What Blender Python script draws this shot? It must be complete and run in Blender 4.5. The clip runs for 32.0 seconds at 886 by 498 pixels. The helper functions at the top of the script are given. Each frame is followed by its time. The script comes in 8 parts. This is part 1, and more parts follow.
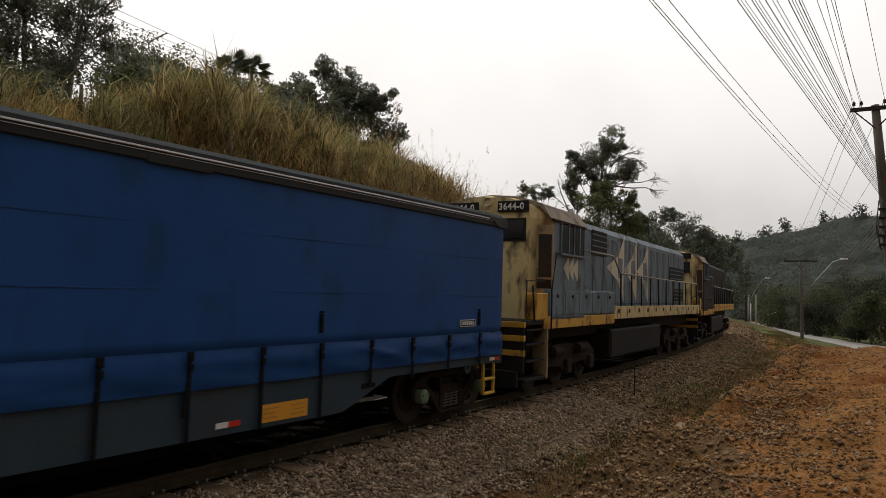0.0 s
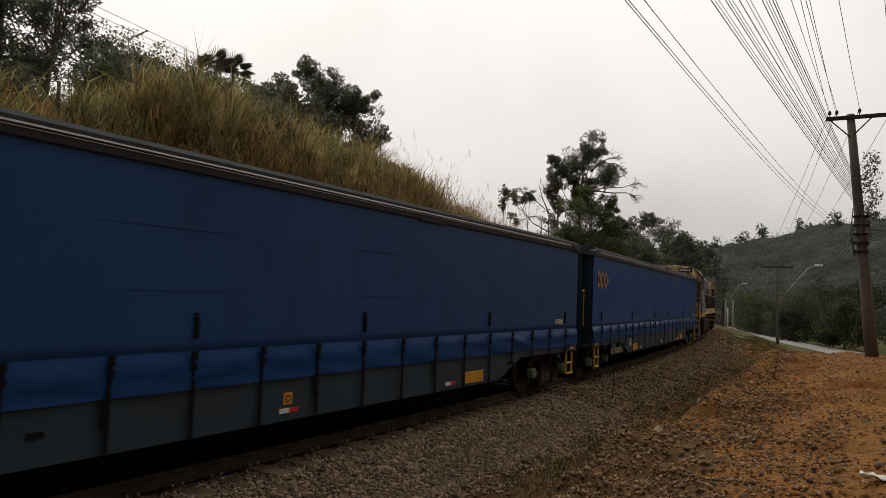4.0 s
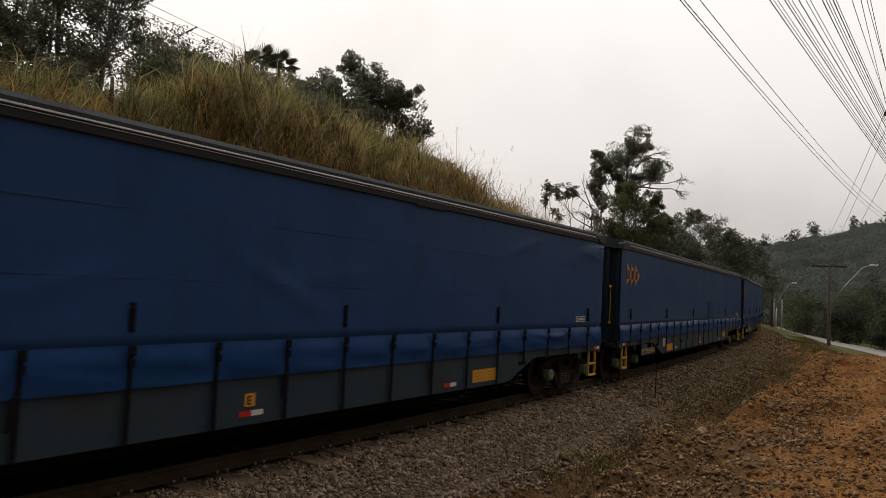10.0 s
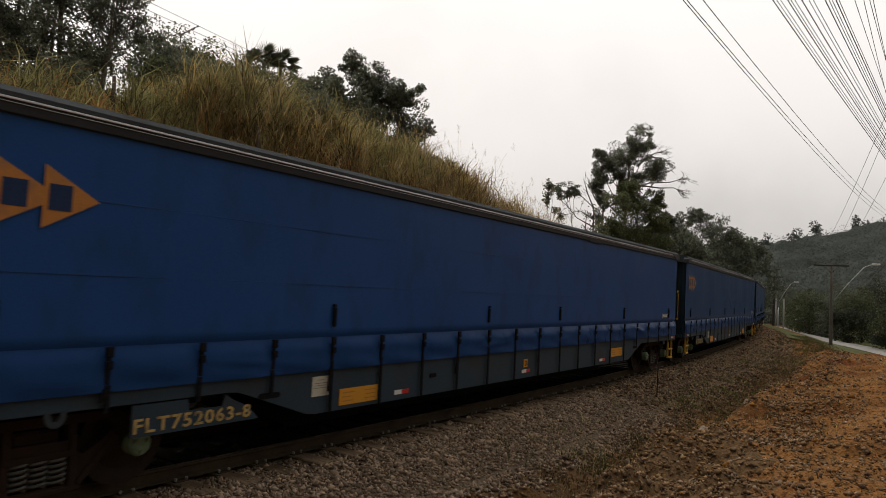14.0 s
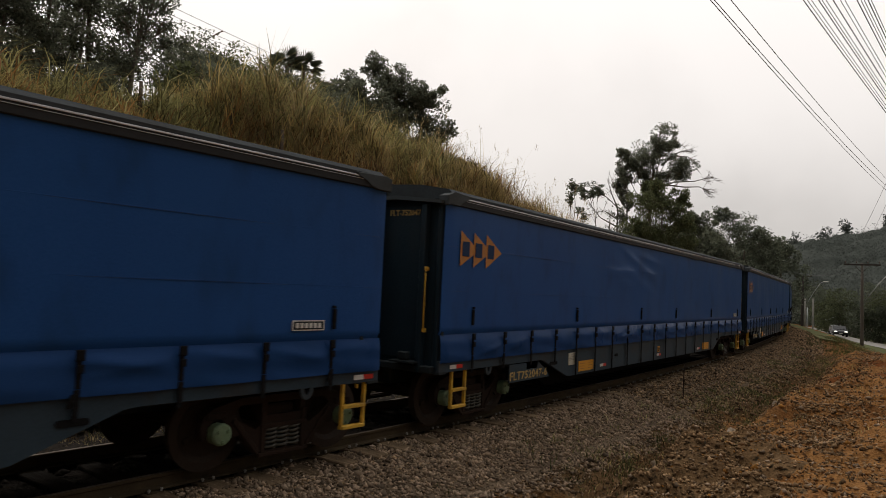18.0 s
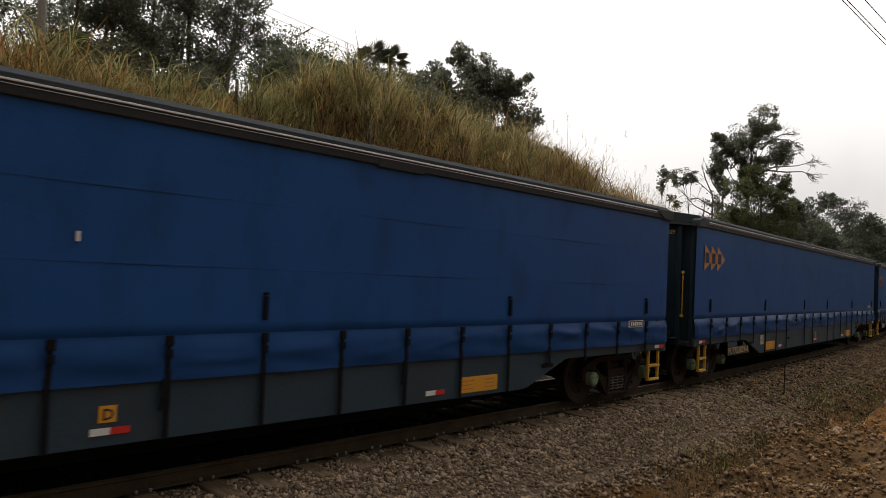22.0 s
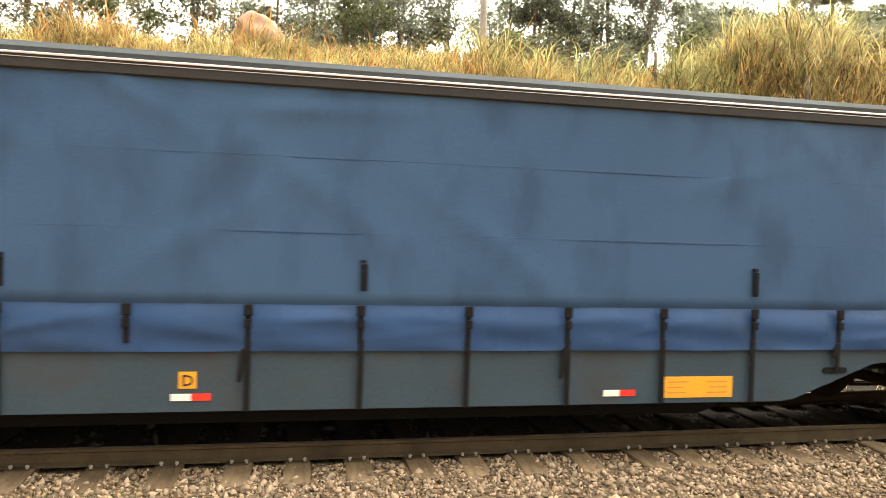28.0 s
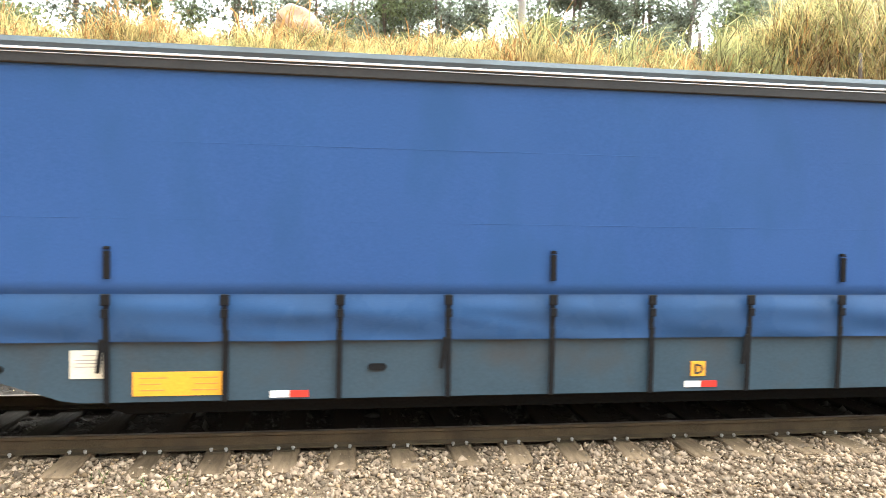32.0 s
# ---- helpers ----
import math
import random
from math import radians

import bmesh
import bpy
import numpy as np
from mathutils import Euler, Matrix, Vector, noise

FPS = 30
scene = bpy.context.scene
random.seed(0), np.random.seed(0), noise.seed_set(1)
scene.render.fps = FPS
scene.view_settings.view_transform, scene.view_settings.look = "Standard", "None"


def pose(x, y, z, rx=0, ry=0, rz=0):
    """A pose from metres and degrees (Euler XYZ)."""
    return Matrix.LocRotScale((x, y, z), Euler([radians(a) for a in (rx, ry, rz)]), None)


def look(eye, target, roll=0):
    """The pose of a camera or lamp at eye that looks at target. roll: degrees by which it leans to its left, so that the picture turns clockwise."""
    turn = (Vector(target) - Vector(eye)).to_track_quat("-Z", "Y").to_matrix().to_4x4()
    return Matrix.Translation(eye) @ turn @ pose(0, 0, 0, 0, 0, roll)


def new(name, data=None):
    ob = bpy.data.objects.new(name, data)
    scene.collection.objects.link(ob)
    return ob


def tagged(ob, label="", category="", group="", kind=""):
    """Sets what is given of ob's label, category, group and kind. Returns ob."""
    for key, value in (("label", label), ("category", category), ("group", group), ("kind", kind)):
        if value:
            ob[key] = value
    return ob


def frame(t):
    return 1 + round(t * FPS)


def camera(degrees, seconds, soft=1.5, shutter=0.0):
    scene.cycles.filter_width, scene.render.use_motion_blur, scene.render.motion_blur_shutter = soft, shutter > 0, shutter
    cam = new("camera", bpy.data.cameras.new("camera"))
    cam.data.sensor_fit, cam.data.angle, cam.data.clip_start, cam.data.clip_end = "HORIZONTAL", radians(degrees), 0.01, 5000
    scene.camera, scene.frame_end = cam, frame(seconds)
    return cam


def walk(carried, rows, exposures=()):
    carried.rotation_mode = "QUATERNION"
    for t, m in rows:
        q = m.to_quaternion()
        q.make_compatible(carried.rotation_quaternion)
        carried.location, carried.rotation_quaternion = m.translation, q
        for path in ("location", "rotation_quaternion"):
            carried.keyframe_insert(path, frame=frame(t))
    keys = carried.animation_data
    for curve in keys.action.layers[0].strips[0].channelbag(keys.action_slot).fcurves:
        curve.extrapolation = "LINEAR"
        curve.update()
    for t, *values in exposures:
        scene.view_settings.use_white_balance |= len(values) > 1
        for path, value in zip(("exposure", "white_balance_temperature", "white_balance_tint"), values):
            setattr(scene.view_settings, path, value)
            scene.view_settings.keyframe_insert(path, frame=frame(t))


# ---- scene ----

# ---------------------------------------------------------------- camera
EYE = 2.17
R, D = 329.9, 7.82          # the track is an arc: radius, and distance from the eye
CAM_ROWS = [
    (0.00, -55.97, 3.51, -1.66),
    (0.50, -56.95, 3.48, -1.88),
    (1.00, -57.38, 3.58, -2.47),
    (1.50, -57.61, 3.67, -2.20),
    (2.00, -57.85, 3.79, -2.13),
    (2.50, -58.02, 3.80, -1.89),
    (4.50, -57.31, 3.76, -2.11),
    (5.00, -57.03, 3.71, -2.04),
    (5.50, -56.80, 3.69, -2.27),
    (6.00, -56.66, 3.66, -2.32),
    (6.50, -56.42, 3.60, -2.39),
    (7.00, -56.11, 3.47, -2.50),
    (7.50, -55.64, 3.41, -2.80),
    (8.00, -55.49, 3.43, -2.95),
    (8.50, -55.34, 3.45, -2.77),
    (9.00, -55.01, 3.39, -2.97),
    (9.50, -54.67, 3.28, -2.73),
    (10.00, -54.20, 3.21, -2.97),
    (10.50, -53.80, 3.12, -2.94),
    (11.00, -54.18, 3.11, -2.94),
    (11.50, -53.95, 3.05, -3.04),
    (12.00, -54.13, 3.03, -3.17),
    (12.50, -54.07, 3.11, -3.23),
    (13.00, -54.17, 3.15, -3.22),
    (13.50, -54.14, 3.13, -3.06),
    (15.50, -53.85, 3.16, -2.98),
    (16.00, -52.99, 3.12, -2.83),
    (16.50, -52.85, 3.11, -2.90),
    (17.00, -52.54, 3.13, -2.92),
    (17.50, -52.36, 3.14, -2.91),
    (18.00, -52.16, 3.11, -2.79),
    (18.50, -51.90, 3.12, -2.79),
    (19.00, -51.34, 2.97, -2.66),
    (19.50, -48.99, 2.00, -2.27),
    (20.00, -47.95, 1.64, -2.78),
    (20.50, -46.69, 1.72, -2.88),
    (21.00, -46.02, 1.77, -3.12),
    (21.50, -45.43, 1.78, -3.06),
    (22.00, -45.04, 1.93, -2.86),
    (22.50, -45.33, 2.24, -3.02),
    (23.00, -46.51, 2.72, -2.97),
    (23.50, -52.42, 3.54, -4.00),
    (24.00, -52.18, 3.94, -3.94),
    (24.50, -50.33, 3.91, -3.15),
    (25.00, -45.76, 3.42, -2.68),
    (25.50, -41.78, 2.81, -2.69),
    (26.00, -31.46, 1.23, -2.78),
    (26.30, -20.53, 0.26, -1.64),
    (26.50, -16.91, 0.20, -1.14),
    (28.50, -10.83, -1.96, -1.73),
    (29.00, -10.45, -2.05, -1.51),
    (29.50, -10.23, -2.17, -1.35),
    (30.00, -10.01, -2.23, -1.21),
    (30.50, -9.70, -2.37, -1.30),
    (31.00, -9.25, -2.53, -1.24),
    (31.50, -8.68, -2.47, -0.84),
    (32.00, -7.78, -2.61, -1.00),
]
cam = camera(65.2, 32.0, soft=0.8, shutter=0.15)
EXPOSURES = [(0, 0.25, 6750, 10), (1.0, 0.14, 6850, 11), (9.0, 0.1, 6850, 11), (11.0, 0.18, 6850, 11), (19.0, 0.18, 6850, 11), (20.5, 0.4, 6700, 10), (22.8, 0.48, 6700, 10), (24, 0.22, 6850, 11), (25.1, 0.22, 6850, 11), (25.5, 0.32, 6850, 11), (26.0, 0.48, 6750, 11), (26.5, 0.95, 6800, 10), (28.4, 3.45, 7500, 5), (29.5, 3.42, 7450, 5),
             (30.1, 3.52, 5900, 2), (30.6, 3.7, 5950, 1), (32.0, 3.84, 6050, 1)]
walk(cam, [(t, pose(0, 0, EYE, 90 + p, r, y)) for t, y, p, r in CAM_ROWS], EXPOSURES)

# ---------------------------------------------------------------- light
world = bpy.data.worlds.new("overcast_sky")
scene.world = world
world.use_nodes = True
wn = world.node_tree.nodes
wl = world.node_tree.links
bg = wn["Background"]
sky = wn.new("ShaderNodeTexSky")
sky.sky_type = "NISHITA"
sky.sun_disc = False
sky.sun_elevation, sky.sun_rotation = radians(43), radians(35)
sky.air_density, sky.dust_density, sky.ozone_density = 1.0, 5.0, 1.0
# cloud cover: brightest round the hidden sun, greyer away from it, with soft patches
SUN_WAY = Vector((0.42, 0.6, 0.68)).normalized()
tc = wn.new("ShaderNodeTexCoord")
cl = wn.new("ShaderNodeTexNoise")
cl.inputs["Scale"].default_value = 2.2
cl.inputs["Detail"].default_value = 5
wl.new(tc.outputs["Generated"], cl.inputs["Vector"])
dp = wn.new("ShaderNodeVectorMath")
dp.operation = "DOT_PRODUCT"
dp.inputs[1].default_value = SUN_WAY
wl.new(tc.outputs["Generated"], dp.inputs[0])
ad = wn.new("ShaderNodeMath")
ad.operation = "MULTIPLY_ADD"
ad.inputs[1].default_value = 1.2
wl.new(cl.outputs["Fac"], ad.inputs[0])
wl.new(dp.outputs["Value"], ad.inputs[2])
cr = wn.new("ShaderNodeMapRange")
cr.interpolation_type = "SMOOTHSTEP"
cr.inputs["From Min"].default_value, cr.inputs["From Max"].default_value = 0.25, 1.52
cr.inputs["To Min"].default_value, cr.inputs["To Max"].default_value = 1.15, 10.7
wl.new(ad.outputs["Value"], cr.inputs["Value"])
cc = wn.new("ShaderNodeVectorMath")
cc.operation = "SCALE"
cc.inputs[0].default_value = (1.0, 0.985, 0.99)
wl.new(cr.outputs["Result"], cc.inputs["Scale"])
mx = wn.new("ShaderNodeMix")
mx.data_type = "RGBA"
mx.inputs["Factor"].default_value = 0.95
wl.new(sky.outputs["Color"], mx.inputs["A"])
# an overcast sky is dimmer towards the horizon
sx = wn.new("ShaderNodeSeparateXYZ")
wl.new(tc.outputs["Generated"], sx.inputs["Vector"])
hz = wn.new("ShaderNodeMapRange")
hz.inputs["From Min"].default_value, hz.inputs["From Max"].default_value = 0.02, 0.4
hz.inputs["To Min"].default_value, hz.inputs["To Max"].default_value = 0.66, 1.0
wl.new(sx.outputs["Z"], hz.inputs["Value"])
c2 = wn.new("ShaderNodeVectorMath")
c2.operation = "SCALE"
wl.new(cc.outputs["Vector"], c2.inputs[0])
wl.new(hz.outputs["Result"], c2.inputs["Scale"])
wl.new(c2.outputs["Vector"], mx.inputs["B"])
wl.new(mx.outputs["Result"], bg.inputs["Color"])
bg.inputs["Strength"].default_value = 0.088
sun = new("sun", bpy.data.lights.new("sun", "SUN"))
sun.data.energy, sun.data.angle, sun.data.color = 0.5, radians(25), (1, 0.96, 0.9)
sun.matrix_world = look(SUN_WAY * 60, (0, 0, 0))


# ---------------------------------------------------------------- materials
def material(name, a, b, rough=0.8, metal=0.0, scale=8.0, fine=60.0, bump=0.3, stain=None, stain_scale=1.2, stain_amount=0.5,
             per_object=0.0, per_island=0.0, stretch=(1, 1, 1), depth=0.01, spec=0.5, speck=None, speck_scale=22.0):
    """Two colours mixed by coarse and fine grain, optional stains, relief, and variation from piece to piece."""
    m = bpy.data.materials.new(name)
    m.use_nodes = True
    n, l = m.node_tree.nodes, m.node_tree.links
    p = n["Principled BSDF"]
    p.inputs["Roughness"].default_value, p.inputs["Metallic"].default_value = rough, metal
    p.inputs["Specular IOR Level"].default_value = spec
    co = n.new("ShaderNodeTexCoord")
    mp = n.new("ShaderNodeMapping")
    mp.inputs["Scale"].default_value = stretch
    l.new(co.outputs["Object"], mp.inputs["Vector"])

    def nz(s, det=4):
        q = n.new("ShaderNodeTexNoise")
        q.inputs["Scale"].default_value, q.inputs["Detail"].default_value = s, det
        l.new(mp.outputs["Vector"], q.inputs["Vector"])
        return q.outputs["Fac"]

    def ramp(v, lo, hi):
        q = n.new("ShaderNodeMapRange")
        q.inputs["From Min"].default_value, q.inputs["From Max"].default_value = lo, hi
        l.new(v, q.inputs["Value"])
        return q.outputs["Result"]

    def mix(fac, x, y, mode="MIX"):
        q = n.new("ShaderNodeMix")
        q.data_type, q.blend_type = "RGBA", mode
        for s, v in (("Factor", fac), ("A", x), ("B", y)):
            if isinstance(v, (int, float)):
                q.inputs[s].default_value = v
            elif isinstance(v, tuple):
                q.inputs[s].default_value = (*v, 1)
            else:
                l.new(v, q.inputs[s])
        return q.outputs["Result"]

    coarse, small = nz(scale), nz(fine, 3)
    col = mix(ramp(coarse, 0.35, 0.68), a, b)
    col = mix(mix(0.5, ramp(small, 0.3, 0.75), (0.5, 0.5, 0.5)), col, tuple(min(1, c * 1.25 + 0.01) for c in b))
    if stain:
        sm = n.new("ShaderNodeMath")
        sm.operation = "MULTIPLY"
        sm.inputs[1].default_value = stain_amount
        l.new(ramp(nz(stain_scale, 6), 0.5, 0.68), sm.inputs[0])
        col = mix(sm.outputs[0], col, stain)
    if speck:
        dark, pale = speck
        col = mix(ramp(nz(speck_scale, 8), 0.54, 0.66), col, dark)
        col = mix(ramp(nz(speck_scale * 2.3, 6), 0.6, 0.72), col, pale)
    for amount, node, out in ((per_object, "ShaderNodeObjectInfo", "Random"), (per_island, "ShaderNodeNewGeometry", "Random Per Island")):
        if amount:
            q = n.new("ShaderNodeMapRange")
            q.inputs["To Min"].default_value, q.inputs["To Max"].default_value = 1 - amount, 1 + amount
            l.new(n.new(node).outputs[out], q.inputs["Value"])
            h = n.new("ShaderNodeHueSaturation")
            l.new(q.outputs["Result"], h.inputs["Value"])
            l.new(col, h.inputs["Color"])
            col = h.outputs["Color"]
    l.new(col, p.inputs["Base Color"])
    rr = n.new("ShaderNodeMapRange")
    rr.inputs["To Min"].default_value, rr.inputs["To Max"].default_value = max(0.05, rough - 0.12), min(1, rough + 0.12)
    l.new(coarse, rr.inputs["Value"])
    l.new(rr.outputs["Result"], p.inputs["Roughness"])
    if bump:
        b1 = n.new("ShaderNodeBump")
        b1.inputs["Strength"].default_value, b1.inputs["Distance"].default_value = bump, depth
        l.new(small, b1.inputs["Height"])
        b2 = n.new("ShaderNodeBump")
        b2.inputs["Strength"].default_value, b2.inputs["Distance"].default_value = bump, depth * 4
        l.new(coarse, b2.inputs["Height"])
        l.new(b1.outputs["Normal"], b2.inputs["Normal"])
        l.new(b2.outputs["Normal"], p.inputs["Normal"])
    return m


def leafy(name, a, b, per_island=0.45, trans=0.25, rough=0.6, spec=0.15):
    """Foliage: colour varies from leaf to leaf, and a little light passes through."""
    m = material(name, a, b, rough, scale=0.6, fine=4, bump=0, per_island=per_island, spec=spec)
    n, l = m.node_tree.nodes, m.node_tree.links
    p = n["Principled BSDF"]
    tr = n.new("ShaderNodeBsdfTranslucent")
    src = p.inputs["Base Color"].links[0].from_socket
    l.new(src, tr.inputs["Color"])
    ms = n.new("ShaderNodeMixShader")
    ms.inputs["Fac"].default_value = trans
    l.new(p.outputs["BSDF"], ms.inputs[1])
    l.new(tr.outputs["BSDF"], ms.inputs[2])
    l.new(ms.outputs["Shader"], n["Material Output"].inputs["Surface"])
    return m


M_CLOTH = material("blue_tarpaulin", (0.01012, 0.06072, 0.2068), (0.01584, 0.07744, 0.2552), 0.34, scale=0.8, fine=90, bump=0.1, stain=(0.018, 0.056, 0.135), stain_scale=2.4, stain_amount=0.5, stretch=(1, 1, 0.5), depth=0.004, per_object=0.12, spec=0.1)
M_CLOTH_DULL = material("dull_blue_tarpaulin", (0.0178, 0.053, 0.156), (0.0247, 0.067, 0.19), 0.34, scale=0.8, fine=90, bump=0.06, stain=(0.018, 0.056, 0.135), stain_scale=1.6, stain_amount=0.35, stretch=(1, 1, 0.5), depth=0.004, spec=0.08)
M_CLOTH_PLAIN = material("plain_blue_tarpaulin", (0.013, 0.054, 0.157), (0.0195, 0.068, 0.193), 0.34, scale=0.8, fine=90, bump=0.1, stain=(0.018, 0.056, 0.135), stain_scale=2.4, stain_amount=0.5, stretch=(1, 1, 0.5), depth=0.004, spec=0.1)
M_CLOTH_DARK = material("sooty_blue_tarpaulin", (0.0115, 0.053, 0.152), (0.017, 0.067, 0.188), 0.34, scale=0.8, fine=90, bump=0.1, stain=(0.018, 0.056, 0.135), stain_scale=2.4, stain_amount=0.5, stretch=(1, 1, 0.5), depth=0.004, spec=0.14)
M_CLOTH_OLD = material("faded_blue_tarpaulin", (0.027, 0.066, 0.133), (0.036, 0.083, 0.162), 0.34, scale=0.8, fine=90, bump=0.1, stain=(0.025, 0.05, 0.095), stain_scale=2.4, stain_amount=0.5, stretch=(1, 1, 0.5), depth=0.004, spec=0.08)
M_CLOTH_DEEP = material("deep_blue_tarpaulin", (0.009, 0.062, 0.215), (0.014, 0.08, 0.265), 0.34, scale=0.8, fine=90, bump=0.1, stain=(0.014, 0.056, 0.16), stain_scale=2.4, stain_amount=0.5, stretch=(1, 1, 0.5), depth=0.004, per_object=0.08, spec=0.1)
# near-black stands for the shade under the wagons, put into the colour
M_UNDERSHADE = material("shade_black_underframe", (0.0035, 0.004, 0.0045), (0.007, 0.0078, 0.0085), 0.8, scale=3, fine=40, bump=0.15, spec=0.05)
M_NOTICE = material("yellowed_notice_paint", (0.5, 0.47, 0.36), (0.6, 0.57, 0.46), 0.6, scale=5, fine=60, bump=0.05, stain=(0.3, 0.26, 0.18), stain_scale=6, stain_amount=0.5)
M_SEAM = material("welded_curtain_seam", (0.0085, 0.044, 0.14), (0.013, 0.058, 0.175), 0.5, scale=1.2, fine=40, bump=0.1)
M_PATCH = material("dark_blue_patch", (0.01, 0.04, 0.1), (0.014, 0.05, 0.125), 0.6, scale=3, fine=60, bump=0.1, spec=0.1)
M_CLOTH_LOW = material("glossy_blue_tarpaulin_hem", (0.0088, 0.042, 0.135), (0.013, 0.053, 0.165), 0.3, scale=2, fine=90, bump=0.05, stain=(0.012, 0.05, 0.14), stain_amount=0.5, depth=0.004, spec=0.03)
M_HEM_OLD = material("faded_glossy_hem", (0.01419, 0.04042, 0.1015), (0.01935, 0.05074, 0.1221), 0.28, scale=2, fine=90, bump=0.05, stain=(0.025, 0.05, 0.1), stain_amount=0.5, depth=0.004, spec=0.08)
M_SKIRT = material("grey_painted_steel_skirt", (0.0222, 0.041, 0.0575), (0.0315, 0.0555, 0.0755), 0.5, scale=1.5, fine=40, bump=0.08, stain=(0.05, 0.045, 0.04), stain_scale=1.6, stain_amount=0.5, depth=0.004, spec=0.2)
M_FRAME = material("dark_steel_frame", (0.012, 0.018, 0.022), (0.022, 0.03, 0.034), 0.55, scale=4, fine=50, bump=0.15, stain=(0.035, 0.022, 0.014), stain_amount=0.6, spec=0.15)
M_ENDWALL = material("dark_teal_end_wall", (0.0057, 0.0169, 0.0266), (0.0103, 0.0260, 0.0392), 0.5, scale=3, fine=40, bump=0.1, stain=(0.03, 0.03, 0.03), stain_amount=0.4, spec=0.18)
M_ROOF = material("grey_roof_sheet", (0.028, 0.036, 0.041), (0.042, 0.052, 0.058), 0.8, scale=1.2, fine=30, bump=0.1, stain=(0.03, 0.03, 0.028), stain_amount=0.6, spec=0.15)
M_CAP = material("pale_grey_corner_paint", (0.036, 0.046, 0.05), (0.056, 0.068, 0.073), 0.7, scale=2, fine=40, bump=0.1, stain=(0.035, 0.035, 0.033), stain_amount=0.5, spec=0.15)
M_RAILDARK = material("black_roof_rail", (0.0145, 0.0165, 0.0185), (0.026, 0.029, 0.031), 0.6, scale=2, fine=50, bump=0.1, spec=0.15)
M_ALU = material("bare_aluminium_strip", (0.45, 0.46, 0.47), (0.6, 0.61, 0.62), 0.4, 0.6, scale=5, fine=60, bump=0.05)
M_STRAP = material("black_webbing_strap", (0.003, 0.003, 0.0036), (0.006, 0.006, 0.0066), 0.8, scale=10, fine=120, bump=0.3, spec=0.1)
M_YELLOW = material("yellow_safety_paint", (0.55, 0.3, 0.02), (0.68, 0.4, 0.04), 0.5, scale=6, fine=60, bump=0.1, stain=(0.16, 0.1, 0.04), stain_scale=4, stain_amount=0.5)
M_ORANGE = material("orange_panel_paint", (0.62, 0.27, 0.015), (0.7, 0.32, 0.02), 0.55, scale=3, fine=50, bump=0.05)
M_LOGO = material("orange_stencil_paint", (0.4, 0.15, 0.022), (0.5, 0.21, 0.035), 0.6, scale=5, fine=60, bump=0.05, stain=(0.12, 0.1, 0.1), stain_scale=5, stain_amount=0.45)
M_WHITE = material("white_paint", (0.62, 0.61, 0.57), (0.72, 0.71, 0.67), 0.5, scale=5, fine=60, bump=0.05, stain=(0.3, 0.28, 0.24), stain_scale=5, stain_amount=0.4)
M_RED = material("red_reflector", (0.5, 0.02, 0.015), (0.6, 0.03, 0.02), 0.35, scale=20, fine=80, bump=0.05)
M_BROWN = material("rusty_bogie_steel", (0.0176, 0.0104, 0.0068), (0.032, 0.018, 0.0116), 0.85, scale=6, fine=60, bump=0.4, stain=(0.02, 0.016, 0.014), stain_amount=0.6, spec=0.12)
M_WHEEL = material("brown_wheel_steel", (0.022, 0.015, 0.011), (0.038, 0.025, 0.017), 0.7, scale=6, fine=50, bump=0.2, spec=0.15)
M_GREEN = material("pale_green_axle_cap", (0.13, 0.2, 0.11), (0.17, 0.25, 0.14), 0.6, scale=12, fine=60, bump=0.2, stain=(0.06, 0.06, 0.04), stain_scale=7, stain_amount=0.5)
M_RAILSIDE = material("brown_rail_side", (0.043, 0.031, 0.0175), (0.078, 0.056, 0.032), 0.85, scale=5, fine=80, bump=0.3, stain=(0.03, 0.022, 0.018), stain_scale=2, spec=0.06)
M_RAILTOP = material("worn_rail_head", (0.1, 0.075, 0.055), (0.17, 0.13, 0.1), 0.6, 0.3, scale=3, fine=40, bump=0.05)
M_SLEEPER = material("weathered_sleeper_wood", (0.105, 0.07, 0.038), (0.19, 0.132, 0.08), 0.9, scale=3, fine=30, bump=0.5, stretch=(6, 1, 6), stain=(0.06, 0.045, 0.035), stain_scale=2, per_object=0.3, spec=0.06)
M_BALLAST = material("ballast_bed", (0.1, 0.07, 0.043), (0.17, 0.122, 0.078), 0.95, scale=5, fine=28, bump=1.0, depth=0.03, stain=(0.1, 0.07, 0.05), stain_scale=0.5, stain_amount=0.6, spec=0.06, speck=((0.045, 0.031, 0.02), (0.26, 0.19, 0.125)), speck_scale=20.0)
# oil stain and the shade under the train, mixed into one dark colour
M_STONE_SHADE = material("shaded_oily_ballast", (0.03, 0.026, 0.022), (0.06, 0.05, 0.042), 0.9, scale=4, fine=40, bump=0.5, per_island=0.4, spec=0.06)
M_STONE = material("crushed_ballast_stone", (0.14, 0.096, 0.062), (0.295, 0.214, 0.145), 0.9, scale=4, fine=40, bump=0.4, per_island=0.6, spec=0.06)
M_FIELDSTONE = material("dark_masonry_stone", (0.034, 0.025, 0.017), (0.088, 0.066, 0.046), 0.95, scale=5, fine=40, bump=0.7, per_object=0.4, spec=0.06, stain=(0.035, 0.04, 0.018), stain_scale=3, stain_amount=0.7)
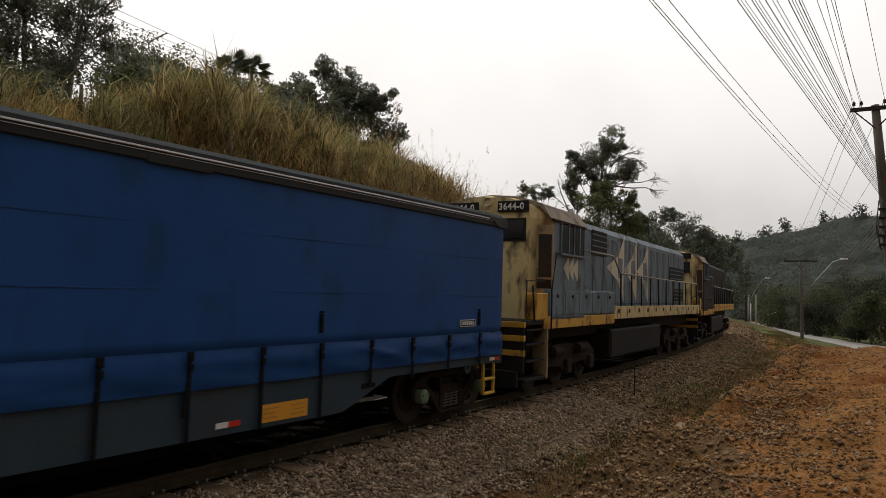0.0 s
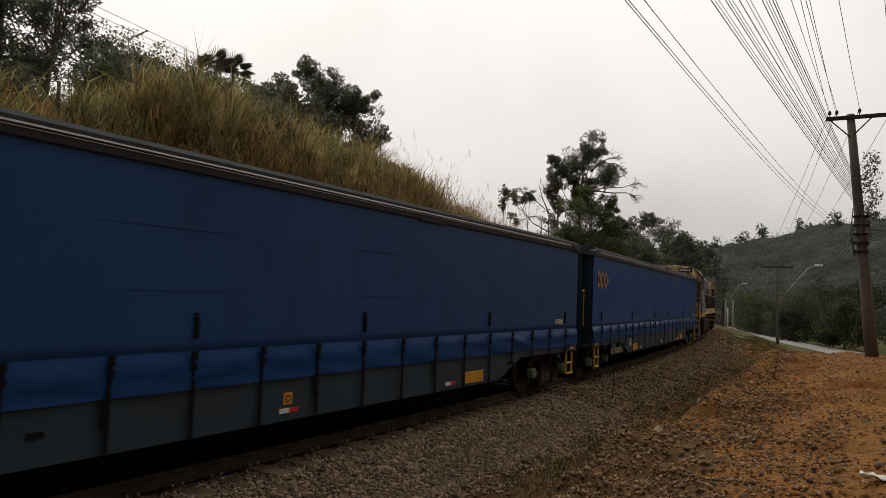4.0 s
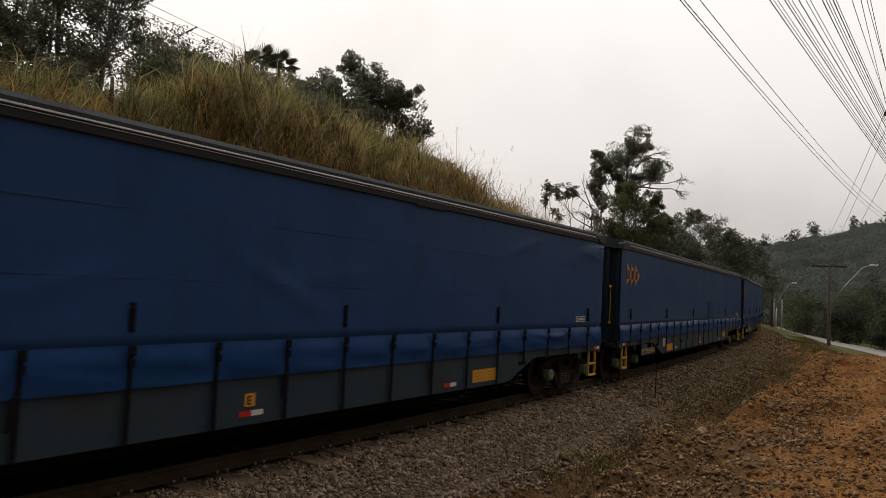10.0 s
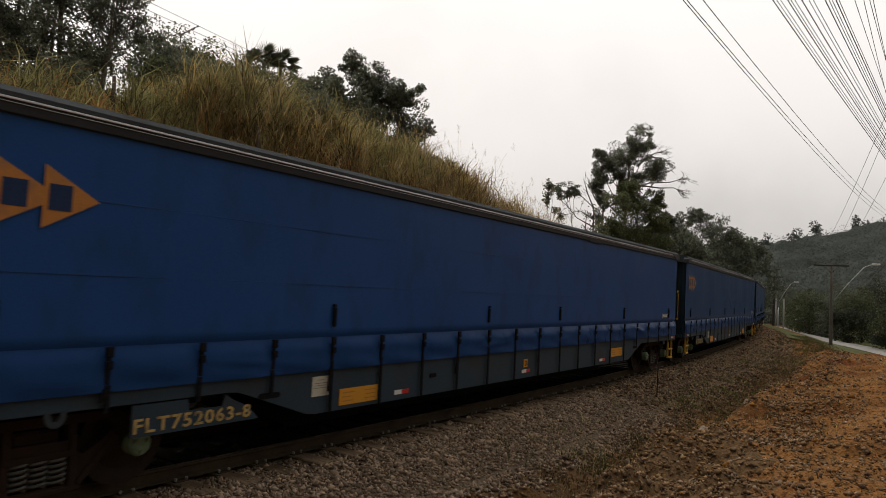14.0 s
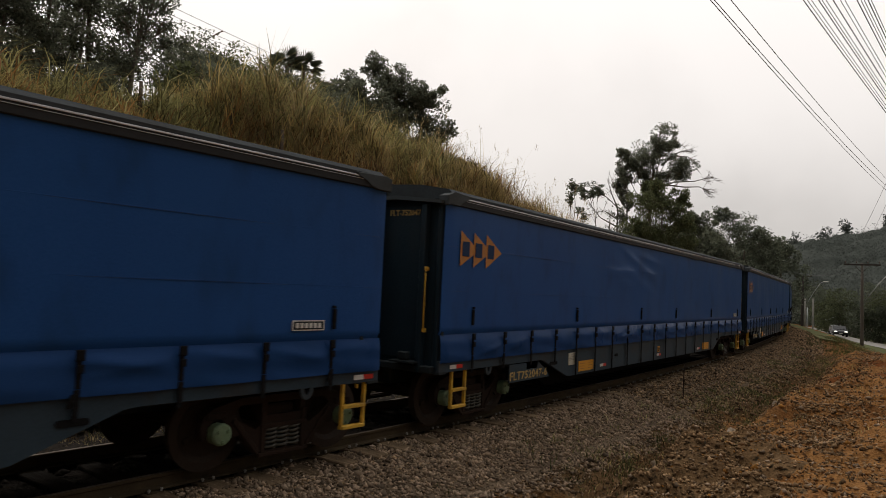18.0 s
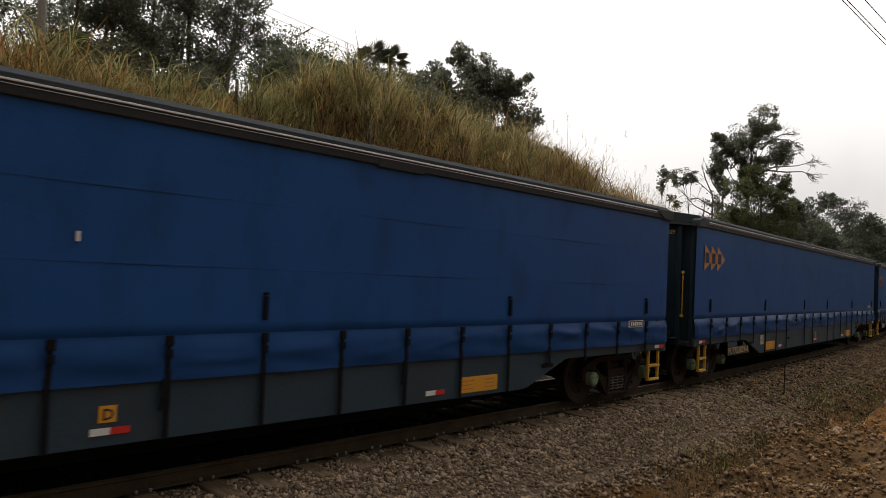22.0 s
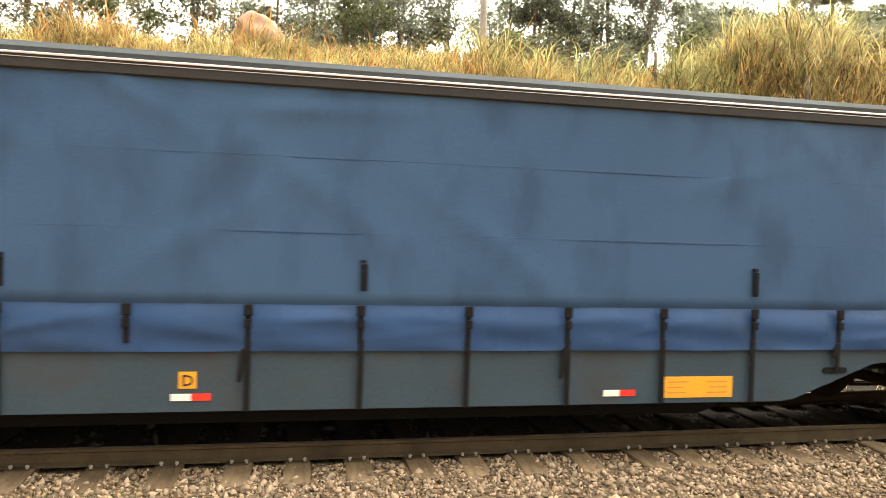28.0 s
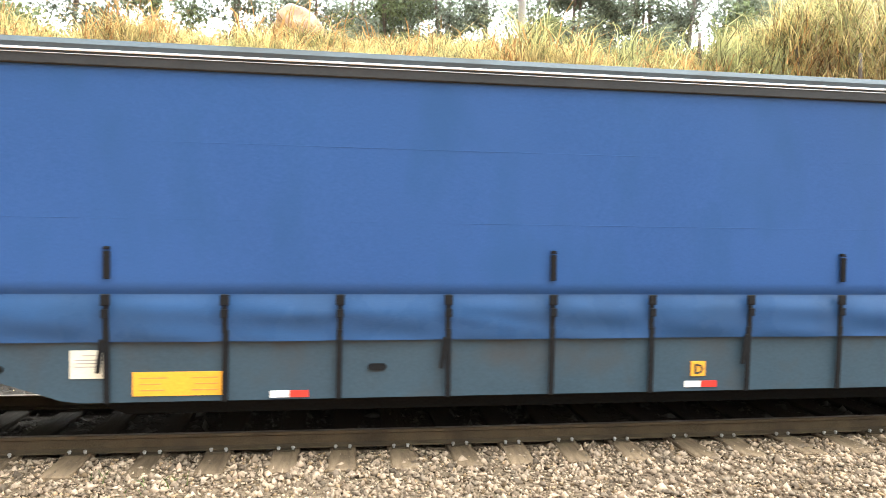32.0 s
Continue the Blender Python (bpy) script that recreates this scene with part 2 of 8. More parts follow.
M_SOIL = material("orange_clay_soil", (0.081, 0.03672, 0.01242), (0.2862, 0.135, 0.0432), 0.95, scale=1.3, fine=30, bump=1.0, depth=0.04, stain=(0.155, 0.046, 0.012), stain_scale=0.5, stain_amount=0.85, spec=0.06, speck=((0.05, 0.022, 0.008), (0.29, 0.15, 0.055)), speck_scale=11.0)
M_DITCH = material("brown_ditch_soil", (0.055, 0.034, 0.016), (0.16, 0.093, 0.042), 0.95, scale=1.6, fine=20, bump=1.0, depth=0.03, stain=(0.16, 0.074, 0.021), stain_scale=0.6, stain_amount=0.75, spec=0.06, speck=((0.028, 0.02, 0.01), (0.24, 0.155, 0.08)), speck_scale=14.0)
M_HILL = material("dry_hillside_soil", (0.06, 0.04, 0.02), (0.11, 0.075, 0.036), 0.95, scale=0.5, fine=10, bump=0.8, depth=0.03, spec=0.06, speck=((0.03, 0.02, 0.01), (0.22, 0.15, 0.07)), speck_scale=6.0)
M_ROAD = material("pale_worn_road", (0.3, 0.285, 0.27), (0.38, 0.365, 0.345), 0.9, scale=0.4, fine=12, bump=0.3, stain=(0.22, 0.19, 0.16), stain_scale=0.3, spec=0.06)
M_BARK = material("grey_brown_bark", (0.07, 0.055, 0.042), (0.13, 0.105, 0.085), 0.95, scale=3, fine=20, bump=0.7, stretch=(1, 1, 0.25), spec=0.1)
M_POLE = material("weathered_pole_concrete", (0.2, 0.185, 0.165), (0.3, 0.28, 0.25), 0.9, scale=1.5, fine=30, bump=0.3, stretch=(1, 1, 0.3), stain=(0.1, 0.09, 0.08), stain_scale=1)
M_POLEDARK = material("dark_wooden_pole", (0.025, 0.021, 0.018), (0.05, 0.042, 0.036), 0.95, scale=2, fine=30, bump=0.4, stretch=(1, 1, 0.2), spec=0.1)
M_WIRE = material("dark_cable", (0.02, 0.02, 0.021), (0.035, 0.035, 0.036), 0.7, scale=2, fine=20, bump=0)
M_INSUL = material("brown_glazed_insulator", (0.06, 0.03, 0.02), (0.1, 0.05, 0.03), 0.3, scale=5, fine=30, bump=0)
M_GALV = material("galvanised_steel", (0.3, 0.31, 0.32), (0.42, 0.43, 0.44), 0.5, 0.7, scale=5, fine=40, bump=0.1)


# ---------------------------------------------------------------- builders
def mesh_of(name, verts, faces, mat, smooth=False):
    me = bpy.data.meshes.new(name)
    me.from_pydata(verts, [], faces)
    for m in (mat if isinstance(mat, (list, tuple)) else [mat]):
        me.materials.append(m)
    if smooth:
        me.shade_smooth()
    return me


def fast_mesh(name, co, tri, mat, smooth=False):
    """A mesh straight from numpy arrays of vertices and triangles."""
    me = bpy.data.meshes.new(name)
    me.vertices.add(len(co))
    me.vertices.foreach_set("co", np.ascontiguousarray(co, np.float32).ravel())
    me.loops.add(tri.size)
    me.loops.foreach_set("vertex_index", np.ascontiguousarray(tri, np.int32).ravel())
    me.polygons.add(len(tri))
    me.polygons.foreach_set("loop_start", np.arange(0, tri.size, tri.shape[1], dtype=np.int32))
    me.materials.append(mat)
    me.update(calc_edges=True)
    if smooth:
        me.shade_smooth()
    return me


def empty(name, m=None, **tags):
    ob = new(name)
    ob.empty_display_size = 0.2
    if m is not None:
        ob.matrix_world = m
    return tagged(ob, **tags)


def part(name, me, parent, label="", m=None):
    """One mesh object under a thing or a part."""
    ob = new(name, me)
    ob.parent = parent
    if m is not None:
        ob.matrix_local = m
    return tagged(ob, label)


def bm_mesh(name, bm, mat, smooth=False):
    me = bpy.data.meshes.new(name)
    bm.to_mesh(me)
    bm.free()
    for m in (mat if isinstance(mat, (list, tuple)) else [mat]):
        me.materials.append(m)
    if smooth:
        me.shade_smooth()
    return me


def add_box(bm, x0, x1, y0, y1, z0, z1, bevel=0.0, m=None, index=0):
    r = bmesh.ops.create_cube(bm, size=1, matrix=Matrix.Translation(((x0 + x1) / 2, (y0 + y1) / 2, (z0 + z1) / 2)) @ Matrix.Diagonal((x1 - x0, y1 - y0, z1 - z0, 1)))
    vs = r["verts"]
    if bevel:
        es = {e for v in vs for e in v.link_edges}
        q = bmesh.ops.bevel(bm, geom=list(es), offset=bevel, segments=1, affect="EDGES", profile=0.5)
        vs = list({v for f in q["faces"] for v in f.verts} | {v for v in vs if v.is_valid})
    if m is not None:
        bmesh.ops.transform(bm, matrix=m, verts=vs)
    if index:
        for f in {f for v in vs for f in v.link_faces}:
            f.material_index = index
    return vs


def box(name, x0, x1, y0, y1, z0, z1, mat, bevel=0.0):
    bm = bmesh.new()
    add_box(bm, x0, x1, y0, y1, z0, z1, bevel)
    return bm_mesh(name, bm, mat)


def add_tube(bm, pts, r, sides=8, close=True):
    """A round bar through the points; r is one radius or one for each point."""
    pts = [Vector(p) for p in pts]
    rs = r if isinstance(r, (list, tuple)) else [r] * len(pts)
    rings = []
    for i, p in enumerate(pts):
        d = (pts[min(i + 1, len(pts) - 1)] - pts[max(i - 1, 0)]).normalized()
        u = d.cross(Vector((0, 0, 1)) if abs(d.z) < 0.95 else Vector((1, 0, 0))).normalized()
        w = d.cross(u)
        rings.append([bm.verts.new(p + (u * math.cos(a) + w * math.sin(a)) * rs[i]) for a in (2 * math.pi * k / sides for k in range(sides))])
    for a, b in zip(rings, rings[1:]):
        for k in range(sides):
            bm.faces.new((a[k], a[(k + 1) % sides], b[(k + 1) % sides], b[k]))
    if close:
        bm.faces.new(rings[0][::-1])
        bm.faces.new(rings[-1])


def tube(name, pts, r, mat, sides=8):
    bm = bmesh.new()
    add_tube(bm, pts, r, sides)
    bmesh.ops.recalc_face_normals(bm, faces=bm.faces)
    return bm_mesh(name, bm, mat, True)


def add_lathe(bm, prof, axis="y", sides=24, at=(0, 0, 0)):
    """Turn the profile of (radius, along) about an axis."""
    rings = []
    for r, h in prof:
        ring = []
        for k in range(sides):
            a = 2 * math.pi * k / sides
            c, s = r * math.cos(a), r * math.sin(a)
            q = {"y": (c, h, s), "z": (c, s, h), "x": (h, c, s)}[axis]
            ring.append(bm.verts.new(Vector(q) + Vector(at)))
        rings.append(ring)
    for a, b in zip(rings, rings[1:]):
        for k in range(sides):
            bm.faces.new((a[k], a[(k + 1) % sides], b[(k + 1) % sides], b[k]))
    bm.faces.new(rings[0])
    bm.faces.new(rings[-1][::-1])


def lathe(name, prof, mat, axis="y", sides=24, smooth=False):
    bm = bmesh.new()
    add_lathe(bm, prof, axis, sides)
    bmesh.ops.recalc_face_normals(bm, faces=bm.faces)
    return bm_mesh(name, bm, mat, smooth)


def extrude_xz(name, outline, y0, y1, mat, bevel=0.0):
    """A plate with the outline of (x, z) points between y0 and y1."""
    bm = bmesh.new()
    f = bm.faces.new([bm.verts.new((x, y0, z)) for x, z in outline])
    q = bmesh.ops.extrude_face_region(bm, geom=[f])
    bmesh.ops.translate(bm, verts=[v for v in q["geom"] if isinstance(v, bmesh.types.BMVert)], vec=(0, y1 - y0, 0))
    bmesh.ops.recalc_face_normals(bm, faces=bm.faces)
    if bevel:
        bmesh.ops.bevel(bm, geom=bm.edges[:], offset=bevel, segments=1, affect="EDGES")
    return bm_mesh(name, bm, mat)


def text_mesh(body, size, mat, depth=0.003, spacing=1.0):
    """Lettering as a mesh, standing in the xz plane, read from -y, its lower left at the origin."""
    cu = bpy.data.curves.new("lettering", "FONT")
    cu.body, cu.size, cu.extrude, cu.resolution_u = body, size, depth, 2
    cu.offset, cu.space_character = size * 0.018, spacing
    ob = bpy.data.objects.new("lettering", cu)
    scene.collection.objects.link(ob)
    me = bpy.data.meshes.new_from_object(ob.evaluated_get(bpy.context.evaluated_depsgraph_get()))
    bpy.data.objects.remove(ob)
    me.transform(Matrix.Rotation(radians(90), 4, "X"))
    me.materials.clear()
    me.materials.append(mat)
    return me


# ---------------------------------------------------------------- the lie of the land
def along(s, n, z=0.0):
    """A place by its way along the track and its distance from the track's middle, positive towards the eye."""
    a = s / R
    return Vector(((R + n) * math.sin(a), D + R - (R + n) * math.cos(a), z))


def station(x, y):
    return R * np.arctan2(x, D + R - y), np.hypot(x, D + R - y) - R


def lerp(v, xs, ys):
    return np.interp(v, xs, ys)


def fbm(x, y, f, seed=0.0):
    """Smooth uneven ground: a few crossed waves."""
    return (np.sin(x * f + 1.3 + seed) * np.cos(y * f * 1.27 + 0.7 * seed) + 0.5 * np.sin(x * f * 2.3 + y * f * 1.7 + seed)
            + 0.3 * np.cos(x * f * 4.1 - y * f * 3.6 + 2 * seed) + 0.2 * np.sin(x * f * 7.9 + y * f * 8.3)) / 2


def rough(x, y, f, seed=0):
    """Lumpy noise on a lattice, between -1 and 1."""
    x, y = np.asarray(x, float) * f, np.asarray(y, float) * f
    i, j = np.floor(x), np.floor(y)
    u, v = x - i, y - j
    u, v = u * u * (3 - 2 * u), v * v * (3 - 2 * v)

    def h(a, b):
        q = np.sin(a * 127.1 + b * 311.7 + seed * 74.7) * 43758.5453
        return (q - np.floor(q)) * 2 - 1
    return (h(i, j) * (1 - u) + h(i + 1, j) * u) * (1 - v) + (h(i, j + 1) * (1 - u) + h(i + 1, j + 1) * u) * v


BANK_S, BANK_N = (2.0, 46.0), (2.7, 12.5)


def crumble(x, y):
    """Fine relief of the dug-over soil on the bank and in the ditch, above land()."""
    s, n = station(np.asarray(x, float), np.asarray(y, float))
    inside = lerp(s, [BANK_S[0], BANK_S[0] + 0.5, BANK_S[1] - 3, BANK_S[1]], [0, 1, 1, 0]) * lerp(n, [BANK_N[0], BANK_N[0] + 0.35, BANK_N[1] - 0.5, BANK_N[1]], [0, 1, 1, 0])
    dug = lerp(n + 0.6 * rough(x, y, 0.5, 7), [2.9, 3.6, 5.8, 7.0, 13], [0.4, 1.15, 1.1, 0.6, 0.45])
    z = 0.11 * rough(x, y, 1.3) + 0.075 * rough(x, y, 3.1, 1) + 0.045 * np.abs(rough(x, y, 6.3, 2)) + 0.026 * rough(x, y, 11.7, 3)
    spoil = np.exp(-((n - 5.35 - 0.3 * rough(x, y, 0.45, 21)) / 0.42) ** 2) * np.maximum(0, 0.2 + 0.26 * rough(x, y, 0.6, 22) + 0.12 * rough(x, y, 1.9, 23)) * lerp(s, [3, 5, 36, 44], [0.4, 1, 0.8, 0])
    return np.where(inside > 0, inside * (0.05 + spoil + dug * np.maximum(z, -0.16)) - (1 - inside) * 0.03, 0)


def top_of(x, y):
    return land(x, y) + crumble(x, y)


def land(x, y):
    """The ground's height above the rails."""
    x, y = np.asarray(x, float), np.asarray(y, float)
    s, n = station(x, y)
    near = lerp(n, [-2.6, -0.95, -0.7, 0.7, 1.0, 1.6, 2.1, 3.0, 3.7, 4.2, 4.7, 5.3, 6.2, 8.0, 14, 60], [-0.22, -0.2, -0.24, -0.24, -0.2, -0.21, -0.28, -0.55, -0.8, -0.8, -0.3, 0.05, 0.3, 0.55, 0.6, 0.6])
    bank = lerp(s, [-60, 24, 34, 42, 60, 400], [1, 1, 0.85, 0.25, 0.0, 0.0])
    low = lerp(n, [3.7, 5.5, 9, 14, 400], [-0.8, -0.85, -1.9, -2.46, -2.46]) + lerp(np.hypot(x, y), [118, 165], [0, 0.56]) * lerp(n, [5.5, 9], [0, 1])
    near = np.where(n > 3.7, near * bank + low * (1 - bank), near)
    near = near + np.where(n > 3.2, 1, 0) * (0.11 * fbm(x, y, 1.1) + 0.06 * fbm(x, y, 3.7, 2) + 0.035 * fbm(x, y, 8.7, 4)) * lerp(n, [3.2, 4.2], [0, 1]) * lerp(s, [45, 60], [1, 0.2])
    m = -n
    crest = lerp(s, [-80, -20, 4, 8, 11, 14, 20, 25, 28, 33, 37, 41, 50, 70, 400], [6.1, 6.95, 7.05, 6.8, 6.8, 7.2, 7.2, 7.0, 6.85, 6.4, 5.9, 5.0, 3.2, 1.3, 1.0])
    up = lerp(m, [2.6, 3.2, 4.2, 9.5, 12, 18, 60], [0.03, 0.06, 0.13, 0.88, 0.99, 1.05, 1.2]) * crest
    hill = np.where(m > 2.6, -0.2 + up + 0.25 * fbm(x, y, 0.7) * lerp(m, [4, 7], [0, 1]), 0)
    z = np.where(m > 2.6, hill, near)
    # valley beyond, and the wooded hills round it
    d = np.hypot(x, y)
    az = np.degrees(np.arctan2(x, y))
    far = lerp(d, [150, 230, 420, 900, 3000], [0, 4, 34, 60, 60]) * lerp(az, [-180, 20, 60, 76, 88, 100, 180], [1, 1, 0.7, 0.75, 1.25, 1.4, 1]) * (1 + 0.25 * fbm(x, y, 0.02))
    return z + np.where(d > 150, far, 0)


def ground_z(x, y):
    return float(land(x, y))


def grid_mesh(name, co, nx, ny, mat):
    i = (np.arange(nx - 1)[:, None] * ny + np.arange(ny - 1)[None]).ravel()
    return fast_mesh(name, co, np.stack([i, i + ny, i + ny + 1, i + 1], 1), mat, True)


def sheet(name, xs, ys, mat, lift=0.0):
    X, Y = np.meshgrid(xs, ys, indexing="ij")
    return grid_mesh(name, np.stack([X, Y, land(X, Y) + lift], -1).reshape(-1, 3), len(xs), len(ys), mat)


def strip(name, ss, ns, mat, lift):
    """A sheet laid along the track."""
    S, N = np.meshgrid(ss, ns, indexing="ij")
    X, Y = (R + N) * np.sin(S / R), D + R - (R + N) * np.cos(S / R)
    return grid_mesh(name, np.stack([X, Y, land(X, Y) + lift], -1).reshape(-1, 3), len(ss), len(ns), mat)


def spread(*spans):
    out = []
    for a, b, k in spans:
        out += list(np.linspace(a, b, k, endpoint=False))
    return np.array(out + [spans[-1][1]])


# the ground: one sheet, fine near the eye, coarse to the horizon
ground = tagged(new("ground", sheet("ground", spread((-2500, -300, 8), (-300, -60, 20), (-60, -12, 40), (-12, 40, 200), (40, 140, 70), (140, 700, 40), (700, 2500, 8)),
                                    spread((-2500, -300, 8), (-300, -30, 20), (-30, -4, 30), (-4, 22, 130), (22, 80, 50), (80, 700, 40), (700, 2500, 8)), M_SOIL)),
                "uneven red-brown soil bank beside the railway", "ground", kind="structure")


def dug_soil():
    """The bank and the ditch in fine relief: orange clay above, dark crumbled soil in the ditch."""
    ss, ns = spread((BANK_S[0], 18, 250), (18, BANK_S[1], 170)), spread((BANK_N[0], 7.5, 80), (7.5, BANK_N[1], 48))
    S, N = np.meshgrid(ss, ns, indexing="ij")
    X, Y = (R + N) * np.sin(S / R), D + R - (R + N) * np.cos(S / R)
    me = grid_mesh("soil_bank", np.stack([X, Y, top_of(X, Y)], -1).reshape(-1, 3), len(ss), len(ns), M_SOIL)
    me.materials.append(M_DITCH)
    edge = lerp(S, [2, 8, 12, 18, 30, 46], [6.3, 5.9, 5.4, 5.2, 4.9, 4.6])
    k = N + 0.9 * rough(X, Y, 0.55, 4) + 0.5 * rough(X, Y, 1.9, 5) + 0.35 * rough(X, Y, 6, 6) < edge
    me.polygons.foreach_set("material_index", k[:-1, :-1].ravel().astype(np.int32))
    return me


soil_bank = tagged(new("soil_bank", dug_soil()), "dug-over orange clay bank and dark crumbly ditch", "ground", kind="structure")
hillside = tagged(new("hillside", strip("hillside", spread((-70, -14, 60), (-14, 60, 160), (60, 140, 40)), spread((-48, -16, 24), (-16, -2.75, 48)), M_HILL, 0.03)),
                  "steep cutting slope of dry brown earth under grass", "ground", kind="structure")
ballast_bed = tagged(new("ballast_bed", strip("ballast_bed", spread((-60, -12, 60), (-12, 40, 220), (40, 160, 80)), spread((-2.6, 3.45, 30)), M_BALLAST, 0.012)),
                     "grey-brown crushed stone ballast under the track", "ballast", kind="structure")
meadow = tagged(new("verge", sheet("verge", spread((66, 160, 50)), spread((-40, 40, 50)), material("green_verge", (0.06, 0.07, 0.026), (0.115, 0.12, 0.05), 0.95, scale=0.15, fine=3, bump=0.6, depth=0.1, spec=0.04), 0.03)),
                "green and brown roadside verge", "ground", kind="structure")

# the road beyond the bank
ROAD = [(170, 38), (150, 30), (135, 24.6), (121, 20), (113, 17.2), (102.5, 12.8), (91, 7.4), (78, 0.6), (66, -7), (52, -18), (40, -34), (30, -60)]


def road_line(k):
    i = min(int(k), len(ROAD) - 2)
    return Vector(ROAD[i]).lerp(Vector(ROAD[i + 1]), k - i)


def road_mesh():
    vs, fs = [], []
    ks = np.linspace(0, len(ROAD) - 1, 90)
    for k in ks:
        p, q = road_line(max(0, k - 0.3)), road_line(min(len(ROAD) - 1.001, k + 0.3))
        d = (q - p).normalized()
        nrm = Vector((-d.y, d.x))
        c = road_line(min(k, len(ROAD) - 1.001))
        for w in (-3.4, -1.2, 1.2, 3.4):
            e = c + nrm * w
            vs.append((e.x, e.y, max(-2.37, ground_z(e.x, e.y) + 0.09) if e.x > 60 else -2.37))
    for i in range(len(ks) - 1):
        for j in range(3):
            fs.append((i * 4 + j, i * 4 + j + 1, (i + 1) * 4 + j + 1, (i + 1) * 4 + j))
    return mesh_of("road", vs, fs, M_ROAD, True)


road = tagged(new("road", road_mesh()), "pale worn concrete road past the railway", "road", kind="structure")


# ---------------------------------------------------------------- the train
PITCH, HALF = 22.227, 10.486          # wagon to wagon, and half a wagon's length
SIDE = 1.38                           # half its width
Z_SKIRT, Z_END, Z_SEAM, Z_STRAP, Z_CLOTH, Z_TOP = 0.48, 0.88, 1.026, 1.444, 3.43, 3.66
STRAPS = [0.514 + 1.0112 * i for i in range(10)]
STRAPS = sorted([-u for u in STRAPS] + STRAPS)
REAR_PANEL = {2: (5.0, 0.11), 3: (4.8, 0.03), 4: (4.73, 0.09), 10: (4.67, 0.09)}  # along the wagon, raised by
LOST_STRAPS = ((9, 2),)                # wagon and strap: torn off
HOOKED_UP = ((6, 7), (6, 10), (9, 6), (9, 9))  # wagon and strap: hanging short from its buckle
WHEEL_R = 0.43
PATCH = (1.4, 2.5, 1.5, 2.2)
NUMBER_WIDTH = 1.46
M_NUMBER = material("worn_yellow_stencil", (0.42, 0.27, 0.07), (0.56, 0.39, 0.13), 0.6, scale=9, fine=60, bump=0.05, stain=(0.09, 0.08, 0.06), stain_scale=14, stain_amount=0.7)
M_NAVY = material("navy_stencil_paint", (0.012, 0.03, 0.078), (0.018, 0.042, 0.105), 0.6, scale=5, fine=60, bump=0.05, spec=0.1)
CACHE = {}


def cached(key, make):
    if key not in CACHE:
        CACHE[key] = make()
    return CACHE[key]


def curtain_mesh(kind, near, cloth=None, own=None):
    """A side curtain from the roof rail to the strap line: hangs flat, with sewn seams and folds."""
    rnd = random.Random(kind * 7 + 3)
    zs = [Z_STRAP, Z_STRAP + 0.03, Z_STRAP + 0.07, 1.56, 1.65, 1.75, 1.83, 1.91, 2.0, 2.09, 2.1095, 2.1115, 2.115, 2.1185, 2.1205, 2.14, 2.2, 2.28, 2.36, 2.45, 2.53, 2.61, 2.7, 2.77, 2.7895, 2.7915, 2.795, 2.7985, 2.8005, 2.82, 2.88, 2.94, 3.0, 3.06, 3.085, 3.11, 3.135, 3.16, 3.185, 3.21, 3.235, 3.26, 3.285, 3.31, 3.335, 3.37, Z_CLOTH]
    xs = np.linspace(-HALF, HALF, 141 if near else 12)
    folds = [(rnd.uniform(-10, 10), rnd.uniform(1.5, 3.3), rnd.uniform(-0.9, 0.9), rnd.uniform(0.01, 0.028)) for _ in range((0, 5, 16, 18)[kind])]
    if kind:
        folds += [(HALF - 0.55, 3.27 - 0.11 * i, 0.17 - 0.06 * i, 0.012) for i in range(3)]
    if own == 5:
        folds = [(rnd.uniform(-4.5, 0.5), rnd.uniform(2.4, 3.3), rnd.uniform(-0.3, 0.1), rnd.uniform(0.007, 0.015)) for _ in range(9)]
    elif own == 6:
        folds = [(rnd.uniform(-9, 9), rnd.uniform(1.6, 3.2), rnd.uniform(-0.3, 0.3), rnd.uniform(0.004, 0.009)) for _ in range(9)]
    elif own == 10:
        folds = []
    elif own == 7:
        folds = [(-9.6 + 0.35 * i, 3.3 - 0.1 * i, -0.17, 0.03) for i in range(3)] + [(-10.1 + 0.05 * (i % 3), 2.62 - 0.14 * i, -0.25 + 0.06 * (i % 3), 0.028) for i in range(8)]
    elif kind >= 2:
        folds += [(-HALF + 0.5 + 0.25 * i, 3.0 - 0.35 * i, 0.9, 0.03) for i in range(4)] + [(HALF - 0.9, 3.2 - 0.14 * i, 0.1, 0.03) for i in range(3)]
    creases = [(HALF - 0.2 - 0.12 * j, 3.31 - 0.075 * j, 0.04 - 0.05 * j, 0.017) for j in range(4)] if kind == 1 else []
    vs, fs = [], []
    for x in xs:
        for z in zs:
            y = 0.0
            for fx, fz, tilt, amp in creases:
                y += amp * math.exp(-(((z - fz) - tilt * (x - fx)) / 0.03) ** 2 - ((x - fx) / 0.5) ** 2)
            if z in (2.115, 2.795):
                y += 0.0028 * max(0, 0.6 + 0.45 * math.sin(x * 0.9 + kind * 2 + z * 3) + 0.3 * math.sin(x * 5))
            y += 0.006 * math.sin(x * 1.7 + z * 0.6 + kind) * math.sin((z - Z_STRAP) / 2 * math.pi)
            for fx, fz, tilt, amp in folds:
                d = (z - fz) - tilt * (x - fx)
                y += amp * (0.2 if x < -8.4 and 2.2 < z < 3.25 else 1) * math.exp(-(d / 0.09) ** 2 - ((x - fx) / 0.75) ** 2)
            y -= 0.035 * math.exp(-((z - Z_STRAP) / 0.04) ** 2)
            e = HALF - abs(x)
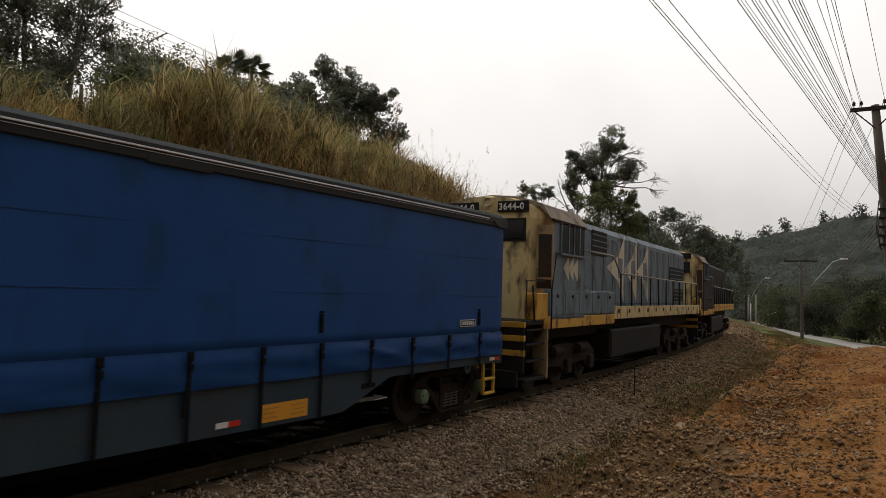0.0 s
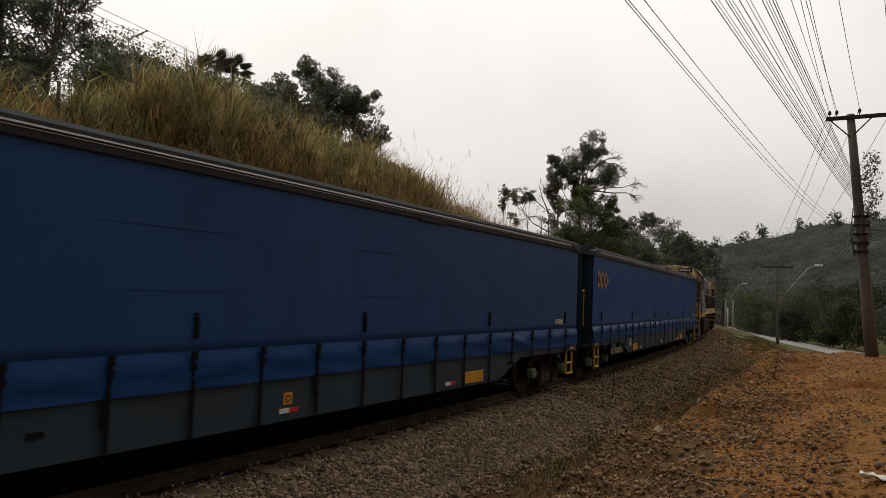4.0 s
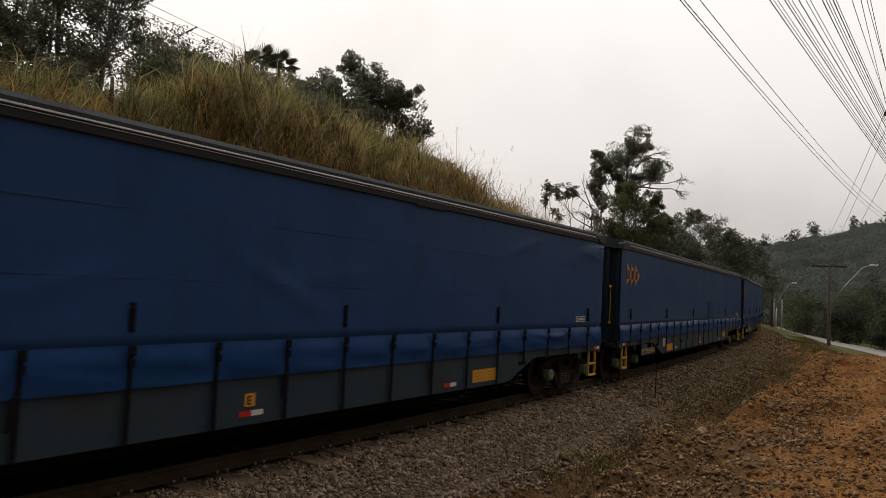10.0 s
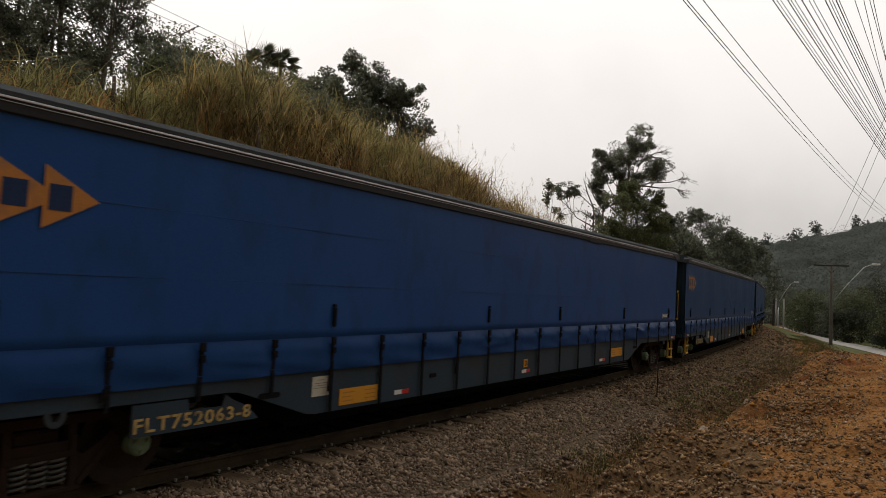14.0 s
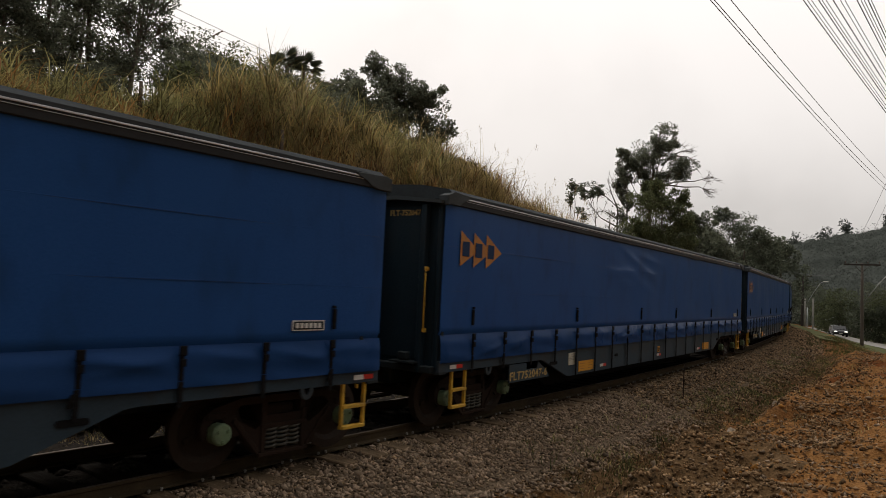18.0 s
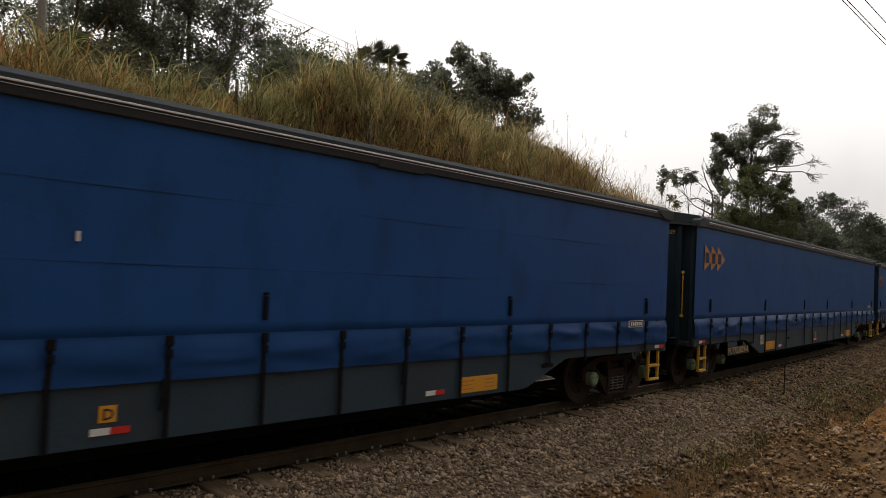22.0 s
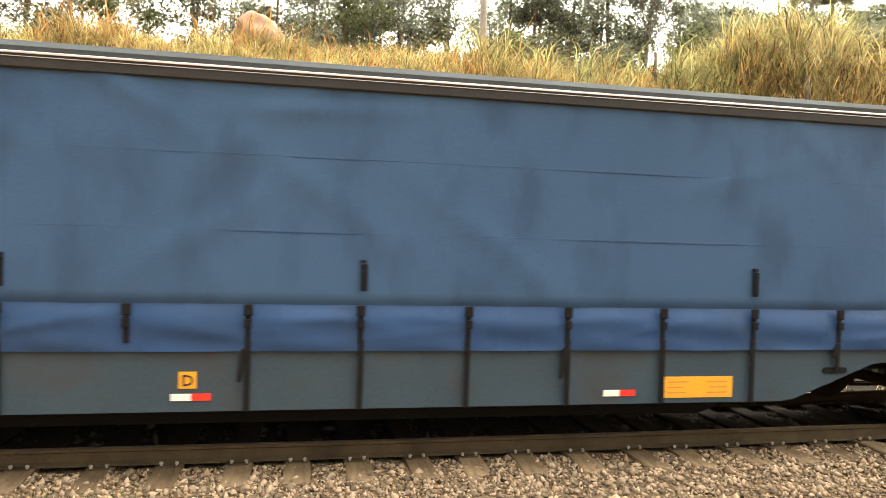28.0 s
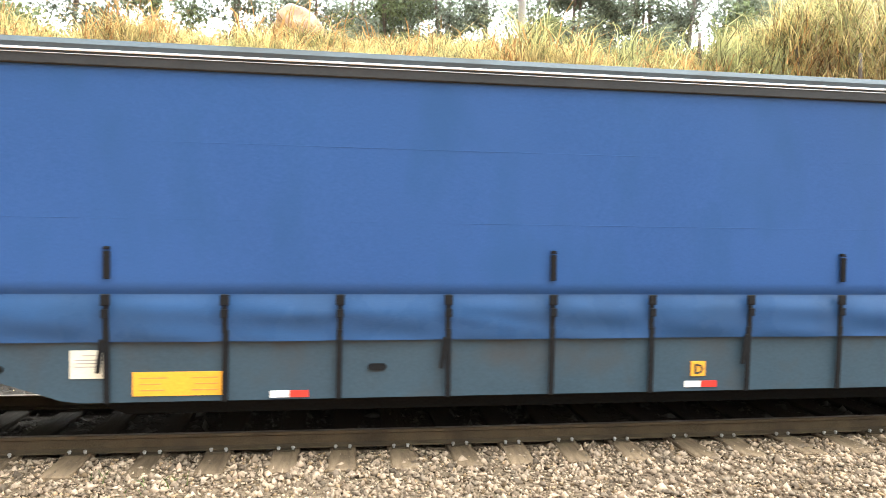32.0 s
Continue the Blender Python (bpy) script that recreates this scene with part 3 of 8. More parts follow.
            if e < 0.12:
                y -= (0.12 - e) ** 2 * 1.2
            vs.append((x, -SIDE - y if near else SIDE + y, z))
    k = len(zs)
    for i in range(len(xs) - 1):
        for j in range(k - 1):
            q = (i * k + j, (i + 1) * k + j, (i + 1) * k + j + 1, i * k + j + 1)
            fs.append(q if near else q[::-1])
    return mesh_of("curtain", vs, fs, cloth or (M_CLOTH, M_CLOTH, M_CLOTH_OLD, M_CLOTH_DEEP)[kind], True)


def hem_mesh(kind, old):
    """The curtain's foot below the strap line: it bellies out between the straps."""
    rnd = random.Random(kind + 40)
    zs = np.linspace(Z_SEAM, Z_STRAP, 16)
    vs, fs = [], []
    xs = np.linspace(-HALF, HALF, 201)
    sag = [rnd.uniform(0.3, 1.0) for _ in range(23)]
    folds = [(rnd.uniform(-10, 10), rnd.uniform(0.35, 0.75), rnd.uniform(-0.5, 0.5), rnd.uniform(0.008, 0.022)) for _ in range((8, 12, 22, 18)[kind])]
    for x in xs:
        i = min(range(20), key=lambda j: abs(STRAPS[j] - x))
        d = abs(STRAPS[i] - x)
        pinch = 1 - math.exp(-(d / 0.16) ** 2)
        cell = sag[int((x + HALF) / 1.0) % 23]
        for z in zs:
            f = (z - Z_SEAM) / (Z_STRAP - Z_SEAM)
            belly = math.sin(min(1, (1 - f) / 0.4) * math.pi / 2) - 0.4 * max(0, 0.5 - f) / 0.5
            y = 0.014 - 0.049 * f + (0.55 + 0.45 * pinch) * (0.046 + 0.014 * cell) * belly + pinch * 0.011 * math.sin(f * 9 + x * 2.1 + cell * 6) * (1 - f)
            for fx, fz, tilt, amp in folds:
                d = (f - fz) - tilt * (x - fx)
                y += amp * math.exp(-(d / 0.11) ** 2 - ((x - fx) / 0.45) ** 2)
            if HALF - abs(x) < 0.08:
                y *= 0.4
            vs.append((x, -SIDE - y, z))
    k = len(zs)
    for i in range(len(xs) - 1):
        for j in range(k - 1):
            fs.append((i * k + j, (i + 1) * k + j, (i + 1) * k + j + 1, i * k + j + 1))
    return mesh_of("hem", vs, fs, M_HEM_OLD if old else M_CLOTH_LOW, True)


def skirt_mesh():
    o = [(-HALF, Z_SEAM + 0.03), (-HALF, Z_END), (-7.16, Z_END), (-7.02, 0.865), (-5.95, 0.5), (-5.8, Z_SKIRT), (5.95, Z_SKIRT), (6.1, 0.5), (7.05, 0.865), (7.2, Z_END), (HALF, Z_END), (HALF, Z_SEAM + 0.03)]
    return extrude_xz("skirt", o, -SIDE, -SIDE + 0.05, M_SKIRT)


def number_plate_mesh():
    """The plate that hangs below the skirt and carries the fleet number, notched at its upper edge."""
    o = [(-8.31, 0.86), (-8.31, 0.545), (-6.72, 0.545), (-6.86, 0.69), (-7.08, 0.79), (-7.2, 0.86), (-7.24, 0.74), (-7.66, 0.74), (-7.68, 0.86)]
    return extrude_xz("hanging_plate", o, -SIDE + 0.006, -SIDE + 0.03, M_SKIRT)


def roof_mesh():
    """A shallow arched roof sheet with its two edge rails, closed at the ends."""
    prof = [(-SIDE - 0.03, 3.52), (-SIDE - 0.03, 3.6), (-SIDE + 0.04, Z_TOP), (-0.8, 3.75), (0, 3.79), (0.8, 3.75), (SIDE - 0.04, Z_TOP), (SIDE + 0.03, 3.6), (SIDE + 0.03, 3.52)]
    vs, fs = [], []
    for x in np.linspace(-HALF + 0.1, HALF - 0.1, 22):
        vs += [(x, y, z) for y, z in prof]
    k = len(prof)
    for i in range(21):
        for j in range(k):
            fs.append((i * k + j, i * k + (j + 1) % k, (i + 1) * k + (j + 1) % k, (i + 1) * k + j))
    fs += [tuple(range(k)), tuple(range(21 * k, 22 * k))[::-1]]
    return mesh_of("roof", vs, fs, M_ROOF)


def cap_mesh(sgn):
    """The grey corner plate over the end of the roof rail, cut back in a slope where the rail goes on."""
    if sgn > 0:
        o = [(0.03, 3.405), (0.03, 3.57), (-0.06, 3.605), (-0.64, 3.585), (-0.6, 3.54), (-0.47, 3.5), (-0.36, 3.44), (-0.25, 3.41)]
    else:
        o = [(-0.03, 3.4), (-0.03, 3.55), (0.14, 3.62), (0.6, 3.6), (0.56, 3.55), (0.37, 3.47), (0.27, 3.41), (0.1, 3.42)]
    return extrude_xz("roof_corner", o, -SIDE - 0.056, -SIDE + 0.12, M_CAP, 0.008)


def strap_mesh(loose):
    """A strap from the buckle down to the skirt's lower edge, with its loose tail."""
    bm = bmesh.new()
    add_box(bm, -0.026, 0.026, -0.012, 0.004, -0.55, 0.1, 0.003)
    if loose:
        add_box(bm, -0.055, -0.015, -0.03, -0.012, -0.28, 0.02, 0.004, Matrix.Rotation(radians(7), 4, "Y"))
    return bm_mesh("strap", bm, M_STRAP)


def buckle_mesh():
    bm = bmesh.new()
    add_box(bm, -0.04, 0.04, -0.035, -0.005, 0.33, 0.43, 0.006)
    add_box(bm, -0.033, 0.033, -0.045, -0.03, 0.22, 0.3, 0.005)
    add_box(bm, -0.024, 0.024, -0.014, 0.0, 0.08, 0.36, 0.003)
    return bm_mesh("buckle", bm, M_STRAP)


def pad_mesh(bent):
    bm = bmesh.new()
    add_box(bm, -0.03, 0.03, -0.026, 0.004, 0.05, 0.3, 0.01)
    add_box(bm, -0.026, 0.026, -0.03, 0.004, 0.31, 0.34, 0.004)
    if bent:
        for v in bm.verts:
            v.co.x += 0.03 * math.sin(max(0, v.co.z) * 9)
            v.co.y -= 0.02 * math.sin(max(0, v.co.z) * 9)
    return bm_mesh("curtain_handle", bm, M_STRAP)


def lug_mesh():
    """A ring-shaped lifting lug under the skirt."""
    bm = bmesh.new()
    rings = []
    for y in (-SIDE - 0.012, -SIDE + 0.025):
        for r, c in ((0.1, 0.14), (0.045, 0.085)):
            rings.append([bm.verts.new((r * math.cos(math.pi * (1 + k / 10)), y, 0.885 + c * math.sin(math.pi * (1 + k / 10)))) for k in range(11)])
    for k in range(10):
        for p, q in ((0, 1), (1, 3), (3, 2), (2, 0)):
            bm.faces.new((rings[p][k], rings[p][k + 1], rings[q][k + 1], rings[q][k]))
    bmesh.ops.recalc_face_normals(bm, faces=bm.faces)
    return bm_mesh("lifting_lug", bm, M_ROOF)


def ladder(parent, x, sgn):
    """Yellow stirrup steps below a corner of the wagon."""
    st = part("ladder", cached("stile", lambda: box("ladder", -0.212, -0.168, -0.03, 0.02, 0.3, 0.9, M_YELLOW, 0.006)), parent, "yellow steel step ladder", pose(x, -SIDE + 0.06, 0))
    part("stile", cached("stile2", lambda: box("stile", 0.168, 0.212, -0.03, 0.02, 0.3, 0.9, M_YELLOW, 0.006)), st)
    for z in (0.3, 0.56):
        part("rung", cached(("rung", z), lambda: box("rung", -0.2, 0.2, -0.05, 0.03, z, z + 0.045, M_YELLOW, 0.006)), st)


def wheelset_mesh():
    """Axle with two wheels; rim, web and hub; the tread is worn bright."""
    bm = bmesh.new()
    for sgn in (-1, 1):
        y = sgn * 0.8
        pr = [(0.07, -0.09), (0.13, -0.09), (0.13, -0.05), (0.3, -0.025), (0.36, -0.06), (WHEEL_R, -0.065), (WHEEL_R + 0.006, 0.045), (WHEEL_R + 0.03, 0.05), (WHEEL_R + 0.03, 0.072), (0.36, 0.075), (0.3, 0.03), (0.12, 0.05), (0.07, 0.05)]
        add_lathe(bm, [(r, y + h * -sgn * -1) if sgn < 0 else (r, y - h) for r, h in pr], "y", 24)
    add_lathe(bm, [(0.075, -1.0), (0.075, 1.0)], "y", 12)
    # marks on the web that turn with it
    for k in range(3):
        a = k * 2.1
        add_box(bm, -0.03, 0.03, -0.868, -0.83, 0.2, 0.28, 0, Matrix.Rotation(a, 4, "Y"))
    bmesh.ops.recalc_face_normals(bm, faces=bm.faces)
    return bm_mesh("wheelset", bm, M_WHEEL)


def sideframe_mesh(y):
    """A cast bogie side: a sagging truss with two windows, a spring nest in the middle and a pedestal over each axle box."""
    bm = bmesh.new()
    a, b = y - 0.055, y + 0.055
    outer = [(-1.1, 0.36), (-1.13, 0.5), (-1.1, 0.62), (-0.98, 0.7), (-0.6, 0.79), (0.6, 0.79), (0.98, 0.7), (1.1, 0.62), (1.13, 0.5), (1.1, 0.36), (1.04, 0.36), (1.04, 0.5), (0.98, 0.57), (0.86, 0.57), (0.8, 0.5), (0.78, 0.36),
             (0.7, 0.36), (0.62, 0.37), (0.44, 0.16), (0.32, 0.085), (-0.32, 0.085), (-0.44, 0.16), (-0.62, 0.37), (-0.7, 0.36), (-0.78, 0.36), (-0.8, 0.5), (-0.86, 0.57), (-0.98, 0.57), (-1.04, 0.5), (-1.04, 0.36)]
    holes = [[(g * 0.33, 0.7), (g * 0.62, 0.7), (g * 0.72, 0.62), (g * 0.58, 0.5), (g * 0.4, 0.4), (g * 0.33, 0.46)] for g in (-1, 1)] + [[(-0.26, 0.14), (0.26, 0.14), (0.26, 0.4), (-0.26, 0.4)], [(-0.25, 0.55), (0.25, 0.55), (0.25, 0.7), (-0.25, 0.7)]]
    rims = []
    for ring in [outer] + holes:
        vs = [bm.verts.new((x, a, z)) for x, z in ring]
        rims += [bm.edges.new((vs[i], vs[(i + 1) % len(vs)])) for i in range(len(vs))]
    bmesh.ops.triangle_fill(bm, edges=rims, use_beauty=True)
    q = bmesh.ops.extrude_face_region(bm, geom=bm.faces[:])
    bmesh.ops.translate(bm, verts=[v for v in q["geom"] if isinstance(v, bmesh.types.BMVert)], vec=(0, b - a, 0))
    # raised flanges along the lower chord and round the nest
    for g in (-1, 1):
        d = Vector((g * 0.36, 0, 0.42))
        add_box(bm, 0, d.length, a - 0.025, a + 0.01, -0.03, 0.03, 0.008, Matrix.Translation((g * 0.36, 0, 0.13)) @ Matrix.Rotation(-math.atan2(d.z, d.x), 4, "Y"))
        add_box(bm, g * 0.3 - 0.035, g * 0.3 + 0.035, a - 0.025, a + 0.01, 0.12, 0.6, 0.008)
        add_box(bm, g * 0.94 - 0.13, g * 0.94 + 0.13, a - 0.02, a + 0.02, 0.58, 0.66, 0.01)
    add_box(bm, -0.36, 0.36, a - 0.03, a + 0.01, 0.075, 0.125, 0.008)
    add_box(bm, -0.33, 0.33, a - 0.03, a + 0.01, 0.4, 0.46, 0.008)
    bmesh.ops.recalc_face_normals(bm, faces=bm.faces)
    return bm_mesh("side_frame", bm, M_BROWN)


M_SPRING = material("dusty_grey_spring_steel", (0.06, 0.058, 0.048), (0.1, 0.094, 0.078), 0.7, scale=6, fine=60, bump=0.2, spec=0.2)


def bogie(parent, x, axles):
    bg_ = part("bogie", cached("bolster", lambda: box("bolster", -0.22, 0.22, -1.0, 1.0, 0.42, 0.66, M_BROWN, 0.03)), parent, "rusty cast-steel bogie", pose(x, 0, 0))
    for y in (-1.02, 1.02):
        part("side_frame", cached(("side_frame", y), lambda: sideframe_mesh(y)), bg_)
    part("spring_window", cached("spring_window", lambda: box("spring_window", -0.26, 0.26, -1.02, -0.98, 0.14, 0.44, M_FRAME, 0.01)), bg_)

    def spring():
        bm = bmesh.new()
        add_tube(bm, [(0.075 * math.cos(a), 0.04 * math.sin(a), 0.15 + 0.25 * a / (10 * math.pi)) for a in (i * math.pi / 4 for i in range(41))], 0.017, 5)
        bmesh.ops.recalc_face_normals(bm, faces=bm.faces)
        return bm_mesh("coil_spring", bm, M_SPRING, True)
    for dx in (-0.17, 0, 0.17):
        part("coil_spring", cached("coil_spring", spring), bg_, "", pose(dx, -1.06, 0))
    for dx in (-0.925, 0.925):
        w = part("wheelset", cached("wheelset", wheelset_mesh), bg_, "brown steel wheelset with worn treads", pose(dx, 0, WHEEL_R))
        axles.append((w, dx))

        def capm():
            bm = bmesh.new()
            add_lathe(bm, [(0.118, -1.06), (0.122, -1.15), (0.122, -1.18), (0.1, -1.2), (0.03, -1.205)], "y", 20)
            for k in range(3):
                a = k * 2.094 + 0.5
                add_lathe(bm, [(0.02, -1.225), (0.02, -1.195)], "y", 6, (0.07 * math.cos(a), 0, 0.075 * math.sin(a)))
            bmesh.ops.recalc_face_normals(bm, faces=bm.faces)
            return bm_mesh("axle_cap", bm, M_GREEN)
        part("axle_cap", cached("axle_cap", capm), bg_, "pale green bearing cap", pose(dx, 0, WHEEL_R))


M_BRACKET = material("pale_weathered_steel", (0.1, 0.11, 0.115), (0.16, 0.17, 0.175), 0.6, scale=5, fine=40, bump=0.1, stain=(0.06, 0.05, 0.04), stain_scale=4, stain_amount=0.5)


def end_wall(parent, sgn, number):
    """Dark steel end wall with posts, top rail, brake gear and a yellow handrail."""
    x = sgn * (HALF - 0.02)

    def wall():
        bm = bmesh.new()
        add_box(bm, -0.03, 0.03, -SIDE + 0.02, SIDE - 0.02, 0.86, 3.5, 0)
        return bm_mesh("end_wall", bm, M_ENDWALL)
    ew = part("end_wall", cached("end_wall", wall), parent, "dark teal steel end wall", pose(x + (0.06 if sgn < 0 else -0.3), 0, 0))
    for y in (-1.02, -0.08, 0.36, 1.02):
        part("post", cached(("end_post", abs(y) > 1), lambda: box("post", -0.06, 0.06, -0.05, 0.05, 0.86, 3.42, M_ENDWALL, 0.012) if abs(y) > 1 else box("post", -0.11, 0.11, -0.045, 0.045, 0.95, 3.5, M_ENDWALL, 0.012)), ew, "", pose(sgn * 0.1, y, 0))
    for y in (-1.27, 1.27):
        part("corner_post", cached("corner_post", lambda: box("corner_post", -0.05, 0.05, -0.05, 0.05, 0.86, 3.5, M_ENDWALL, 0.02)), ew, "dark rounded corner post", pose(sgn * 0.02, y, 0))
    part("end_beam", cached("end_beam", lambda: box("end_beam", -0.05, 0.05, -SIDE + 0.1, SIDE - 0.1, 0.86, 0.97, M_FRAME, 0.015)), ew, "", pose(sgn * 0.1, 0, 0))
    part("top_rail", cached("end_top", lambda: extrude_yz("top_rail", [(-SIDE + 0.02, 3.42), (-0.5, 3.5), (0.5, 3.5), (SIDE - 0.02, 3.42), (SIDE - 0.02, 3.47), (0.5, 3.56), (-0.5, 3.56), (-SIDE + 0.02, 3.47)], -0.1, 0.1, M_CAP)), ew, "grey arched top rail", pose(sgn * 0.1, 0, 0))
    hr = part("handrail", cached(("handrail", sgn), lambda: tube("handrail", [(0, 0, 1.5), (sgn * 0.02, 0, 1.53), (sgn * 0.07, -0.03, 1.57), (sgn * 0.07, -0.03, 2.35), (sgn * 0.02, 0, 2.4), (0, 0, 2.43)], 0.0125, M_YELLOW)), ew, "yellow tubular handrail", pose(sgn * 0.15, -1.12, 0))
    for z in (1.5, 2.43):
        part("rail_foot", cached("rail_foot", lambda: box("rail_foot", -0.03, 0.03, -0.03, 0.03, -0.03, 0.03, M_YELLOW, 0.01)), hr, "", pose(0, 0, z))
    for y in (-0.08, 0.36):
        part("bracket", cached(("bracket", sgn), lambda: extrude_xz("bracket", [(sgn * -0.09, 3.76), (sgn * 0.15, 3.44), (sgn * 0.15, 3.36), (sgn * -0.09, 3.67)], -0.035, 0.035, M_BRACKET)), ew, "pale steel bracket", pose(sgn * 0.06, y, 0.02))
    part("brake_box", cached("brake_box", lambda: box("brake_box", -0.14, 0.14, -0.2, 0.2, 1.35, 1.95, M_FRAME, 0.03)), ew, "dark brake gear box", pose(sgn * 0.16, 0.55, 0))
    part("brake_wheel", cached("brake_wheel", lambda: lathe("brake_wheel", [(0.22, -0.012), (0.24, 0), (0.22, 0.012), (0.19, 0.008), (0.19, -0.008)], M_FRAME, "x", 16)), ew, "", pose(sgn * 0.3, 0.55, 1.7))
    part("foot_plate", cached("foot_plate", lambda: box("foot_plate", -0.12, 0.12, -0.22, 0.22, 1.0, 1.03, M_FRAME, 0.004)), ew, "", pose(sgn * 0.2, -0.82, 0))
    part("marker_box", cached("marker_box", lambda: box("marker_box", -0.05, 0.05, -0.09, 0.09, 1.02, 1.14, M_FRAME, 0.015)), ew, "", pose(sgn * 0.2, -0.8, 0.02))
    if sgn < 0 and number:
        me = text_mesh("FLT-" + number[3:9], 0.125, M_NUMBER, 0.002)
        part("fleet_lettering", me, ew, "small stencilled fleet number", Matrix.Translation((-0.052, -0.27, 3.26)) @ Matrix.Rotation(radians(-90), 4, "Z"))
        part("panel", cached("end_panel", lambda: box("panel", -0.045, -0.03, -0.99, -0.14, 1.05, 3.4, M_ENDWALL, 0.006)), ew)


def extrude_yz(name, outline, x0, x1, mat):
    bm = bmesh.new()
    f = bm.faces.new([bm.verts.new((x0, y, z)) for y, z in outline])
    q = bmesh.ops.extrude_face_region(bm, geom=[f])
    bmesh.ops.translate(bm, verts=[v for v in q["geom"] if isinstance(v, bmesh.types.BMVert)], vec=(x1 - x0, 0, 0))
    bmesh.ops.recalc_face_normals(bm, faces=bm.faces)
    return bm_mesh(name, bm, mat)


def coupler(parent, sgn, x):
    def make():
        """Shank, guard arm, jaw and closed knuckle, as one casting."""
        bm = bmesh.new()
        for o, z0, z1 in (([(-0.35, -0.09), (0.1, -0.09), (0.22, -0.19), (0.44, -0.22), (0.56, -0.17), (0.5, -0.1), (0.4, -0.07), (0.36, 0.0), (0.4, 0.05), (0.52, 0.02), (0.62, 0.06), (0.62, 0.15), (0.5, 0.21), (0.24, 0.19), (0.1, 0.09), (-0.35, 0.09)], 0.76, 1.02),
                          ([(0.42, 0.0), (0.52, -0.03), (0.63, 0.02), (0.66, 0.12), (0.58, 0.2), (0.46, 0.2)], 0.7, 1.07), ([(-0.3, -0.15), (-0.16, -0.15), (-0.1, -0.1), (-0.1, 0.1), (-0.16, 0.15), (-0.3, 0.15)], 0.7, 1.06)):
            f = bm.faces.new([bm.verts.new((x_, y_, z0)) for x_, y_ in o])
            q = bmesh.ops.extrude_face_region(bm, geom=[f])
            bmesh.ops.translate(bm, verts=[v for v in q["geom"] if isinstance(v, bmesh.types.BMVert)], vec=(0, 0, z1 - z0))
        bmesh.ops.recalc_face_normals(bm, faces=bm.faces)
        bmesh.ops.bevel(bm, geom=bm.edges[:], offset=0.012, segments=1, affect="EDGES")
        return bm_mesh("coupler", bm, M_BROWN)
    c = part("coupler", cached("coupler", make), parent, "rusty knuckle coupler", pose(sgn * x, 0, 0, 0, 0, 0 if sgn > 0 else 180))
    part("brake_hose", cached("hose", lambda: tube("brake_hose", [(-0.1, -0.32, 0.86), (0.08, -0.36, 0.8), (0.2, -0.36, 0.62), (0.36, -0.32, 0.44), (0.62, -0.26, 0.36), (0.68, -0.25, 0.37)], 0.03, M_STRAP)), c)
    part("cut_lever", cached("cut_lever", lambda: box("cut_lever", 0.36, 0.41, -0.68, -0.63, 0.66, 1.04, M_YELLOW, 0.01)), c, "yellow uncoupling lever")


def logo_mesh():
    """Three overlapping arrowheads in orange, with plain dark blocks across them."""
    vs, fs = [], []
    for k, x in enumerate((0, 0.385, 0.765)):
        w = 0.53 if k < 2 else 0.505
        b = len(vs)
        vs += [(x, -0.001 * k, 0), (x, -0.001 * k, 0.56), (x + w, -0.001 * k, 0.28)]
        fs.append((b, b + 2, b + 1))
    return mesh_of("arrow_mark", vs, fs, M_LOGO)


WAGON_KINDS = [0, 0, 0, 1, 0, 3, 3, 3, 0, 2, 1, 0]
NUMBERS = ["FLT752035-2", "FLT752016-6", "FLT752006-9", "FLT752052-2", "FLT752063-8", "FLT752047-6", "FLT752029-8", "FLT752073-5", "FLT752072-7", "FLT752066-2", "", ""]
AXLES = []


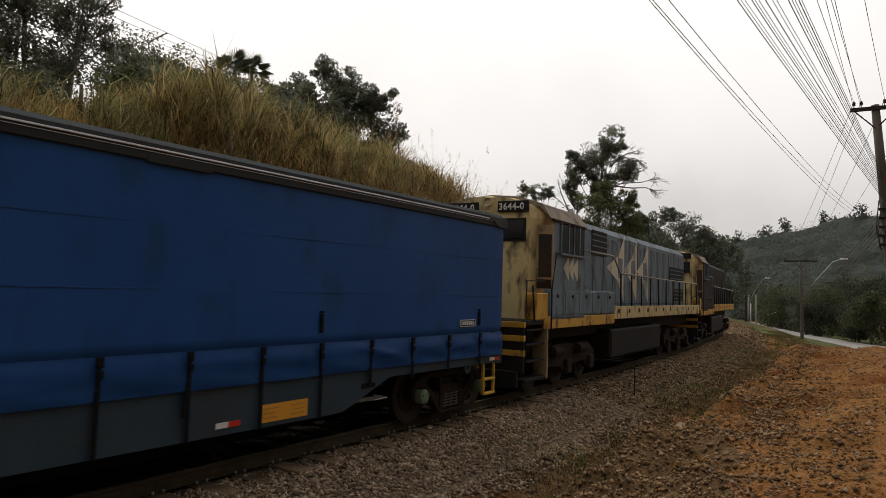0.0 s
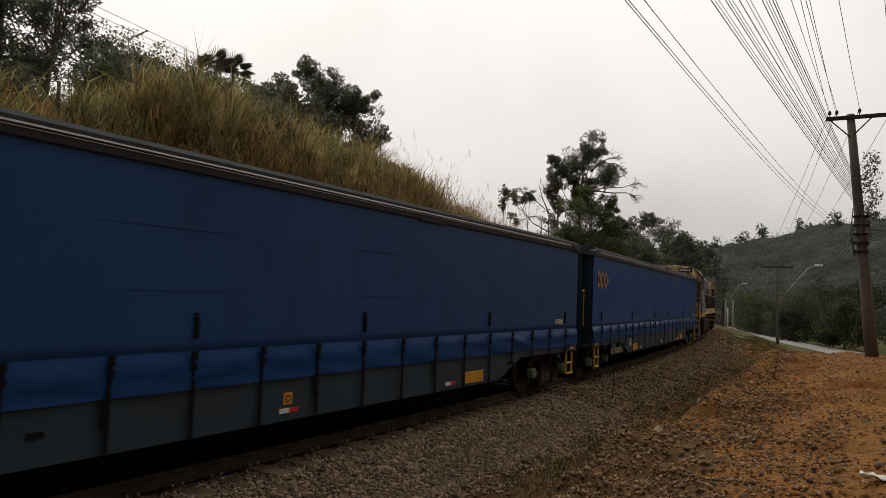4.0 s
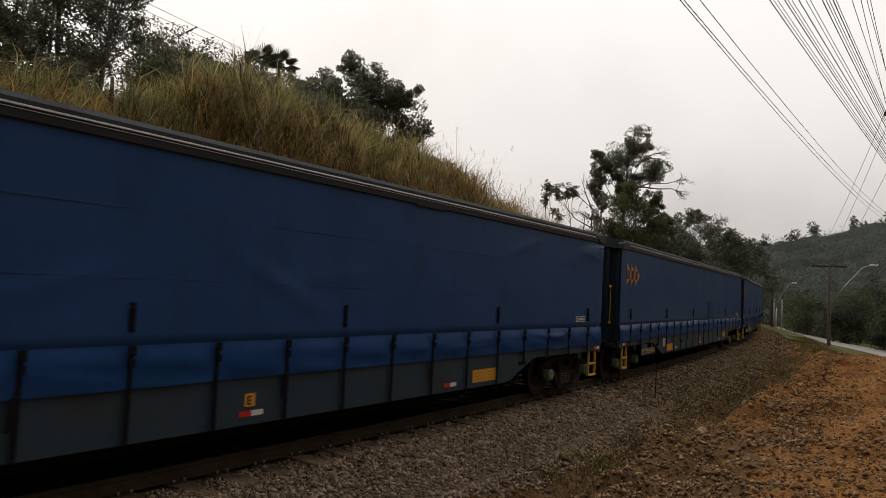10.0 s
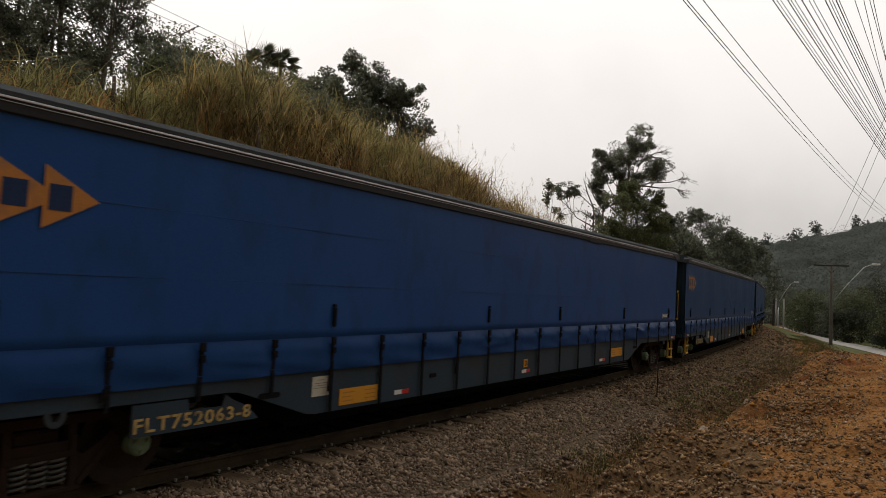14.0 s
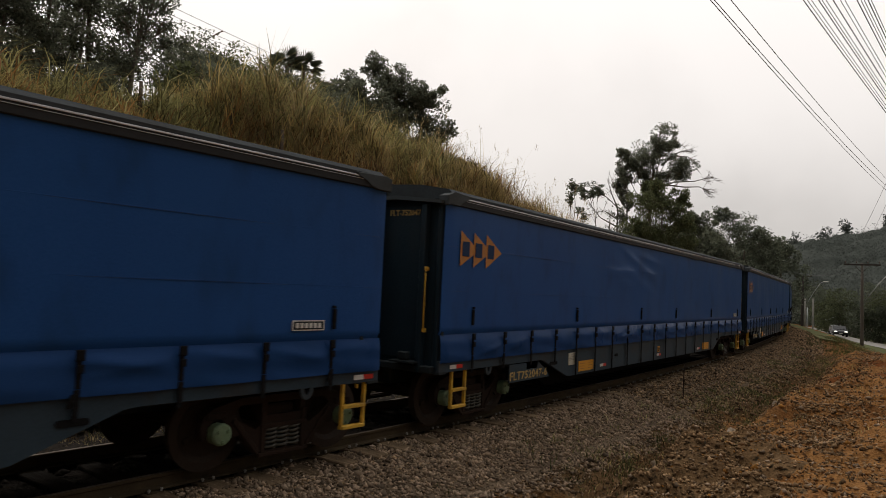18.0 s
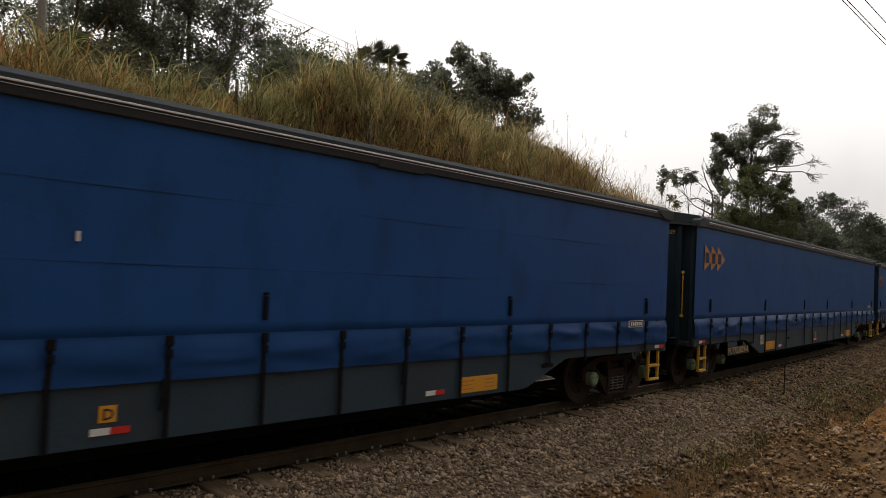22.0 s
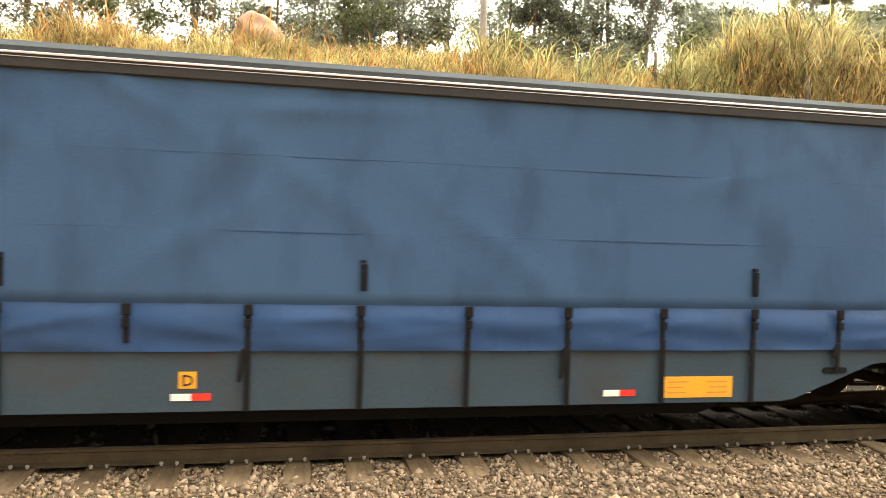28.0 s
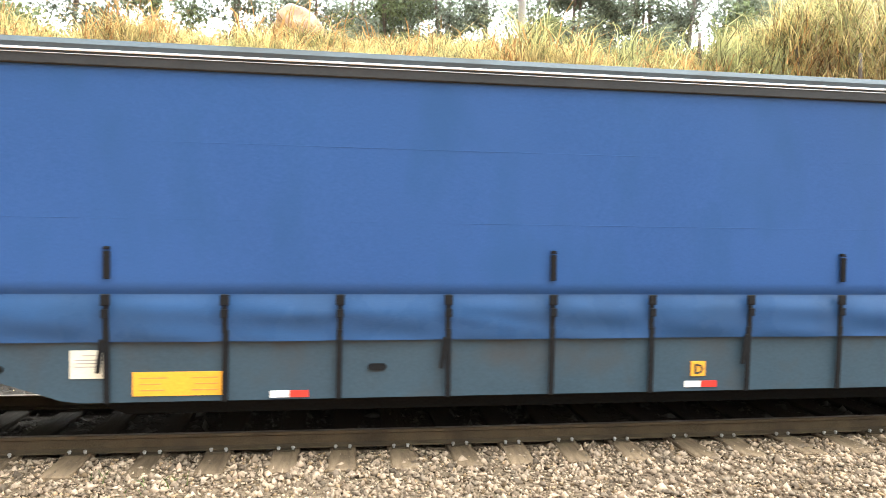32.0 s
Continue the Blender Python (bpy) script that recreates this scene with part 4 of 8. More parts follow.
def wagon(i):
    kind, number = WAGON_KINDS[i], NUMBERS[i]
    look_ = ("dark blue tarpaulin-sided freight wagon with a grey skirt", "blue curtain-sided freight wagon with a few creases", "faded blue curtain-sided freight wagon with a creased curtain", "deep blue curtain-sided freight wagon with a wrinkled curtain")[kind]
    w = empty("curtain_side_wagon", None, label=look_ + "", category="freight wagon", group="wagons of the train")
    part("curtain", cached(("curtain", kind, True, i if i in (1, 2, 3, 5, 6, 7, 10, 11) else 0), lambda: curtain_mesh(kind, True, {1: M_CLOTH_PLAIN, 2: M_CLOTH_DARK, 3: M_CLOTH_PLAIN, 10: M_CLOTH_DULL, 11: M_CLOTH_PLAIN}.get(i), i)), w)
    part("curtain", cached(("curtain", kind, False), lambda: curtain_mesh(kind, False)), w)
    part("hem", cached(("hem", kind, i > 8), lambda: hem_mesh(kind, i > 8)), w, "glossy blue hem bellying out between the straps")
    for z in (2.108, 2.788) if i < 10 else ():
        part("seam", cached(("seam", z), lambda: box("seam", -HALF + 0.1, HALF - 0.1, -SIDE - 0.0025, -SIDE + 0.004, z - 0.002, z + 0.001, M_SEAM)), w, "thin dark welded seam")
    part("skirt", cached("skirt", skirt_mesh), w, "grey painted steel skirt")
    part("skirt", cached("skirt_far", lambda: extrude_xz("skirt", [(-HALF, Z_STRAP), (-HALF, Z_END), (-6.6, Z_END), (-5.85, Z_SKIRT), (5.7, Z_SKIRT), (7.05, Z_END), (HALF, Z_END), (HALF, Z_STRAP)], SIDE - 0.05, SIDE, M_SKIRT)), w)
    part("roof", cached("roof", roof_mesh), w, "grey arched roof")
    for y in (-1, 1):
        rail = part("roof_rail", cached(("roof_rail", y), lambda: box("roof_rail", -HALF, HALF, min(y * (SIDE - 0.03), y * (SIDE + 0.035)), max(y * (SIDE - 0.03), y * (SIDE + 0.035)), Z_CLOTH - 0.01, 3.53, M_RAILDARK, 0.01)), w, "black roof rail")
        if y < 0:
            part("light_strip", cached("strip", lambda: box("light_strip", -HALF + 0.5, HALF - 0.5, -SIDE - 0.045, -SIDE - 0.03, 3.535, 3.555, M_ALU, 0.003)), rail, "bare aluminium strip")
            part("light_strip", cached("strip_low", lambda: box("light_strip", -HALF + 0.5, HALF - 0.5, -SIDE - 0.043, -SIDE - 0.034, 3.508, 3.514, M_GALV)), rail)
    part("splice_plate", cached("splice", lambda: box("splice_plate", 0, 0.78, -SIDE - 0.042, -SIDE - 0.02, 3.395, 3.5, M_RAILDARK, 0.008)), w, "dark plate hanging from the roof rail", pose(9.14 if i >= 9 else 2.93, 0, 0))
    for sgn in (-1, 1):
        part("roof_corner", cached(("cap", sgn), lambda: cap_mesh(sgn)), w, "grey roof corner casting", pose(sgn * HALF, 0, 0))
        end_wall(w, sgn, number)
        coupler(w, sgn, HALF - 0.05)
        ladder(w, -9.87 if sgn < 0 else 10.1, sgn)
        part("corner_plate", cached(("corner_plate", sgn), lambda: box("corner_plate", -0.1, 0.1, -SIDE - 0.006, -SIDE + 0.1, Z_END - 0.03, Z_END + 0.012, M_FRAME, 0.004)), w, "", pose(sgn * (HALF - 0.1), 0, 0))
    part("floor_frame", cached("floor", lambda: box("floor_frame", -HALF + 0.1, HALF - 0.1, -SIDE + 0.06, SIDE - 0.06, 0.86, 1.15, M_FRAME, 0.01)), w)
    part("centre_sill", cached("sill", lambda: box("centre_sill", -HALF + 0.2, HALF - 0.2, -0.3, 0.3, 0.58, 0.88, M_FRAME, 0.02)), w)
    part("well_floor", cached("well", lambda: extrude_xz("well_floor", [(-5.8, 0.5), (5.6, 0.5), (6.8, 0.87), (-6.6, 0.87)], -SIDE + 0.08, SIDE - 0.08, M_UNDERSHADE)), w)
    # added block, not a seen part: stops far-side light reaching the track
    part("well_keel", cached("keel", lambda: extrude_xz("well_keel", [(-5.6, 0.2), (5.4, 0.2), (6.4, 0.56), (-6.4, 0.56)], -0.75, 0.75, M_UNDERSHADE)), w, "added low block that shades the track under the wagon")
    part("air_tank", cached("tank", lambda: lathe("air_tank", [(0.02, -0.62), (0.16, -0.6), (0.2, -0.5), (0.2, 0.5), (0.16, 0.6), (0.02, 0.62)], M_FRAME, "x", 16, True)), w, "", pose(-7.0, 0.55, 0.62))
    rnd = random.Random(i)
    for k, u in enumerate(STRAPS):
        if (i, k) in LOST_STRAPS:
            continue
        st = part("strap", cached(("strap", k % 3 == 1), lambda: strap_mesh(k % 3 == 1)), w, "", pose(u, -SIDE - 0.035, 1.03, 0, rnd.uniform(-0.8, 0.8)))
        if 3 > k or k > 16:
            st.scale = (1, 1, 0.4)
            st.location.z = 1.05
        if k in (3, 16):
            st.scale = (1, 1, 0.42)
            st.location.z = 1.05
        if (i, k) in HOOKED_UP:
            st.scale = (1, 1, 0.16)
            st.location.z = 1.32
        bk = part("buckle", cached("buckle", buckle_mesh), w, "", pose(u + rnd.uniform(-0.01, 0.01), -SIDE - 0.025, 1.02))
        if k + 1 in (1, 5, 9, 12, 16, 20):
            b = rnd.random() < (0.3 if k < 14 else 0.7)
            part("curtain_handle", cached(("pad", b), lambda: pad_mesh(b)), w, "", pose(u, -SIDE - 0.005, 1.53))
    y = -SIDE - 0.004
    for u, up in ((-5.36, 0.13 if i == 8 else 0), REAR_PANEL.get(i, (4.58, 0))):
        op = part("data_panel", cached("orange", lambda: box("data_panel", 0, 0.79, -0.006, 0.004, 0.535, 0.75, M_ORANGE)), w, "orange data panel with faint lines", pose(u, y, up))
        for k, (xa, xb, za) in enumerate(((0.06, 0.3, 0.69), (0.06, 0.24, 0.635), (0.06, 0.27, 0.58), (0.5, 0.73, 0.69), (0.53, 0.73, 0.635), (0.5, 0.73, 0.58))):
            part("print_line", cached(("print_orange", k), lambda: box("print_line", xa, xb, -0.008, -0.006, za, za + 0.013, M_LOGO)), op)
    wp = part("notice_panel", cached("white", lambda: box("notice_panel", -5.88, -5.57, -0.006, 0.004, 0.7, 0.95, M_NOTICE)), w, "cream notice panel with grey lines", pose(0, y, 0.04 if i == 8 else 0))
    for z in (0.9, 0.86, 0.83, 0.8):
        part("print_line", cached(("print", z), lambda: box("print_line", -5.84 + (0.06 if z > 0.88 else 0), -5.61 - (0.06 if z > 0.88 else 0), -0.008, -0.006, z, z + 0.008, M_POLE)), wp)
    for u, z, flip in ((-10.2, 0.92, 1), (-4.17, 0.56, 0), (-0.14, 0.58, 0), (3.95, 0.56, 0), (10.04, 0.92, 0)):
        for q, mt in ((0, M_WHITE), (1, M_RED)):
            low = 0.06 if i == 10 and abs(u) < 5 else 0
            qq = 1 - q if i in (3, 8) or flip and i == 7 else q
            part("reflector", cached(("refl", q), lambda: box("reflector", 0, 0.17, -0.006, 0.004, 0, 0.062, mt)), w, ("white", "red")[q] + " reflector tape", pose(u + 0.172 * qq, y, z - low))
    dbox = part("letter_panel", cached("dpanel", lambda: box("letter_panel", -0.055, 0.095, -0.006, 0.004, 0.69, 0.84, M_ORANGE)), w, "orange square panel with a dark letter", pose(-0.02, y, -0.06 if i == 10 else 0))
    part("letter", cached("letterd", lambda: text_mesh("D", 0.14, M_FRAME)) if i != 3 else text_mesh("E", 0.14, M_FRAME), dbox, "", pose(-0.03, -0.008, 0.715))
    for u, z, ww in ((-3.2, 0.77, 0.085), (-6.58, 0.79, 0.16), (6.58, 0.8, 0.145)):
        part("slot", cached(("slot", ww), lambda: extrude_xz("slot", [(-ww, -0.012), (-ww + 0.02, -0.032), (ww - 0.02, -0.032), (ww, -0.012), (ww, 0.012), (ww - 0.02, 0.032), (-ww + 0.02, 0.032), (-ww, 0.012)], -0.012, 0.002, M_STRAP)), w, "dark oval slot", pose(u, y, z))
    part("hanging_plate", cached("hanging_plate", number_plate_mesh), w, "grey plate hanging below the skirt")
    for u in (-9.05, 9.27):
        part("lifting_lug", cached("lug", lug_mesh), w, "grey lifting lug with an eye", pose(u, 0, 0))
    if number:
        me = text_mesh(number, 0.2, M_NUMBER, 0.002, 1.12)
        wide = NUMBER_WIDTH / max(v.co.x for v in me.vertices)
        part("fleet_number", me, w, "yellow stencilled fleet number", pose(-8.25 if i >= 8 else -8.3, y + 0.006, 0.563 if i >= 8 else 0.585) @ Matrix.Diagonal((wide, 1, 1, 1)))
    lg = part("arrow_mark", cached("logo", logo_mesh), w, "orange stencilled arrow mark", pose(-10.075, y - (0.013 if kind >= 2 else 0.008), 2.495))
    for k, x in enumerate((0.05, 0.43, 0.81)):
        part("dark_block", cached("block", lambda: box("dark_block", 0, 0.205, -0.006, -0.004, 0.165, 0.395, M_NAVY)), lg, "", pose(x, 0, 0))
    low = i in (7, 10)
    size = (9.09, 9.37, 1.595, 1.68) if i == 10 else (8.98, 9.47, 1.57, 1.69)
    bp = part("maker_plate", cached(("plate", i == 10), lambda: box("maker_plate", size[0], size[1], -0.012, 0.004, size[2], size[3], M_YELLOW if i == 10 else M_WHITE)), w, "small yellow maker's plate" if i == 10 else "small maker's plate with dark bars", pose(-0.1 if low else 0, y - (0.085 if low else 0.006), -0.22 if low else 0))
    if i == 10:
        part("bar", cached("pbar_single", lambda: box("bar", 9.15, 9.3, -0.015, -0.011, 1.63, 1.642, M_FRAME)), bp)
    else:
        part("plate_field", cached("plate_in", lambda: box("plate_field", 8.995, 9.455, -0.014, -0.01, 1.582, 1.678, M_FRAME)), bp)
    for k in range(0 if i == 10 else 6):
        part("bar", cached(("pbar", k), lambda: box("bar", 9.03 + 0.068 * k, 9.03 + 0.068 * k + 0.045, -0.017, -0.013, 1.6, 1.66, M_WHITE)), bp)
    if i == 2:
        part("patch", cached("patch", lambda: box("patch", PATCH[0], PATCH[1], -0.012, 0.0, PATCH[2], PATCH[3], M_PATCH)), w, "dark square repair patch", pose(0, y - 0.006, 0))
    if i == 7:
        part("tear", cached("tear", lambda: box("tear", 0, 0.03, -0.012, 0.0, 0, 0.09, M_WHITE)), w, "small pale tear", pose(-0.36, y - 0.008, 2.28))
    axles = []
    for x in (-9.0, 9.2):
        bogie(w, x, axles)
    AXLES.append((w, axles))
    return w


WAGONS = [wagon(i) for i in range(12)]


# ---------------------------------------------------------------- the two locomotives
M_LBLUE = material("faded_blue_grey_paint", (0.06, 0.108, 0.142), (0.125, 0.18, 0.22), 0.6, scale=1.2, fine=40, bump=0.1, stain=(0.03, 0.022, 0.017), stain_scale=2.6, stain_amount=0.9, stretch=(1, 1, 0.4))
M_LYEL = material("dirty_yellow_paint", (0.46, 0.245, 0.02), (0.58, 0.335, 0.045), 0.6, scale=1.5, fine=40, bump=0.1, stain=(0.05, 0.026, 0.012), stain_scale=4.5, stain_amount=0.9, stretch=(1, 1, 0.4))
M_LCREAM = material("dirty_cream_paint", (0.44, 0.33, 0.135), (0.62, 0.5, 0.25), 0.65, scale=1.5, fine=40, bump=0.1, stain=(0.045, 0.024, 0.013), stain_scale=4.2, stain_amount=0.95, stretch=(1, 1, 0.4))
M_LBLACK = material("sooty_black_paint", (0.009, 0.009, 0.0095), (0.018, 0.017, 0.017), 0.7, scale=2, fine=40, bump=0.15, stain=(0.03, 0.019, 0.012), stain_scale=2, spec=0.15)
M_GLASS = material("dark_window_glass", (0.008, 0.01, 0.012), (0.014, 0.016, 0.018), 0.12, scale=2, fine=20, bump=0)
M_LMARK = material("faded_cream_stencil", (0.44, 0.41, 0.31), (0.58, 0.54, 0.42), 0.7, scale=1.5, fine=40, bump=0.1, stain=(0.12, 0.15, 0.17), stain_scale=2.4, stain_amount=0.85, stretch=(1, 1, 0.25))
M_LRAIL = material("pale_worn_handrail", (0.2, 0.19, 0.17), (0.32, 0.3, 0.27), 0.6, scale=4, fine=40, bump=0.1, stain=(0.06, 0.045, 0.035), stain_scale=4, stain_amount=0.7)
M_LAMP = material("headlight_lens", (0.5, 0.5, 0.48), (0.65, 0.65, 0.62), 0.2, scale=5, fine=30, bump=0)


M_ROOFTAN = material("rust_stained_tan_roof", (0.2, 0.16, 0.115), (0.29, 0.24, 0.18), 0.8, scale=2, fine=40, bump=0.2, stain=(0.09, 0.05, 0.035), stain_scale=2.5, stain_amount=0.7)
M_RUSTY = material("flaked_cream_paint_on_rust", (0.22, 0.16, 0.08), (0.36, 0.27, 0.15), 0.7, scale=3, fine=40, bump=0.3, stain=(0.018, 0.011, 0.008), stain_scale=2.2, stain_amount=1.0)


def cab_mesh(side_paint):
    """A full-width cab with a chamfered near corner and an arched roof."""
    side = [(-1.45, 1.62), (1.45, 1.62), (1.45, 3.86), (1.28, 4.14), (0.7, 4.33), (0, 4.39), (-0.7, 4.33), (-1.28, 4.14), (-1.45, 3.86)]
    vs, fs = [], []
    for x, w in ((-7.45, 0.73), (-7.07, 1.0), (-4.95, 1.0)):
        vs += [(x, y * w, z) for y, z in side]
    k = len(side)
    for i in range(2):
        for j in range(k):
            fs.append((i * k + j, i * k + (j + 1) % k, (i + 1) * k + (j + 1) % k, (i + 1) * k + j))
    fs += [tuple(range(k))[::-1], tuple(range(2 * k, 3 * k))]
    me = mesh_of("cab", vs, fs, [side_paint or M_LBLUE, M_LCREAM])
    for p in me.polygons:
        if p.index < k or p.index == 2 * k:
            p.material_index = 1
    bm = bmesh.new()
    bm.from_mesh(me)
    bmesh.ops.recalc_face_normals(bm, faces=bm.faces)
    bm.to_mesh(me)
    bm.free()
    return me


def hood_mesh():
    prof = [(-0.98, 1.62), (0.98, 1.62), (0.98, 3.98), (0.84, 4.16), (0, 4.24), (-0.84, 4.16), (-0.98, 3.98)]
    return extrude_yz("hood", prof, -4.97, 9.3, M_LBLUE)


def locomotive(second):
    w = empty("diesel_locomotive", None, label="weathered dark and yellow diesel locomotive heading the train" if second else "weathered blue-grey and yellow diesel locomotive coupled to the wagons", category="locomotive", group="locomotives of the train")
    blue = M_LBLACK if second else M_LBLUE
    band = M_LYEL if second else M_LCREAM
    cab = part("cab", cached(("cab", second), lambda: cab_mesh(M_LBLACK if second else M_LBLUE)), w, "cream-fronted cab with a black side" if second else "cream-fronted cab with blue-grey side")
    for y, z0, z1 in ((-0.89, 3.39, 3.81), (0.26, 3.39, 3.81)):
        part("windscreen", box("windscreen", -7.485, -7.44, y, y + 0.63, z0, z1, M_GLASS, 0.008), cab, "dark cab window")
        part("window_frame", box("window_frame", -7.47, -7.445, y - 0.05, y + 0.68, z0 - 0.05, z1 + 0.05, M_LBLACK), cab)
    door = Matrix.Translation((-7.28, -1.325, 0)) @ Matrix.Rotation(radians(-40), 4, "Z")
    part("cab_door", box("cab_door", -0.2, 0.2, -0.02, 0.015, 1.75, 3.7, M_RUSTY, 0.01), cab, "cream corner door flaked with rust", door)
    part("door_window", box("door_window", -0.16, 0.16, -0.03, -0.018, 2.55, 3.5, M_GLASS, 0.004), cab, "", door)
    part("rust_patch", box("rust_patch", -0.2, 0.16, -0.027, -0.019, 2.3, 2.5, M_BROWN), cab, "", door)
    part("side_window", box("side_window", -6.66, -5.08, -1.475, -1.44, 3.14, 3.78, M_GLASS, 0.006), cab, "dark sliding cab window")
    for x in (-6.7, -6.2, -5.85, -5.45, -5.1):
        part("window_bar", box("window_bar", x, x + 0.06, -1.49, -1.45, 3.1, 3.83, M_LBLUE, 0.005), cab)
    part("window_sill", box("window_sill", -6.75, -5.0, -1.52, -1.45, 3.07, 3.12, M_LBLUE, 0.005), cab)
    for y in (-1.0, 0.25):
        nb = part("number_board", box("number_board", -7.5, -7.42, y, y + 0.75, 4.0, 4.25, M_LBLACK, 0.01), cab, "black number board with white figures")
        if not second:
            part("figures", text_mesh("3644-0", 0.215, M_WHITE, 0.003, 1.04), nb, "", Matrix.Translation((-7.508, y + 0.72, 4.05)) @ Matrix.Rotation(radians(-90), 4, "Z"))
    part("lamp_housing", box("lamp_housing", -7.5, -7.4, -0.17, 0.13, 3.9, 4.38, M_LCREAM, 0.04), cab, "cream twin lamp housing")
    for z in (4.04, 4.24):
        part("headlight", cached("headlight", lambda: lathe("headlight", [(0.02, 0.03), (0.09, 0.02), (0.1, -0.03), (0.1, 0.06)], M_LAMP, "x", 14)), cab, "round headlight", pose(-7.52, -0.02, z))
    part("roof_gutter", box("roof_gutter", -7.15, -4.95, -1.49, -1.44, 3.8, 3.86, M_BROWN, 0.006), cab, "rusty roof gutter")
    part("cab_roof", extrude_yz("cab_roof", [(-1.47, 3.86), (-1.27, 4.18), (-0.7, 4.37), (0, 4.43), (0.7, 4.37), (1.27, 4.18), (1.47, 3.86), (1.2, 4.12), (0, 4.36), (-1.2, 4.12)], -7.3, -4.9, M_ROOFTAN), cab, "pale weathered cab roof")
    hood = part("hood", bm_mesh_copy(cached("hood", hood_mesh), blue), w, "long engine hood with doors and grilles")
    for k in range(15):
        x = -4.8 + 0.93 * k
        part("hood_door", cached(("hood_door", second), lambda: box("hood_door", 0.02, 0.89, -1.0, -0.978, 1.95, 3.86, blue, 0.008)), hood, "", pose(x, 0, 0))
    for x0, x1, z0, z1 in ((-3.1, -1.75, 3.3, 4.0), (6.5, 9.1, 2.86, 3.4), (7.1, 9.1, 2.05, 2.55)):
        part("grille", box("grille", x0, x1, -1.02, -0.995, z0, z1, M_LBLACK, 0.005), hood, "black air grille")
        for q in range(4):
            part("slat", box("slat", x0, x1, -1.03, -1.018, z0 + 0.08 + q * 0.16, z0 + 0.11 + q * 0.16, blue), hood)
    part("roof_fan", cached("fan", lambda: lathe("roof_fan", [(0.6, 0), (0.62, 0.06), (0.5, 0.12), (0.05, 0.12)], M_LBLACK, "z", 20)), hood, "", pose(5.6, 0, 4.16))
    part("exhaust", cached("exhaust", lambda: box("exhaust", -0.3, 0.3, -0.15, 0.15, 4.15, 4.34, M_LBLACK, 0.02)), hood, "", pose(0.8, 0, 0))
    if not second:
        for k in range(3):
            x = 0.1 + 1.5 * k
            part("arrow_mark", extrude_xz("arrow_mark", [(x, 1.97), (x, 4.06), (x - 0.62, 3.42), (x - 1.5 if k else x - 1.82, 3.02), (x - 0.62, 2.62)], -1.008, -1.003, M_LMARK), hood, "large faded cream arrow")
            part("dark_block", box("dark_block", x - 0.66, x - 0.2, -1.014, -1.009, 2.75, 3.35, M_LBLUE), hood)
        for k in range(3):
            x = -6.45 + 0.31 * k
            part("small_arrow", extrude_xz("small_arrow", [(x + 0.36, 2.5), (x + 0.36, 3.08), (x, 2.79)], -1.457, -1.452, M_LMARK), cab, "small cream arrow")
        part("pantry_panel", box("pantry_panel", -4.4, -3.3, -1.02, -0.99, 2.4, 3.9, M_LBLUE, 0.01), hood, "tall blue-grey cabinet door")
    lower = part("battery_box", box("battery_box", -7.3, -2.35, -1.44, 1.44, 1.68, 2.3, blue, 0.02), w, "blue-grey equipment boxes beside the cab")
    for k in range(5):
        part("box_lid", box("box_lid", -7.26 + 0.98 * k, -6.31 + 0.98 * k, -1.46, -1.438, 1.72, 2.26, blue, 0.008), lower)
        part("latch", box("latch", -6.83 + 0.98 * k, -6.74 + 0.98 * k, -1.475, -1.455, 2.1, 2.18, M_LBLACK), lower)
    part("deck", box("deck", -8.5, 10.5, -1.42, 1.42, 1.52, 1.62, M_LBLACK, 0.01), w)
    for x0, x1, mt in ((-7.5, -2.35, M_LYEL), (-2.35, 10.3, band)):
        part("side_sill", box("side_sill", x0, x1, -1.45, -1.4, 1.42 if x0 < -5 else 1.54, 1.68 if x0 < -5 else 1.9, mt, 0.008), w, "weathered yellow side sill" if mt is M_LYEL else "cream side sill with worn letters")
    for k in range(11):
        part("sill_mark", box("sill_mark", -2.0 + 1.1 * k, -1.86 + 1.1 * k, -1.456, -1.448, 1.7, 1.82, M_BROWN), w)
    # end platform, steps and rails
    part("end_plate", box("end_plate", -8.55, -8.48, -1.42, 1.42, 0.55, 1.62, M_LBLACK, 0.01), w, "black end plate with yellow bars")
    for z in (0.9, 1.2, 1.48):
        part("yellow_bar", box("yellow_bar", -8.56, -8.47, -1.43, 1.43, z, z + 0.12, M_LYEL, 0.006), w)
    part("pilot", box("pilot", -8.62, -8.5, -1.3, 1.3, 0.25, 0.6, M_LBLACK, 0.02), w)
    for y in (-1.25,):
        part("step_well", box("step_well", -8.45, -7.3, y - 0.17, y + 0.15, 0.35, 0.42, M_LBLACK, 0.01), w)
        for z in (0.75, 1.1, 1.4):
            part("step", box("step", -8.4, -7.4, y - 0.17, y + 0.15, z, z + 0.04, M_LBLACK, 0.006), w)
        part("step_side", box("step_side", -7.34, -7.28, y - 0.2, y + 0.15, 0.35, 1.55, M_RUSTY if not second else M_LBLACK, 0.008), w)
        part("yellow_locker", box("yellow_locker", -7.95, -7.1, y - 0.18, y + 0.1, 1.62, 2.2, M_LYEL, 0.02), w, "yellow locker before the cab")
    for pts in (([(-8.45, -1.42, 0.7), (-8.45, -1.42, 2.45), (-7.5, -1.42, 2.45)]), ([(-8.0, -1.42, 1.6), (-8.2, -1.45, 2.35)]), ([(-7.25, -1.5, 1.0), (-7.25, -1.5, 2.3), (-7.0, -1.5, 3.1), (-6.6, -1.5, 3.15)])):
        part("grab_rail", tube("grab_rail", pts, 0.02, M_LBLACK, 6), w)
